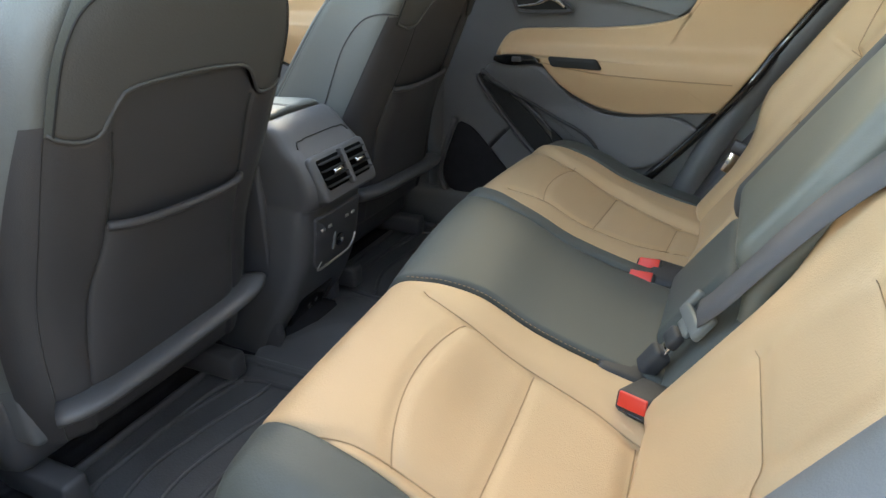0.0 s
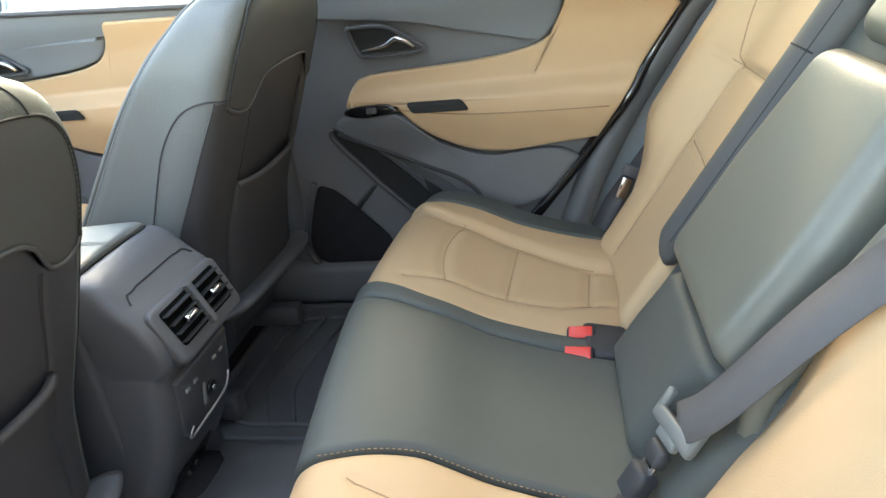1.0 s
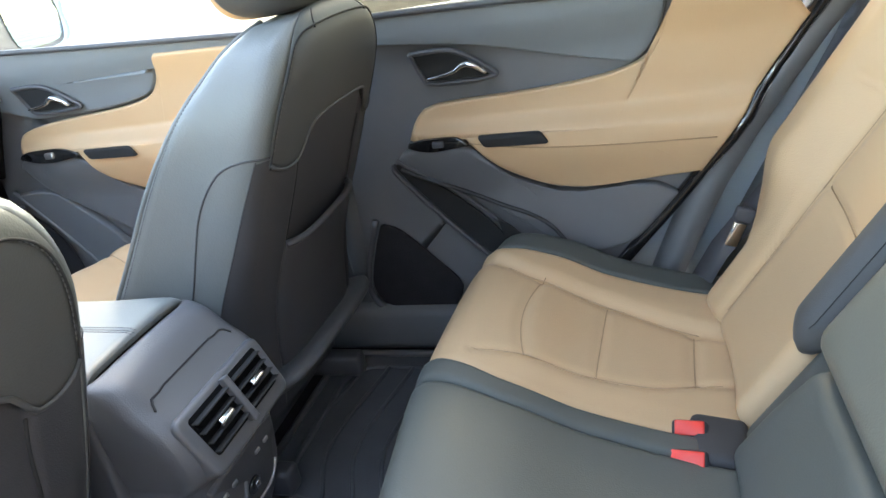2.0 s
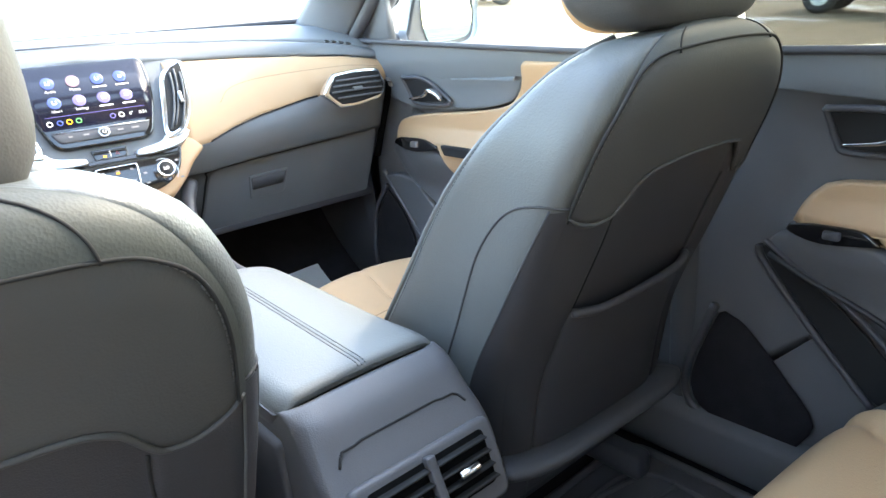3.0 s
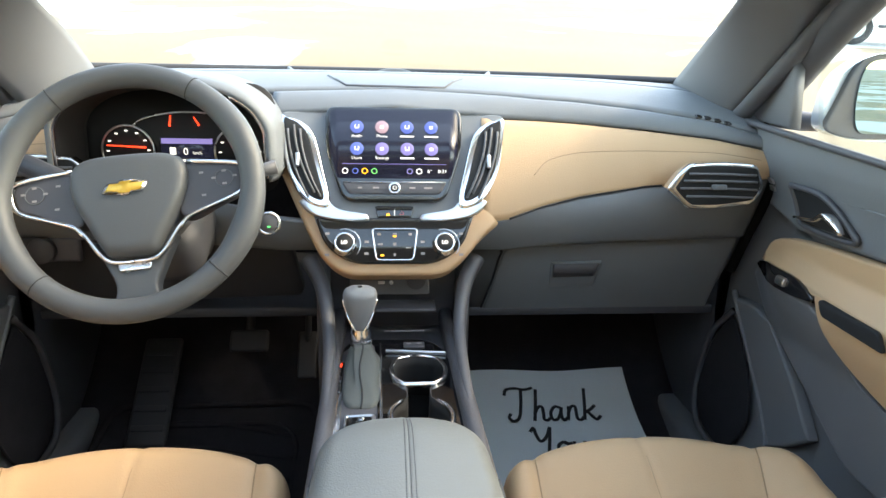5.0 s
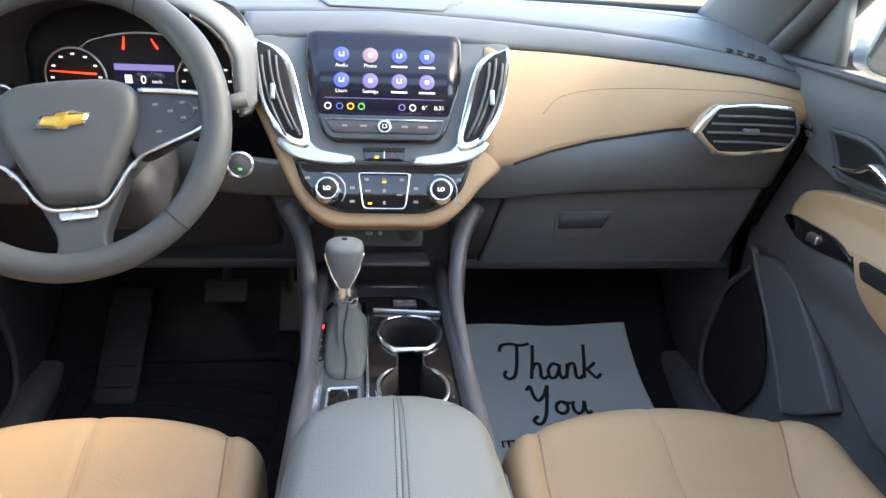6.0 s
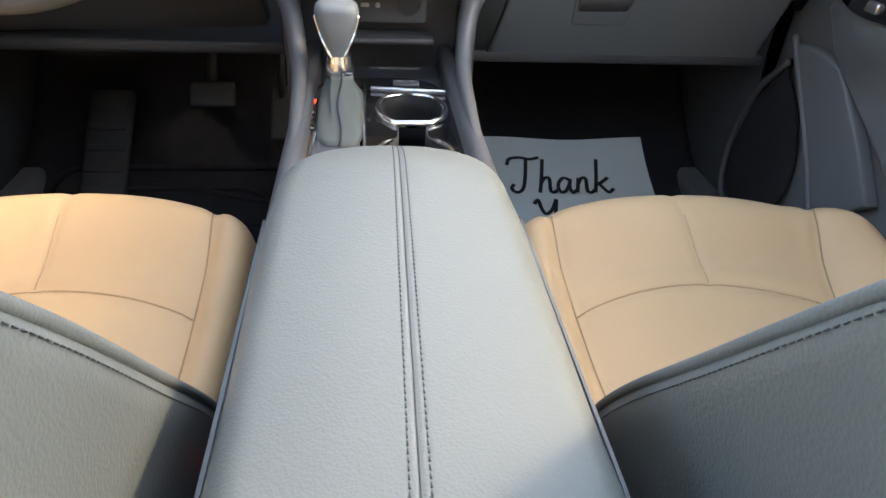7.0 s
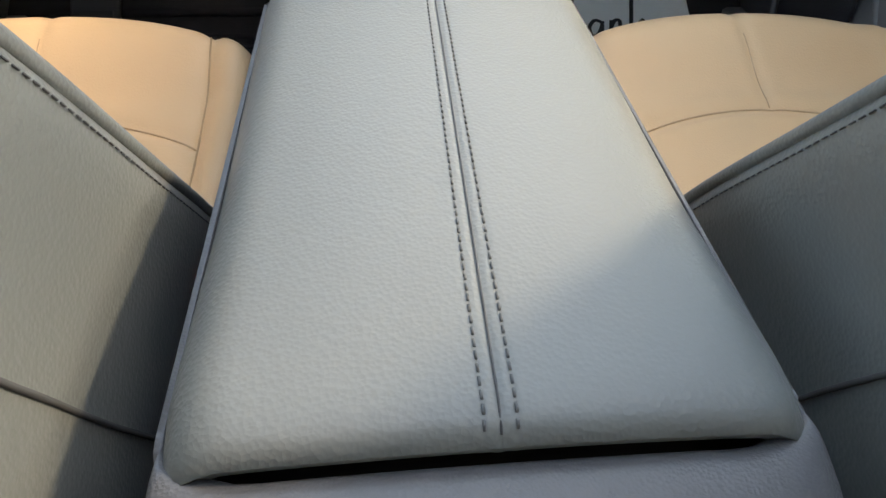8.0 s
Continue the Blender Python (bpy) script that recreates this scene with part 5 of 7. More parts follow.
for s in (-1, 1):
    knob = part("climate_knob", turned(stack(s * 0.083, 0.0, 0.012), S_OUT, [(0, 0), (0.0200, 0), (0.0200, 0.003), (0.0175, 0.005), (0.0172, 0.018), (0.0164, 0.0200), (0.0142, 0.0200), (0.0136, 0.0190), (0, 0.0190)], 40), CHROME, hvac, "chrome climate knob")
    part("knob_face", cylinder(stack(s * 0.083, 0.0, 0.0308), S_OUT, 0.0136, 0.0008, 28), BLACK_AND_SHADE, knob)
    lettering("lettering", "LO", lambda a, b, w, s=s: stack(s * 0.083 + a, b, w + 0.0322), 0.0080, WHITE_GLOW, knob, bold=0.0004)
    part("dial_arc", tube([stack(s * 0.083 + 0.026 * math.cos(a), 0.026 * math.sin(a), 0.0146) for a in span(-0.7, 1.9, 20)], 0.0008, 5), SATIN, hvac)
    marks("panel_mark", CL, [(s * u, v, 0.007, 0.004) for u, v in ((0.112, 0.018), (0.112, -0.018), (0.047, 0.004), (0.047, -0.016))], THREAD, hvac)
trap = rounded_poly([(-0.038, 0.026, 0.006), (-0.031, -0.027, 0.008), (0.031, -0.027, 0.008), (0.038, 0.026, 0.006)], 0.006)
part("button_frame", tube([stack(u, v, 0.0160) for u, v in trap], 0.0016, 6, closed=True), CHROME, hvac, "chrome button frame")
marks("panel_mark", CL, ((-0.026, 0.017, 0.006, 0.004), (0.0, 0.018, 0.006, 0.003), (0.026, 0.017, 0.006, 0.004), (-0.024, 0.0, 0.008, 0.003), (0.0, 0.0, 0.005, 0.005), (0.023, -0.006, 0.009, 0.0025), (0.0, -0.018, 0.004, 0.005)), THREAD, hvac)
for u, v in ((0.0, 0.0135), (-0.021, -0.019)):
    part("lamp_mark", bar_mark(CL, u, v, 0.006, 0.003), AMBER, hvac, smooth=False)


# Passenger and driver end vents.
def end_vent(s):
    F = lambda u, v, w: Vector((s * (u - 0.038), 0.812 - 0.20 * max(0, u - 0.60) - w, v + 0.006))
    ring = outline_of([(0.503, 0.681), (0.520, 0.706), (0.538, 0.722)], [(0.548, 0.726), (0.60, 0.729), (0.645, 0.727)], [(0.655, 0.722), (0.668, 0.690), (0.660, 0.668)], [(0.650, 0.658), (0.60, 0.648), (0.552, 0.647)], [(0.540, 0.651), (0.520, 0.668)])
    body = part("air_vent", relief_patch(ring, (0.592, 0.689), lambda u, v, w: F(u, v, w + 0.010), 0.02, 0.004, 6), CHROME, dash, "chrome ringed end vent")
    inner = outline_of([(0.517, 0.684), (0.535, 0.715)], [(0.543, 0.7210), (0.60, 0.7230), (0.646, 0.7210)], [(0.654, 0.716), (0.661, 0.690), (0.654, 0.669)], [(0.645, 0.664), (0.60, 0.6555), (0.556, 0.6545)], [(0.546, 0.657), (0.529, 0.671)])
    # Duct drawn as a near-black plate, shade put into the colour.
    part("vent_duct", relief_patch(inner, (0.592, 0.689), lambda u, v, w: F(u, v, w + 0.0112), 0.004, 0.001, 5), BLACK_AND_SHADE, body, "near-black plate for the shaded duct")
    for v, a, b in ((0.709, 0.538, 0.652), (0.697, 0.530, 0.655), (0.684, 0.525, 0.656), (0.670, 0.538, 0.652)):
        part("vane", tube([F(u, v, 0.013) for u in span(a, b, 8)], 0.0030, 6, flat=0.8), PILLAR, body)
    part("vent_tab", rbox(F(0.592, 0.687, 0.016), (0.026, 0.008, 0.009), 0.002), SOFT_DASH, body)


end_vent(1)
end_vent(-1)

# Small demister grilles, shelf speaker grille, light sensor, glove box handle, tan seam.
for s in (1, -1):
    for k in range(4):
        p = dash_band(1)(s * (0.552 + 0.016 * k), 0.93)
        part("demister_slot", rbox(p + Vector((0, 0, -0.0006)), (0.012, 0.022, 0.004), 0.001, 1, Matrix.Rotation(radians(18), 4, "X")), GLOSS, dash)
def grille_at(x, f, out=0.0):
    """The leaning defroster grille at the windscreen's foot."""
    return Vector((x * (1 + 0.12 * f), 1.205 + 0.075 * f, 0.8510 + 0.0095 * f + out))


part("defroster_grille", grid(grille_at, span(-0.20, 0.20, 30), span(0, 1, 5)), BLACK_AND_SHADE, dash, "black defroster grille", solid=0.010)
for i in range(34):
    part("grille_rib", tube([grille_at(-0.195 + 0.39 * i / 33, f, 0.0002) for f in (0.04, 0.5, 0.96)], 0.0014, 5), DARK, dash)
for s in (-1, 1):
    part("grille_edge", tube([grille_at(s * 0.202, f, 0.002) for f in (0.0, 0.5, 1.0)], 0.005, 8), SOFT_DASH, dash)
part("light_sensor", superellipsoid((0.008, 1.222, 0.8525), (0.036, 0.034, 0.012), 2.4), BLACK_AND_SHADE, dash, "dark light sensor dome")
part("sensor_surround", tube([Vector((0.008 + 0.042 * math.cos(a), 1.222 + 0.010 * math.sin(a), 0.8510 + 0.0135 * math.sin(a))) for a in span(0, math.pi, 24)], 0.0045, 8), SOFT_DASH, dash, "grey collar round the sensor")
lid_line = [(-0.122, 0.42), (-0.104, 0.66), (-0.084, 0.90), (-0.03, 0.935), (0.04, 0.935), (0.094, 0.90), (0.112, 0.66), (0.135, 0.42)]
part("shelf_speaker_edge", tube([dash_band(1, 0.006, 0.0005)(x, f) for x, f in lid_line], 0.0026, 6), DARK, dash)
gh = part("glove_box_handle", slab(rounded_poly([(0.306, 0.519, 0.004), (0.410, 0.521, 0.008), (0.402, 0.458, 0.012), (0.312, 0.458, 0.006)], 0.008), lambda u, v, w: GLOVE(u, v, w + 0.003), 0.004, 0.002), SOFT_DASH, glove, "grey glove box handle")
# Darker flat plate puts the recess's shade into the handle's colour.
part("handle_recess_shade", slab(rounded_poly([(0.311, 0.514), (0.404, 0.516), (0.399, 0.484), (0.315, 0.482)], 0.005), lambda u, v, w: GLOVE(u, v, w + 0.0036), 0.003), DARK, gh)
pts = curve_points([(0.245, 0.62), (0.275, 0.47), (0.34, 0.40), (0.46, 0.36), (0.58, 0.33), (0.645, 0.36)], 50)
for s in (1, -1):
    part("seam", tube([dash_band(3, 0.010, -0.0003)(s * x, f) for x, f in pts if s > 0 or x > 0.52], 0.0008, 6), TAN_SEAM, dash)
part("band_line", tube([lower_pad(x, 0.0) + Vector((0, -0.001, 0.001)) for x in span(0.20, 0.478, 40)], 0.0020, 6), SHADOW_LINE, dash)

# Instrument binnacle.
cluster = thing("instrument_cluster", "hooded instrument cluster with dials and small display", "gauges", at=(-0.363, 0.88, 0.75))


def hood_arc(a, grow, y):
    """Arch round the dials; a from 0 (right) to pi (left)."""
    c, s = math.cos(a), math.sin(a)
    return Vector((-0.362 + (0.158 + grow) * math.copysign(abs(c) ** 0.75, c), y, 0.742 + (0.098 + grow) * abs(s) ** 0.8 - 0.05 * (abs(c) ** 6) * (s < 0.2)))


ARC = span(-0.12, math.pi + 0.12, 50)
part("hood", grid(lambda a, f: hood_arc(a, 0.004 + 0.011 * math.sin(min(1, f * 3) * math.pi / 2), 0.795 + 0.17 * max(0, f - 0.12)), ARC, span(0, 1, 12)), SOFT_DASH, cluster, "grey hood", solid=0.006)
part("hood_lining", grid(lambda a, f: hood_arc(a, 0.003 - 0.012 * f, 0.795 + 0.10 * f), ARC, span(0, 1, 8)), BLACK_AND_SHADE, cluster, "black lining", solid=0.003)
for rng in ((0.05, 0.95), (math.pi - 0.75, math.pi - 0.0)):
    part("chrome_trim", tube([hood_arc(a, 0.004, 0.794) for a in span(*rng, 24)], 0.005, 8), CHROME, cluster, "chrome edge trim")
CF = lambda u, v, w: Vector((u, 0.890 - w, v))
face = part("dial_face", slab(rounded_poly([(-0.53, 0.845, 0.05), (-0.53, 0.66), (-0.20, 0.66), (-0.20, 0.845, 0.05)], 0.03), CF, 0.01), BLACK_AND_SHADE, cluster, "black dial face")
for cx, a0, a1 in ((-0.445, -0.6, 3.8), (-0.262, 1.2, 4.6)):
    part("dial_ring", tube([CF(cx + 0.042 * math.cos(a), 0.730 + 0.042 * math.sin(a), 0.003) for a in span(a0, a1, 40)], 0.0018, 6), SATIN, face, "bright dial ring")
    marks("dial_mark", lambda u, v, w: CF(u, v, w + 0.001), [(cx + 0.033 * math.cos(a), 0.730 + 0.033 * math.sin(a), 0.005, 0.0025) for a in span(-0.5, 3.7, 9)], WHITE_GLOW, face)
arch = curve_points([(-0.436, 0.770), (-0.415, 0.784), (-0.36, 0.795), (-0.30, 0.792), (-0.268, 0.774)], 30)
part("dial_ring", tube([CF(u, v, 0.003) for u, v in arch], 0.0016, 6), SATIN, face)
for p0, p1 in (((-0.415, 0.736), (-0.478, 0.739)), ((-0.374, 0.772), (-0.371, 0.790)), ((-0.326, 0.774), (-0.334, 0.788)), ((-0.275, 0.738), (-0.268, 0.752))):
    part("needle", tube([CF(*p0, 0.006), CF(*p1, 0.006)], [0.0018, 0.0010], 6), RED_GLOW, face, "lit red needle")
part("trip_display", slab([(-0.392, 0.752), (-0.392, 0.708), (-0.306, 0.708), (-0.306, 0.752)], lambda u, v, w: CF(u, v, w + 0.001), 0.002), DISPLAY, face)
part("display_band", bar_mark(lambda u, v, w: CF(u, v, w + 0.001), -0.349, 0.747, 0.084, 0.009), ICON[1], face, smooth=False)
lettering("lettering", "0", lambda a, b, w: CF(-0.352 + a, 0.729 + b, w + 0.001), 0.017, WHITE_GLOW, face)
lettering("lettering", "km/h", lambda a, b, w: CF(-0.333 + a, 0.727 + b, w + 0.001), 0.007, WHITE_GLOW, face)
marks("display_mark", lambda u, v, w: CF(u, v, w + 0.001), ((-0.373, 0.730, 0.010, 0.012), (-0.347, 0.714, 0.030, 0.004)), WHITE_GLOW, face)

# Start button, headlamp switch, stalks.
part("start_button", turned(Vector((-0.205, 0.795, 0.628)), (0.15, -0.95, 0.2), [(0, 0), (0.020, 0), (0.020, 0.006), (0.0165, 0.009), (0.0150, 0.007), (0, 0.007)], 32), CHROME, cluster, "chrome ringed start button")
part("button_face", cylinder(Vector((-0.205, 0.795, 0.628)) + Vector((0.15, -0.95, 0.2)).normalized() * 0.0068, (0.15, -0.95, 0.2), 0.0148, 0.001, 28), DARK, cluster)
part("lamp_mark", rbox((-0.2035, 0.7865, 0.624), (0.005, 0.002, 0.003), 0.0005, 1), GREEN, cluster)
part("knee_switch", cylinder((-0.60, 0.880, 0.558), (0, -1, 0.1), 0.022, 0.014, 28), DARK, dash, "black headlamp switch")
part("switch_panel", rbox((-0.605, 0.886, 0.558), (0.13, 0.012, 0.045), 0.008, 3), DARK, dash)


# ---- steering wheel ----
WHEEL_C, WHEEL_TILT = Vector((-0.357, 0.627, 0.716)), radians(28)
W_UP, W_OUT = Vector((0, math.sin(WHEEL_TILT), math.cos(WHEEL_TILT))), Vector((0, -math.cos(WHEEL_TILT), math.sin(WHEEL_TILT)))


WHEEL_TURN = radians(6.5)


def wheel_at(u, v, w=0.0):
    """A place on the wheel, which is steered a little to one side."""
    c, k = math.cos(WHEEL_TURN), math.sin(WHEEL_TURN)
    return WHEEL_C + Vector((u * c - v * k, 0, 0)) + W_UP * (u * k + v * c) + W_OUT * w


def spoke_at(u, v, w=0.0):
    """The hub and spokes sit behind the rim."""
    return wheel_at(u, v, w - 0.026)


wheel = thing("steering_wheel", "dark grey leather three-spoke steering wheel with chrome trim", "steering wheel", at=tuple(WHEEL_C))
rim_pts = [wheel_at(0.1618 * math.cos(a), 0.1618 * math.sin(a)) for a in span(0, 2 * math.pi * 95 / 96, 96)]
rim_r = [0.0164 + 0.002 * (bump(abs(((a + math.pi) % (2 * math.pi)) - math.pi) - 0.45, 0.25) + bump(abs(((a + math.pi) % (2 * math.pi)) - math.pi) - 2.7, 0.25)) for a in span(0, 2 * math.pi * 95 / 96, 96)]
wheel_rim = part("rim", tube(rim_pts, rim_r, 16, closed=True), WHEEL_HIDE, wheel, "grey leather rim")
for a in (0.98, 2.16, 3.95, 5.45):
    c, d = wheel_at(0.1618 * math.cos(a), 0.1618 * math.sin(a)), (wheel_at(math.cos(a), math.sin(a)) - WHEEL_C).normalized()
    part("rim_joint", tube([c + 0.0164 * (math.cos(t) * d + math.sin(t) * W_OUT) for t in span(0, 2 * math.pi * 19 / 20, 20)], 0.0009, 5, closed=True), SHADOW_LINE, wheel_rim)
half_hub = [(0.032, 0.050), (0.058, 0.046), (0.071, 0.036), (0.0755, 0.015), (0.069, -0.013), (0.053, -0.046), (0.037, -0.076), (0.024, -0.088)]
hub = smooth_outline(half_hub + [(-u, v) for u, v in half_hub[::-1]], 80)
cover = part("airbag_cover", relief_patch(hub, (0, -0.01), lambda u, v, w: spoke_at(u, v, w + 0.034 - 0.9 * (u * u + (v + 0.01) ** 2)), 0.05, 0.012, 12), WHEEL_HIDE, wheel, "grey airbag cover")
part("column", cylinder(spoke_at(0, -0.01, -0.22), W_OUT, 0.055, 0.20), KNEE, wheel, "dark steering column")
part("column_cowl", rbox(spoke_at(0, -0.02, -0.13), (0.13, 0.15, 0.10), 0.03, 3, Matrix.Rotation(WHEEL_TILT, 4, "X")), KNEE, wheel)
# Plain bow-tie badge.
bow = [(-0.034, -0.010), (-0.026, 0.008), (-0.010, 0.008), (-0.008, 0.0125), (0.012, 0.0125), (0.010, 0.008), (0.034, 0.008), (0.026, -0.010), (0.010, -0.010), (0.008, -0.0145), (-0.012, -0.0145), (-0.010, -0.010)]
GOLD = material("gold_badge", (0.62, 0.36, 0.06), 0.3, metal=0.6, blotch=0.1)
part("badge_rim", slab([(u * 0.86, v * 0.74 + 0.001) for u, v in bow], lambda u, v, w: spoke_at(u, v, w + 0.0362), 0.004), CHROME, cover, "chrome badge edge")
part("badge", slab([(u * 0.74, v * 0.60 + 0.001) for u, v in bow], lambda u, v, w: spoke_at(u, v, w + 0.0372), 0.003, 0.0008, 1), GOLD, cover, "gold badge")
for s in (1, -1):
    pad = outline_of([(s * 0.066, 0.034), (s * 0.110, 0.030), (s * 0.142, 0.024)], [(s * 0.149, 0.017), (s * 0.145, -0.006), (s * 0.134, -0.015)], [(s * 0.124, -0.019), (s * 0.064, -0.040)])
    spoke = part("spoke", relief_patch(pad, (s * 0.105, 0.012), lambda u, v, w: spoke_at(u, v, w + 0.012), 0.025, 0.004, 6), DARK, wheel, "dark spoke with buttons")
    part("spoke_trim", tube([spoke_at(s * u, v, 0.0135) for u, v in curve_points([(0.074, 0.036), (0.110, 0.032), (0.143, 0.026), (0.151, 0.017), (0.147, -0.007), (0.134, -0.018), (0.105, -0.029), (0.074, -0.041), (0.062, -0.054)], 40)], 0.0032, 8), CHROME, spoke, "chrome spoke edge")
    part("spoke_arm", rbox(spoke_at(s * 0.146, 0.010, -0.010), (0.030, 0.014, 0.034), 0.006, 3, Matrix.Rotation(WHEEL_TILT, 4, "X")), GREY_SIDE, spoke)
    marks("button_mark", lambda a, b, w: spoke_at(a, b, w + 0.0124), [(s * u, v, 0.006, 0.003) for u, v in ((0.092, 0.018), (0.108, 0.009), (0.122, 0.018), (0.136, 0.010), (0.122, 0.000), (0.094, -0.014))], THREAD, spoke)
    part("button_pad", tube([spoke_at(s * (0.122 + 0.012 * math.cos(a)), 0.008 + 0.012 * math.sin(a), 0.0125) for a in span(0, 6.0, 24)], 0.0008, 5, closed=True), PILLAR, spoke)
    part("hub_trim", tube([spoke_at(s * u, v, w) for u, v, w in curve_points([(0.074, -0.040, 0.012), (0.058, -0.056, 0.014), (0.041, -0.082, 0.014), (0.026, -0.093, 0.013), (0.0, -0.095, 0.013)], 24)], 0.0034, 8), CHROME, wheel, "chrome trim under the cover")
low = outline_of([(-0.050, -0.062), (0.0, -0.080), (0.050, -0.062)], [(0.052, -0.066), (0.034, -0.105), (0.026, -0.130), (0.034, -0.156)], [(0.030, -0.158), (-0.030, -0.158)], [(-0.034, -0.156), (-0.026, -0.130), (-0.034, -0.105), (-0.052, -0.066)])
spoke = part("spoke", relief_patch(low, (0, -0.115), lambda u, v, w: spoke_at(u, v, w + 0.008), 0.022, 0.006, 8), WHEEL_HIDE, wheel, "grey lower spoke")
part("spoke_plate", slab(rounded_poly([(-0.022, -0.096), (0.022, -0.096), (0.020, -0.107), (-0.020, -0.107)], 0.003), lambda u, v, w: spoke_at(u, v, w + 0.0118), 0.005, 0.002), SATIN, spoke, "satin metal plate")
part("stalk", tube([spoke_at(0.05, 0.02, -0.06), spoke_at(0.15, 0.035, -0.055), spoke_at(0.185, 0.04, -0.055)], [0.009, 0.009, 0.011], 10), DARK, wheel, "black wiper stalk")
part("stalk", tube([spoke_at(-0.05, 0.018, -0.06), spoke_at(-0.10, 0.040, -0.055), spoke_at(-0.165, 0.078, -0.052)], [0.011, 0.015, 0.016], 10), DARK, wheel, "black indicator stalk")


# ---- shifter, cup holders and open bin ----
TRAY_Z = 0.417
TRAY = lambda u, v, w: Vector((u, v, TRAY_Z + w))
CUP_SIDE = [(0.030, 0.720), (0.041, 0.698), (0.0425, 0.676), (0.036, 0.648), (0.022, 0.630), (0.0185, 0.618), (0.0185, 0.598), (0.022, 0.588), (0.037, 0.567), (0.0435, 0.542), (0.038, 0.514), (0.020, 0.498)]
CUP_X = lambda v: 0.0315 + 0.004 * step(v, 0.60, 0.66)
cup_edge = smooth_outline([(0.0355, 0.730)] + [(CUP_X(v) + a, v) for a, v in CUP_SIDE] + [(0.0315, 0.494)] + [(CUP_X(v) - a, v) for a, v in CUP_SIDE[::-1]], 104)


def pierced_plate(outer, hole, put, depth):
    """A plate with one opening through it."""
    bm = bmesh.new()
    tops, lows = [], []
    for loop in (outer, hole):
        top = [bm.verts.new(put(u, v, 0)) for u, v in loop]
        low = [bm.verts.new(put(u, v, -depth)) for u, v in loop]
        for i in range(len(loop)):
            bm.faces.new((top[i - 1], top[i], low[i], low[i - 1]))
        tops += [bm.edges.get((top[i - 1], top[i])) for i in range(len(loop))]
    bmesh.ops.triangle_fill(bm, edges=tops, use_beauty=True)
    return bm


plate_edge = rounded_poly([(-0.098, 0.42), (-0.100, 0.72, 0.05), (-0.074, 0.800, 0.03), (0.066, 0.800, 0.05), (0.090, 0.72, 0.05), (0.088, 0.42)], 0.01)
plate = part("console_plate", pierced_plate(plate_edge, cup_edge, TRAY, 0.012), GLOSS, console, "gloss black console plate", smooth=False)
shift = thing("gear_shifter", "gear shifter with grey knob, chrome collar and leather boot", "gear lever", at=(-0.057, 0.66, 0.42))
part("shift_plate", slab(rounded_poly([(-0.092, 0.43), (-0.093, 0.73, 0.03), (-0.070, 0.775, 0.02), (-0.034, 0.775, 0.01), (-0.026, 0.43)], 0.012), lambda u, v, w: TRAY(u, v, w + 0.003), 0.006, 0.002), DARK, shift, "dark shift plate")
part("chrome_strip", rbox((-0.024, 0.60, TRAY_Z + 0.005), (0.004, 0.34, 0.006), 0.0015), CHROME, shift, "chrome strip")
part("chrome_strip", slab(rounded_poly([(-0.096, 0.45), (-0.097, 0.592), (-0.079, 0.606), (-0.078, 0.45)], 0.004), lambda u, v, w: TRAY(u, v, w + 0.0055), 0.004, 0.001), CHROME, shift, "chrome gate plate")
part("gate_slot", rbox((-0.0885, 0.654, TRAY_Z + 0.0045), (0.014, 0.100, 0.004), 0.003), GLOSS, shift)
part("gear_lamp", rbox((-0.0885, 0.690, TRAY_Z + 0.0068), (0.008, 0.011, 0.001), 0.0003, 1), RED_GLOW, shift, "lit red gear letter")
for ch, y in (("P", 0.690), ("R", 0.670), ("N", 0.652), ("D", 0.635), ("L", 0.618)):
    lettering("gear_letter", ch, lambda a, b, w, y=y: Vector((-0.0885 + a, y + b, TRAY_Z + 0.0066 + w)), 0.010, THREAD, shift, raised=0.0012 if ch == "P" else 0.0004)


def boot_point(a, f):
    w, d = 0.028 - 0.014 * f, 0.085 - 0.068 * f
    n = 4.0
    c, s = math.cos(a), math.sin(a)
    x = w * math.copysign(abs(c) ** (2 / n), c)
    y = d * math.copysign(abs(s) ** (2 / n), s)
    fold = 0.004 * math.sin(3 * a + 5 * f) * (1 - f) * f * 4
    return Vector((-0.052 + x + fold, 0.645 + 0.078 * f + y + fold, TRAY_Z + 0.004 + 0.030 * f))


part("boot", grid(boot_point, span(0, 2 * math.pi * 47 / 48, 48), span(0, 1, 14), close_u=True), BLACK, shift, "black leather boot", solid=0.002)
part("boot_seam", tube([boot_point(3 * math.pi / 2, f) + Vector((0, -0.0015, 0.001)) for f in span(0, 1, 20)], 0.0012, 6), SHADOW_LINE, shift)
collar = [(0.018, 0.0), (0.020, 0.010), (0.0165, 0.022), (0.0155, 0.028)]
part("collar", turned((-0.055, 0.725, TRAY_Z + 0.027), (0, 0.05, 1), collar, 28), CHROME, shift, "chrome collar")


def knob_point(a, f):
    w = lerp_keys([(0, 0.011), (0.15, 0.0145), (0.5, 0.0225), (0.8, 0.0275), (0.93, 0.0245), (1, 0.004)], f)
    d = lerp_keys([(0, 0.013), (0.2, 0.017), (0.6, 0.024), (0.85, 0.025), (0.95, 0.020), (1, 0.004)], f)
    c, s, n = math.cos(a), math.sin(a), 2.6
    return Vector((-0.057 + w * math.copysign(abs(c) ** (2 / n), c), 0.728 + 0.012 * f + d * math.copysign(abs(s) ** (2 / n), s), TRAY_Z + 0.048 + 0.072 * f))


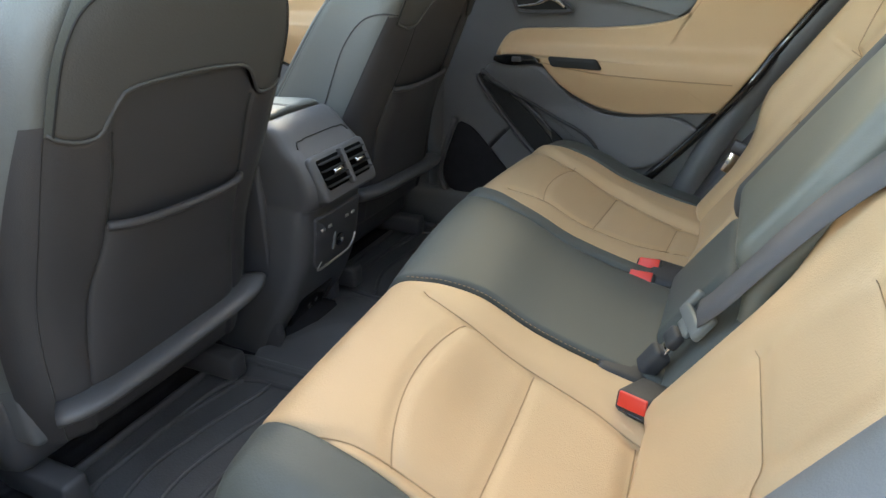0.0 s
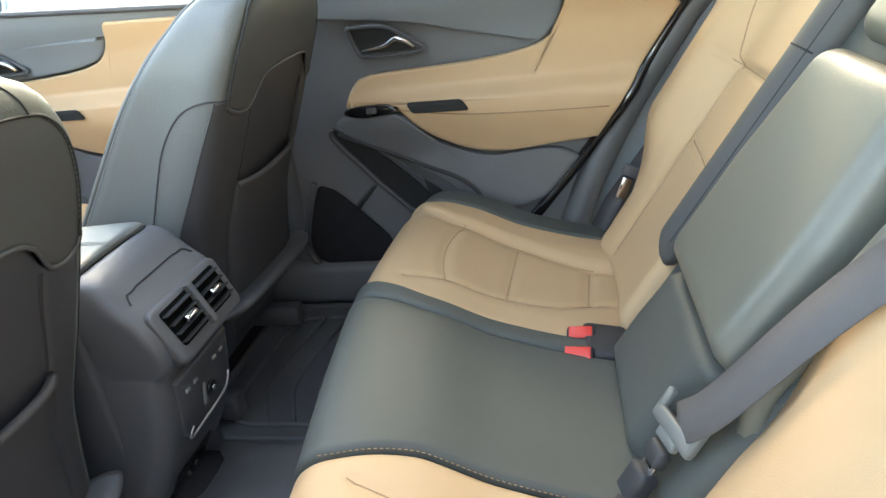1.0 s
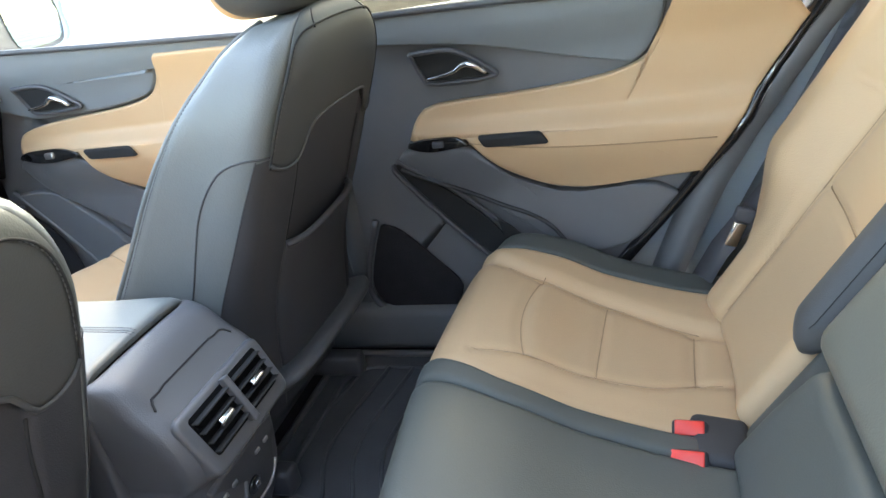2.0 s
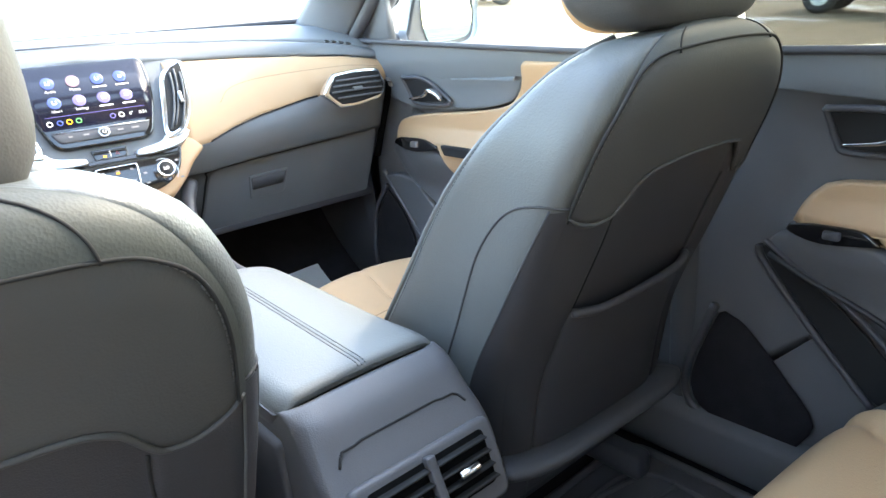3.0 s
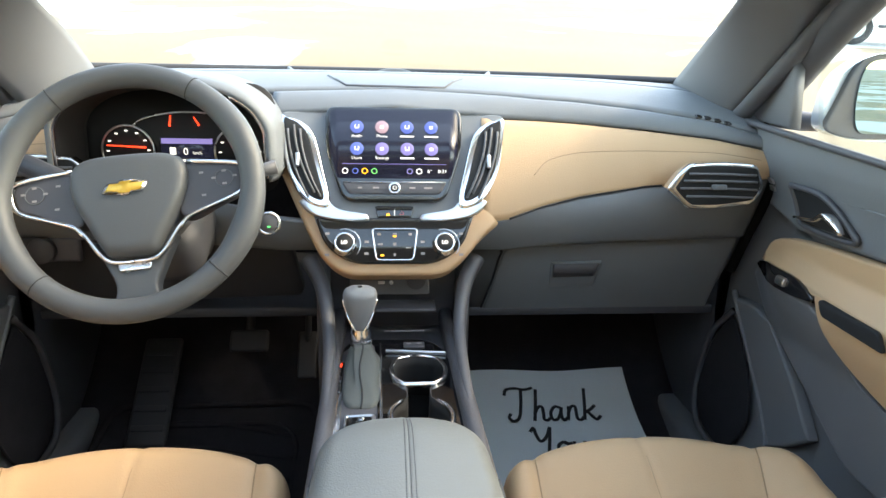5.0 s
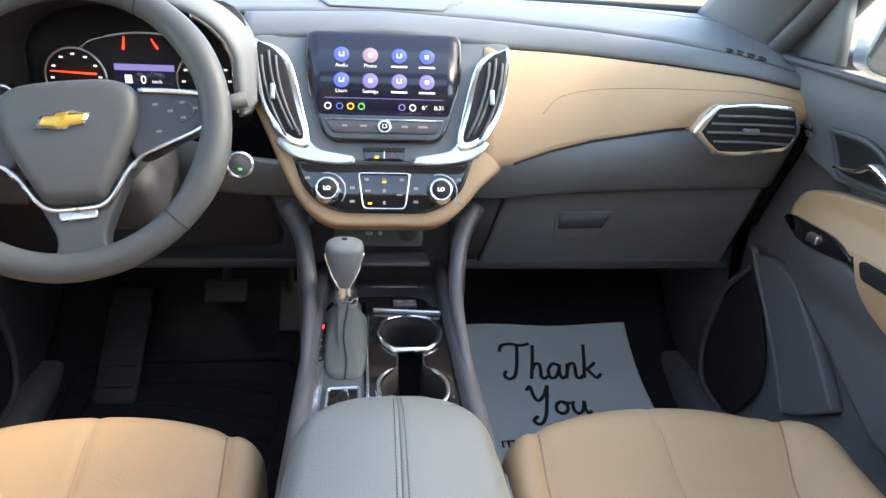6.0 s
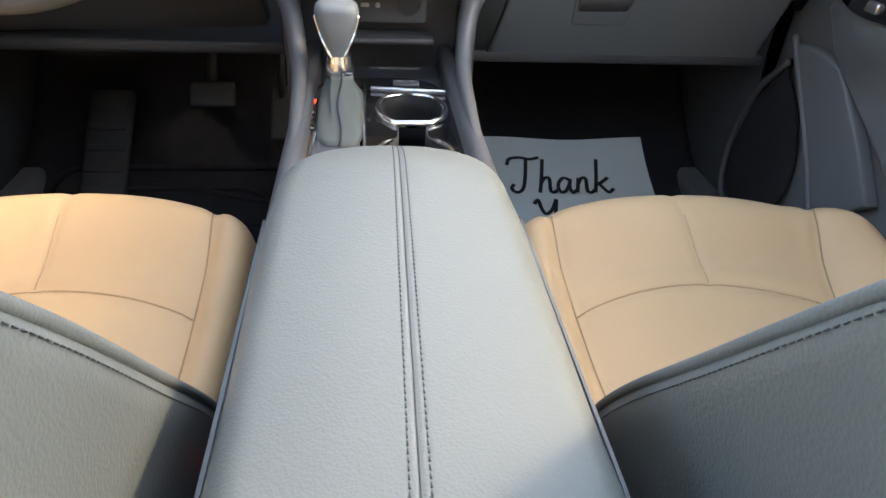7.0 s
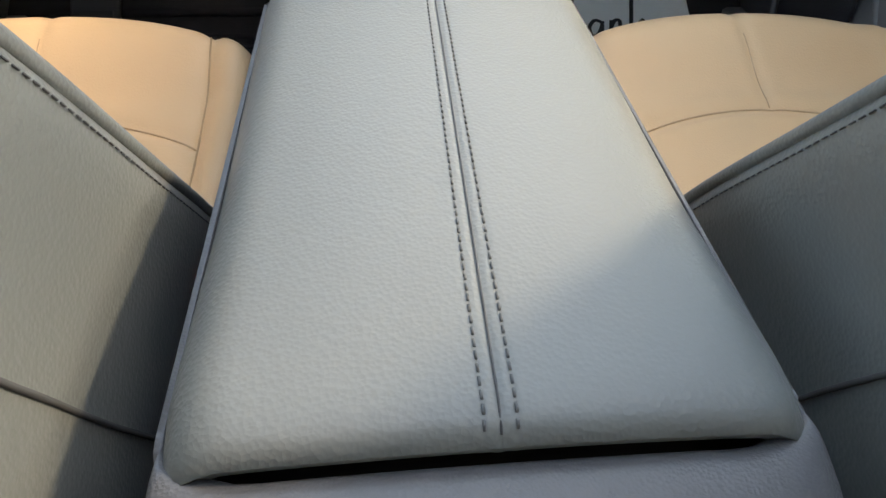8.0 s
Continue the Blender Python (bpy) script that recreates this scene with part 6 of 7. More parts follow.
part("knob", grid(knob_point, span(0, 2 * math.pi * 35 / 36, 36), span(0, 1, 24), close_u=True), SOFT_DASH, shift, "grey leather knob")
for s in (-1, 1):
    part("knob_trim", tube([knob_point(-math.pi / 2 + s * (0.35 + 1.05 * min(1, f * 1.6)), f * 0.75) * 1.0 + Vector((0, -0.0006, 0)) for f in span(0.02, 1, 20)], 0.0022, 6), CHROME, shift, "chrome knob edge")
part("park_frame", tube([Vector((u, v, TRAY_Z + 0.006)) for u, v in rounded_poly([(-0.072, 0.535), (-0.034, 0.537), (-0.034, 0.44), (-0.072, 0.44)], 0.004)], 0.0025, 6, closed=True), SATIN, shift)
part("park_switch", rbox((-0.053, 0.49, TRAY_Z + 0.0045), (0.034, 0.088, 0.006), 0.002), GLOSS, shift)

cups = thing("cup_holder", "twin cup holder with chrome rims in gloss black plate", "cup holder", at=(0.038, 0.62, 0.36))
# Well walls and floor are painted near black for the shade inside.
well = part("well", grid(lambda i, f: Vector((0.033 + (cup_edge[i][0] - 0.033) * (1 - 0.10 * f), cup_edge[i][1], TRAY_Z + 0.001 - 0.072 * f)), range(len(cup_edge)), span(0, 1, 5), close_u=True), BLACK_AND_SHADE, cups, "cup well painted near black for its shade", solid=0.002)
part("well_floor", slab(cup_edge, lambda u, v, w: Vector((u, v, TRAY_Z - 0.069 + w)), 0.004), HOLLOW_SHADE, cups, smooth=False)
rim_at = lambda u, v: Vector((u, v, TRAY_Z + 0.0015))
n = len(cup_edge)
upper = [cup_edge[i] for i in range(-n, n) if cup_edge[i][1] > 0.628]
ring = sorted(set(upper), key=lambda p: math.atan2(p[0] - 0.0355, -(p[1] - 0.676)))
part("rim", tube([rim_at(*p) for p in ring], [0.0022 + 0.0028 * max(0.0, math.sin(math.pi * i / (len(ring) - 1))) for i in range(len(ring))], 8), CHROME, cups, "chrome rim")
for s in (-1, 1):
    arc = sorted({p for p in cup_edge if p[1] < 0.588 and s * (p[0] - 0.0315) > 0.006}, key=lambda p: -p[1])
    part("rim", tube([rim_at(*p) for p in arc], [0.0030 + 0.0016 * math.sin(math.pi * i / (len(arc) - 1)) for i in range(len(arc))], 8), CHROME, cups, "chrome rim")
part("bar", rbox((0.0345, 0.741, TRAY_Z + 0.003), (0.102, 0.006, 0.007), 0.002, 2, Matrix.Rotation(radians(-7), 4, "Z")), SATIN, cups, "satin bar")
seat_btn = part("heater_buttons", rbox((0.033, 0.770, TRAY_Z + 0.002), (0.036, 0.020, 0.006), 0.002), DARK, console, "seat heater buttons")
marks("button_mark", lambda a, b, w: Vector((a, b, TRAY_Z + 0.0052 + w)), [(u, 0.770, 0.007, 0.005) for u in (0.024, 0.042)], THREAD, seat_btn)
part("bin_panel", slab(rounded_poly([(-0.078, 0.535), (0.066, 0.535), (0.066, 0.478), (-0.078, 0.478)], 0.006), lambda u, v, w: Vector((u, 0.860 - w, v)), 0.02, 0.003), PILLAR, console, "dark socket panel")
part("bin_socket", cylinder((0.040, 0.858, 0.507), (0, -1, 0), 0.017, 0.005, 28), DARK, console, "capped power socket")
part("bin_socket", cylinder((-0.004, 0.858, 0.503), (0, -1, 0), 0.0035, 0.004, 16), SATIN, console)
part("bin_socket", rbox((-0.022, 0.857, 0.503), (0.012, 0.006, 0.005), 0.001, 1), SATIN, console)
part("bin_shelf", rbox((0.0, 0.845, 0.462), (0.150, 0.05, 0.008), 0.003), DARK, console)
marks("shelf_mark", lambda a, b, w: Vector((a, b, TRAY_Z + 0.006 + w)), [(u, 0.822, wd, 0.006) for u, wd in ((-0.012, 0.010), (0.012, 0.034), (0.042, 0.026))], THREAD, console)


# ---- doors ----
def door_kit(name, s, words, at, x0, relief):
    """A door thing and a function that adds plates to it, laid on the door's relief."""
    door = thing(name, words, "car door", "car doors", at=(s * at[0], at[1], at[2]))

    def put(lift):
        return lambda u, v, w: Vector((s * (x0 - 0.10 * max(0.0, v - 0.55) - relief(u, v) - lift - w), u, v))

    def add(nm, outline, mat, lift, label="", parent=None, depth=0.02, r=0.006, center=None, rings=14):
        c = center or (sum(p[0] for p in outline) / len(outline), sum(p[1] for p in outline) / len(outline))
        return part(nm, relief_patch(outline, c, put(lift), depth, r, rings), mat, parent or door, label)

    def bar(nm, keys, rad, mat, lift, label="", parent=None, n=30):
        f = put(lift)
        return part(nm, tube([f(u, v, 0) for u, v in curve_points(keys, n)], rad, 8), mat, parent or door, label)

    return door, add, bar, put


def door_handle(add, bar, put, door, cx, cz, k, s):
    """Inside handle: cup as a near-black plate for its shade, bright lever."""
    k *= 0.78
    cup = add("handle_cup", outline_of([(cx + 0.085 * k, cz + 0.0240), (cx - 0.01 * k, cz + 0.0208), (cx - 0.075 * k, cz - 0.0144)], [(cx - 0.088 * k, cz - 0.0272), (cx + 0.05 * k, cz - 0.0288), (cx + 0.070 * k, cz - 0.0160)]), BLACK_AND_SHADE, 0.0185, "black handle cup", depth=0.004, r=0.002)
    rimk = [(cx + 0.092 * k, cz + 0.0288), (cx - 0.01 * k, cz + 0.0256), (cx - 0.080 * k, cz - 0.0112), (cx - 0.098 * k, cz - 0.0320), (cx + 0.05 * k, cz - 0.0344), (cx + 0.078 * k, cz - 0.0160), (cx + 0.092 * k, cz + 0.0288)]
    bar("cup_rim", rimk, 0.005, DARK, 0.016, parent=cup, n=60)
    f = put(0.026)
    pts = curve_points([(cx + 0.062 * k, cz - 0.0208, 0.004), (cx + 0.0 * k, cz - 0.0144, 0.006), (cx - 0.035 * k, cz - 0.0016, 0.010), (cx - 0.060 * k, cz - 0.0048, 0.011), (cx - 0.086 * k, cz - 0.0216, 0.006)], 20)
    part("handle", tube([f(p[0], p[1], 0.004) for p in pts], [p[2] for p in pts], 10, flat=0.6), CHROME, cup, "bright chrome door handle")


def arm_slot(add, cy, cz, k, half=0.07):
    o = outline_of([(cy + half * k, cz + 0.012), (cy - half * 0.75 * k, cz + 0.010)], [(cy - half * 0.75 * k, cz + 0.010), (cy - half * k, cz - 0.012)], [(cy - half * k, cz - 0.012), (cy + half * 0.85 * k, cz - 0.009)])
    # The slot is a flat near-black plate; its shade is in the colour.
    sl = add("pull_slot", rounded_poly([(cy + half * k, cz + 0.013), (cy - half * 0.78 * k, cz + 0.011), (cy - half * k, cz - 0.013), (cy + half * 0.82 * k, cz - 0.010)], 0.008), BLACK_AND_SHADE, 0.028, "black pull slot", depth=0.006, r=0.002)
    return sl


def rear_relief(y, z):
    arm = step(z, 0.36, 0.47) * (1 - step(z, 0.490, 0.530)) * step(-y, 0.10, 0.22)
    low = 0.012 * (1 - step(z, 0.12, 0.30)) + 0.02 * step(z, 0.62, 0.70)
    return 0.030 * arm + low


def rear_door(s):
    door, add, bar, put = door_kit("rear_door", s, "closed rear door panel in dark grey and tan trim", (0.70, -0.3, 0.1), 0.692, rear_relief)
    edge = [(-0.74, 0.70), (-0.82, 0.62), (-0.70, 0.40), (-0.535, 0.195)]
    add("lower_panel", outline_of([(-0.02, 0.735), (-0.40, 0.722)], [(-0.74, 0.70), (-0.86, 0.64), (-0.70, 0.395), (-0.54, 0.195), (-0.47, 0.10)], [(-0.45, 0.09), (-0.20, 0.075), (0.02, 0.08)], [(0.02, 0.08), (0.03, 0.40)]), DOOR_GREY, -0.010, "dark grey moulded door panel", depth=0.03, center=(-0.30, 0.42), rings=24)
    add("sill_pad", outline_of([(-0.02, 0.742), (-0.30, 0.732), (-0.645, 0.708)], [(-0.642, 0.695), (-0.628, 0.640), (-0.602, 0.606)], [(-0.585, 0.594), (-0.45, 0.625), (-0.28, 0.668), (-0.02, 0.702)]), SOFT_DASH, 0.010, "grey padded window sill", r=0.010, center=(-0.48, 0.672))
    add("tan_insert", outline_of([(-0.152, 0.496), (-0.165, 0.528), (-0.200, 0.556), (-0.30, 0.563), (-0.40, 0.566), (-0.50, 0.574), (-0.570, 0.587), (-0.610, 0.606), (-0.635, 0.640), (-0.650, 0.690)], [(-0.660, 0.705), (-0.80, 0.700)], [(-0.860, 0.640), (-0.78, 0.515), (-0.705, 0.395)], [(-0.698, 0.385), (-0.60, 0.376), (-0.50, 0.367), (-0.42, 0.378), (-0.35, 0.412), (-0.305, 0.450), (-0.270, 0.492)], [(-0.268, 0.496), (-0.21, 0.497)], n=24), TAN_TRIM, 0.018, "tan leather insert", center=(-0.55, 0.49), r=0.008, rings=30)
    switch = add("switch_plate", outline_of([(-0.150, 0.492), (-0.19, 0.500), (-0.25, 0.500), (-0.272, 0.488)], [(-0.276, 0.482), (-0.20, 0.474), (-0.150, 0.480)]), GLOSS, 0.022, "gloss black window switch plate", r=0.003)
    add("window_switch", rounded_poly([(-0.205, 0.496), (-0.228, 0.496), (-0.228, 0.484), (-0.205, 0.484)], 0.003), DARK, 0.028, parent=switch, depth=0.006, r=0.002)
    add("armrest_base", outline_of([(-0.112, 0.452), (-0.145, 0.474), (-0.27, 0.478), (-0.305, 0.440), (-0.36, 0.395), (-0.46, 0.358), (-0.60, 0.366)], [(-0.66, 0.34), (-0.58, 0.25), (-0.50, 0.225)], [(-0.46, 0.228), (-0.40, 0.262), (-0.33, 0.318), (-0.22, 0.385)], n=20), DOOR_GREY, 0.013, "dark moulded armrest base", center=(-0.40, 0.345), r=0.010, rings=20)
    # Flat near-black plate stands in for the shaded pocket under the armrest.
    add("pocket_opening", outline_of([(-0.104, 0.440), (-0.115, 0.418), (-0.20, 0.315), (-0.275, 0.235)], [(-0.30, 0.228), (-0.325, 0.240), (-0.29, 0.300), (-0.20, 0.385), (-0.125, 0.442)]), BLACK_AND_SHADE, 0.007, "black slot beneath the armrest", depth=0.004, r=0.002)
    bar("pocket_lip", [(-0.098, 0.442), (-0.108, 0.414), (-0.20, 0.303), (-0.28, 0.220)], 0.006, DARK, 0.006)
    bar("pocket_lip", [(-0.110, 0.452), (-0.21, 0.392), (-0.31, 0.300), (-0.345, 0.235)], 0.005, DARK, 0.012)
    # Near-black bar stands in for the shadow line below the armrest.
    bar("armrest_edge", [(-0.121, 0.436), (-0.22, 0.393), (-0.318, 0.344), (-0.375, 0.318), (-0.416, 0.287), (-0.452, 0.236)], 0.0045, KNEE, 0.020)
    # Another flat plate, near black to put a hollow's shade into colour.
    add("bottle_recess", outline_of([(-0.305, 0.318), (-0.34, 0.29), (-0.40, 0.225)], [(-0.40, 0.222), (-0.335, 0.228)], [(-0.330, 0.235), (-0.315, 0.275)]), BLACK_AND_SHADE, 0.026, "dark recess", depth=0.004, r=0.002)
    grille = add("speaker_grille", outline_of([(-0.055, 0.305), (-0.035, 0.300), (0.000, 0.200), (0.002, 0.145), (-0.03, 0.108), (-0.13, 0.092)], [(-0.18, 0.10), (-0.205, 0.16), (-0.15, 0.225), (-0.085, 0.290)]), CARPET, 0.006, "black speaker grille", depth=0.006, r=0.003)
    bar("grille_rim", [(-0.03, 0.318), (0.010, 0.205), (0.012, 0.135), (-0.03, 0.093), (-0.14, 0.078), (-0.22, 0.088)], 0.008, CONSOLE, 0.004, parent=grille, n=40)
    arm_slot(add, -0.363, 0.487, 1, 0.068)
    bar("crease", [(-0.275, 0.485), (-0.40, 0.466), (-0.55, 0.458), (-0.72, 0.455)], 0.0012, TAN_SEAM, 0.018)
    door_handle(add, bar, put, door, -0.260, 0.634, 1, s)
    bar("door_seal", [(-0.46, 0.10), (-0.545, 0.195), (-0.71, 0.395), (-0.87, 0.645), (-0.90, 0.72)], 0.013, GLOSS, 0.0, "black rubber door seal")
    bar("window_seal", [(-0.02, 0.744), (-0.40, 0.731), (-0.82, 0.703)], 0.006, DARK, 0.016, "black window seal")
    return door


rear_door(1)


def front_relief(y, z):
    arm = step(z, 0.42, 0.53) * (1 - step(z, 0.548, 0.59)) * (1 - step(y, 0.74, 0.86))
    low = 0.012 * (1 - step(z, 0.12, 0.30)) + 0.02 * step(z, 0.66, 0.75)
    return 0.034 * arm + low


def front_door(s):
    door, add, bar, put = door_kit("front_door", s, "closed front door panel in dark grey and tan trim", (0.70, 0.5, 0.1), 0.702, front_relief)
    add("lower_panel", outline_of([(0.03, 0.728), (0.50, 0.758), (0.94, 0.790)], [(0.95, 0.785), (1.02, 0.60), (1.07, 0.35), (1.06, 0.20), (0.98, 0.09)], [(0.95, 0.08), (0.03, 0.08)], [(0.03, 0.09), (0.03, 0.4)]), DOOR_GREY, -0.010, "dark grey moulded door panel", depth=0.03, center=(0.52, 0.43), rings=24)
    add("sill_pad", outline_of([(0.04, 0.734), (0.50, 0.765), (0.93, 0.797)], [(0.945, 0.790), (0.935, 0.72), (0.88, 0.668), (0.78, 0.635)], [(0.76, 0.628), (0.60, 0.630), (0.50, 0.637), (0.43, 0.650), (0.395, 0.675)], [(0.375, 0.705), (0.04, 0.712)]), SOFT_DASH, 0.010, "grey padded window sill", r=0.010, center=(0.66, 0.70))
    add("tan_insert", outline_of([(0.845, 0.552), (0.825, 0.588), (0.785, 0.606), (0.70, 0.618), (0.58, 0.626), (0.50, 0.632), (0.43, 0.645), (0.395, 0.668), (0.372, 0.700), (0.362, 0.728)], [(0.355, 0.735), (0.12, 0.722)], [(0.12, 0.69), (0.13, 0.48)], [(0.14, 0.44), (0.30, 0.424), (0.46, 0.426), (0.55, 0.450), (0.61, 0.490), (0.640, 0.540)], [(0.645, 0.553), (0.74, 0.556)], n=24), TAN_TRIM, 0.018, "tan leather insert", center=(0.42, 0.55), r=0.008, rings=30)
    switch = add("switch_plate", outline_of([(0.842, 0.548), (0.79, 0.560), (0.70, 0.562), (0.645, 0.550)], [(0.640, 0.540), (0.72, 0.532), (0.842, 0.536)]), GLOSS, 0.022, "gloss black window switch plate", r=0.003)
    for y in (0.735, 0.705) if s < 0 else (0.72,):
        add("window_switch", rounded_poly([(y - 0.012, 0.556), (y + 0.012, 0.556), (y + 0.012, 0.542), (y - 0.012, 0.542)], 0.003), SATIN, 0.028, parent=switch, depth=0.006, r=0.002)
    add("armrest_base", outline_of([(0.875, 0.515), (0.845, 0.532), (0.645, 0.532), (0.59, 0.470), (0.52, 0.428), (0.30, 0.412)], [(0.24, 0.38), (0.40, 0.30), (0.52, 0.295)], [(0.56, 0.30), (0.66, 0.36), (0.80, 0.445)], n=20), DOOR_GREY, 0.013, "dark moulded armrest base", center=(0.60, 0.42), r=0.010, rings=20)
    add("pocket_panel", outline_of([(0.925, 0.445), (0.86, 0.452), (0.80, 0.445)], [(0.79, 0.44), (0.70, 0.36), (0.645, 0.300)], [(0.64, 0.29), (0.68, 0.255), (0.725, 0.225)], [(0.73, 0.225), (0.83, 0.330)]), PILLAR, 0.014, "grey pocket panel", r=0.006)
    bar("pocket_lip", [(0.93, 0.455), (0.83, 0.340), (0.735, 0.222)], 0.007, PILLAR, 0.010)
    grille = add("speaker_grille", outline_of([(0.93, 0.40), (0.99, 0.32), (1.01, 0.22), (0.98, 0.14), (0.90, 0.12)], [(0.86, 0.13), (0.82, 0.22), (0.86, 0.33)]), CARPET, 0.006, "black speaker grille", depth=0.006, r=0.003)
    bar("grille_rim", [(0.93, 0.412), (1.0, 0.33), (1.022, 0.22), (0.99, 0.128), (0.90, 0.107)], 0.007, DARK, 0.004, parent=grille, n=40)
    arm_slot(add, 0.548, 0.542, 1, 0.072)
    door_handle(add, bar, put, door, 0.690, 0.676, 1, s)
    for v in (0.700, 0.687):
        add("lock_button", rounded_poly([(0.815, v + 0.004), (0.828, v + 0.006), (0.828, v - 0.004), (0.815, v - 0.005)], 0.002), SATIN, 0.018, depth=0.004, r=0.001)
    bar("window_seal", [(0.04, 0.738), (0.50, 0.769), (0.90, 0.797)], 0.006, DARK, 0.016, "black window seal")
    # Cheek of the door mirror inside the window's front corner.
    part("mirror_cheek", slab([(0.955, 0.800), (0.80, 0.793), (0.80, 0.905), (0.845, 0.895)], lambda u, v, w: Vector((s * (0.690 - 0.10 * (v - 0.55) - w), u, v)), 0.02, 0.005), PILLAR, door, "grey cheek piece")
    return door


front_door(1)
front_door(-1)

# The left rear door stands wide open, hinged at the middle pillar.
open_door = thing("rear_door_open", "rear door standing wide open beside the car", "car door", "car doors", at=(-0.80, 0.02, 0.1))
OPEN = Matrix.Translation((-0.80, 0.02, 0)) @ Matrix.Rotation(radians(-68), 4, "Z")


def swung(u, v, w):
    return OPEN @ Vector((-w, u, v))


part("outer_skin", slab(rounded_poly([(0.0, 0.72, 0.02), (-0.84, 0.70, 0.05), (-0.86, 0.60, 0.1), (-0.56, 0.02, 0.1), (0.0, -0.10, 0.05)], 0.05), lambda u, v, w: swung(u, v, w - 0.06), 0.04, 0.01), PAINT, open_door, "silver painted outer skin")
part("inner_panel", slab(rounded_poly([(-0.02, 0.72, 0.02), (-0.82, 0.70, 0.05), (-0.83, 0.60, 0.1), (-0.54, 0.06, 0.1), (-0.02, 0.0, 0.05)], 0.05), lambda u, v, w: swung(u, v, -w + 0.02), -0.05, 0.01), DARK, open_door, "dark grey inner panel")
for keys in (((0.0, 0.70), (0.0, 1.10), (-0.50, 1.13), (-0.92, 1.00), (-0.84, 0.70)),):
    part("window_frame", tube([swung(u, v, 0.0) for u, v in rounded_poly(list(keys), 0.04)], 0.022, 8), DARK, open_door, "black window frame")

# Side glass.
def side_glass(name, outline, s, words, mat=GLASS):
    ob = part(name, slab(outline, lambda u, v, w: Vector((s * (0.735 - 0.24 * (v - 0.70) ** 1.15 - w) if v > 0.70 else s * (0.735 - w), u, v)), 0.004), mat, smooth=False)
    ob.visible_shadow = mat is PRIVACY
    return tagged(ob, words, "window", kind="structure")


side_glass("window_2", [(0.08, 0.70), (0.80, 0.74), (0.80, 0.92), (0.50, 1.12), (0.08, 1.14)], 1, "clear front door glass")
side_glass("window_3", [(0.08, 0.70), (0.80, 0.74), (0.80, 0.92), (0.50, 1.12), (0.08, 1.14)], -1, "clear front door glass")
side_glass("window_4", [(-0.04, 0.70), (-0.86, 0.70), (-1.02, 0.95), (-0.95, 1.12), (-0.04, 1.14)], 1, "tinted rear door glass", PRIVACY)


def frame_x(z):
    return 0.730 - 0.24 * max(0.0, z - 0.70) ** 1.15


for s in (1, -1):
    keys = [(0.88, 0.86), (0.70, 0.98), (0.48, 1.09), (0.25, 1.125), (0.08, 1.13)]
    rail = part("trim", tube([Vector((s * frame_x(z), y, z)) for y, z in curve_points(keys, 30)], 0.026, 10), DARK)
    tagged(rail, "black window frame of the front door", "window frame", kind="structure")
keys = [(-0.04, 1.13), (-0.40, 1.13), (-0.75, 1.11), (-0.98, 1.00), (-1.02, 0.88)]
rail = part("trim", tube([Vector((frame_x(z), y, z)) for y, z in curve_points(keys, 30)], 0.026, 10), DARK)
tagged(rail, "black window frame of the rear door", "window frame", kind="structure")


# ---- belts and buckles ----
def ribbon(points, normals, width, thick=0.0016):
    """A strap along points; normals point away from what it lies on."""
    bm = bmesh.new()
    rows = []
    pts = [Vector(p) for p in points]
    for i, p in enumerate(pts):
        d = (pts[min(i + 1, len(pts) - 1)] - pts[max(i - 1, 0)]).normalized()
        n = Vector(normals[i] if isinstance(normals, list) else normals)
        side = d.cross(n).normalized()
        up = side.cross(d).normalized()
        rows.append([bm.verts.new(p + side * width / 2 * a + up * b) for a, b in ((-1, 0), (1, 0), (1, thick), (-1, thick))])
    for a, b in zip(rows, rows[1:]):
        for k in range(4):
            bm.faces.new((a[k], a[(k + 1) % 4], b[(k + 1) % 4], b[k]))
    bm.faces.new(rows[0]), bm.faces.new(rows[-1])
    return bm


def frame_of(eye, ahead, up=(0, 0, 1)):
    """A turn whose y runs along ahead and whose z is as near up as may be."""
    y = Vector(ahead).normalized()
    x = y.cross(Vector(up)).normalized()
    z = x.cross(y)
    return Matrix((x, y, z)).transposed().to_4x4()


def buckle(at, ahead, up, words, size=1.0):
    """A belt buckle: black body, red push button at its mouth."""
    b = thing("belt_buckle", words, "seat belt buckle", "rear belt buckles", at=at)
    m = frame_of(at, ahead, up)
    body = part("body", rbox(at, (0.034 * size, 0.050 * size, 0.024 * size), 0.006, 3, m), KNEE, b, "black plastic body")
    part("button", rbox(Vector(at) + m @ Vector((0, 0.0200 * size, 0.0035 * size)), (0.028 * size, 0.012 * size, 0.015 * size), 0.002, 2, m), RED, b, "red push button")
    part("mouth", rbox(Vector(at) + m @ Vector((0, 0.0248 * size, -0.0075 * size)), (0.024 * size, 0.003, 0.003), 0.001, 1, m), GLOSS, b)
    part("stalk", rbox(Vector(at) + m @ Vector((0, -0.055 * size, -0.004)), (0.024 * size, 0.07 * size, 0.010), 0.004, 2, m), KNEE, b, "black webbing stalk")
    return b


buckle((0.148, -0.634, 0.178), (-0.72, 0.14, 0.62), (0.62, -0.05, 0.72), "black belt buckle with red button on the middle seat", 1.45)
buckle((0.196, -0.640, 0.180), (-0.60, 0.14, 0.74), (0.74, -0.05, 0.60), "black belt buckle with red button beside the tan seat", 1.35)
buckle((-0.226, -0.690, 0.200), (-0.88, 0.33, 0.22), (0.25, -0.05, 0.95), "black belt buckle with red button lying on the tan seat", 1.4)
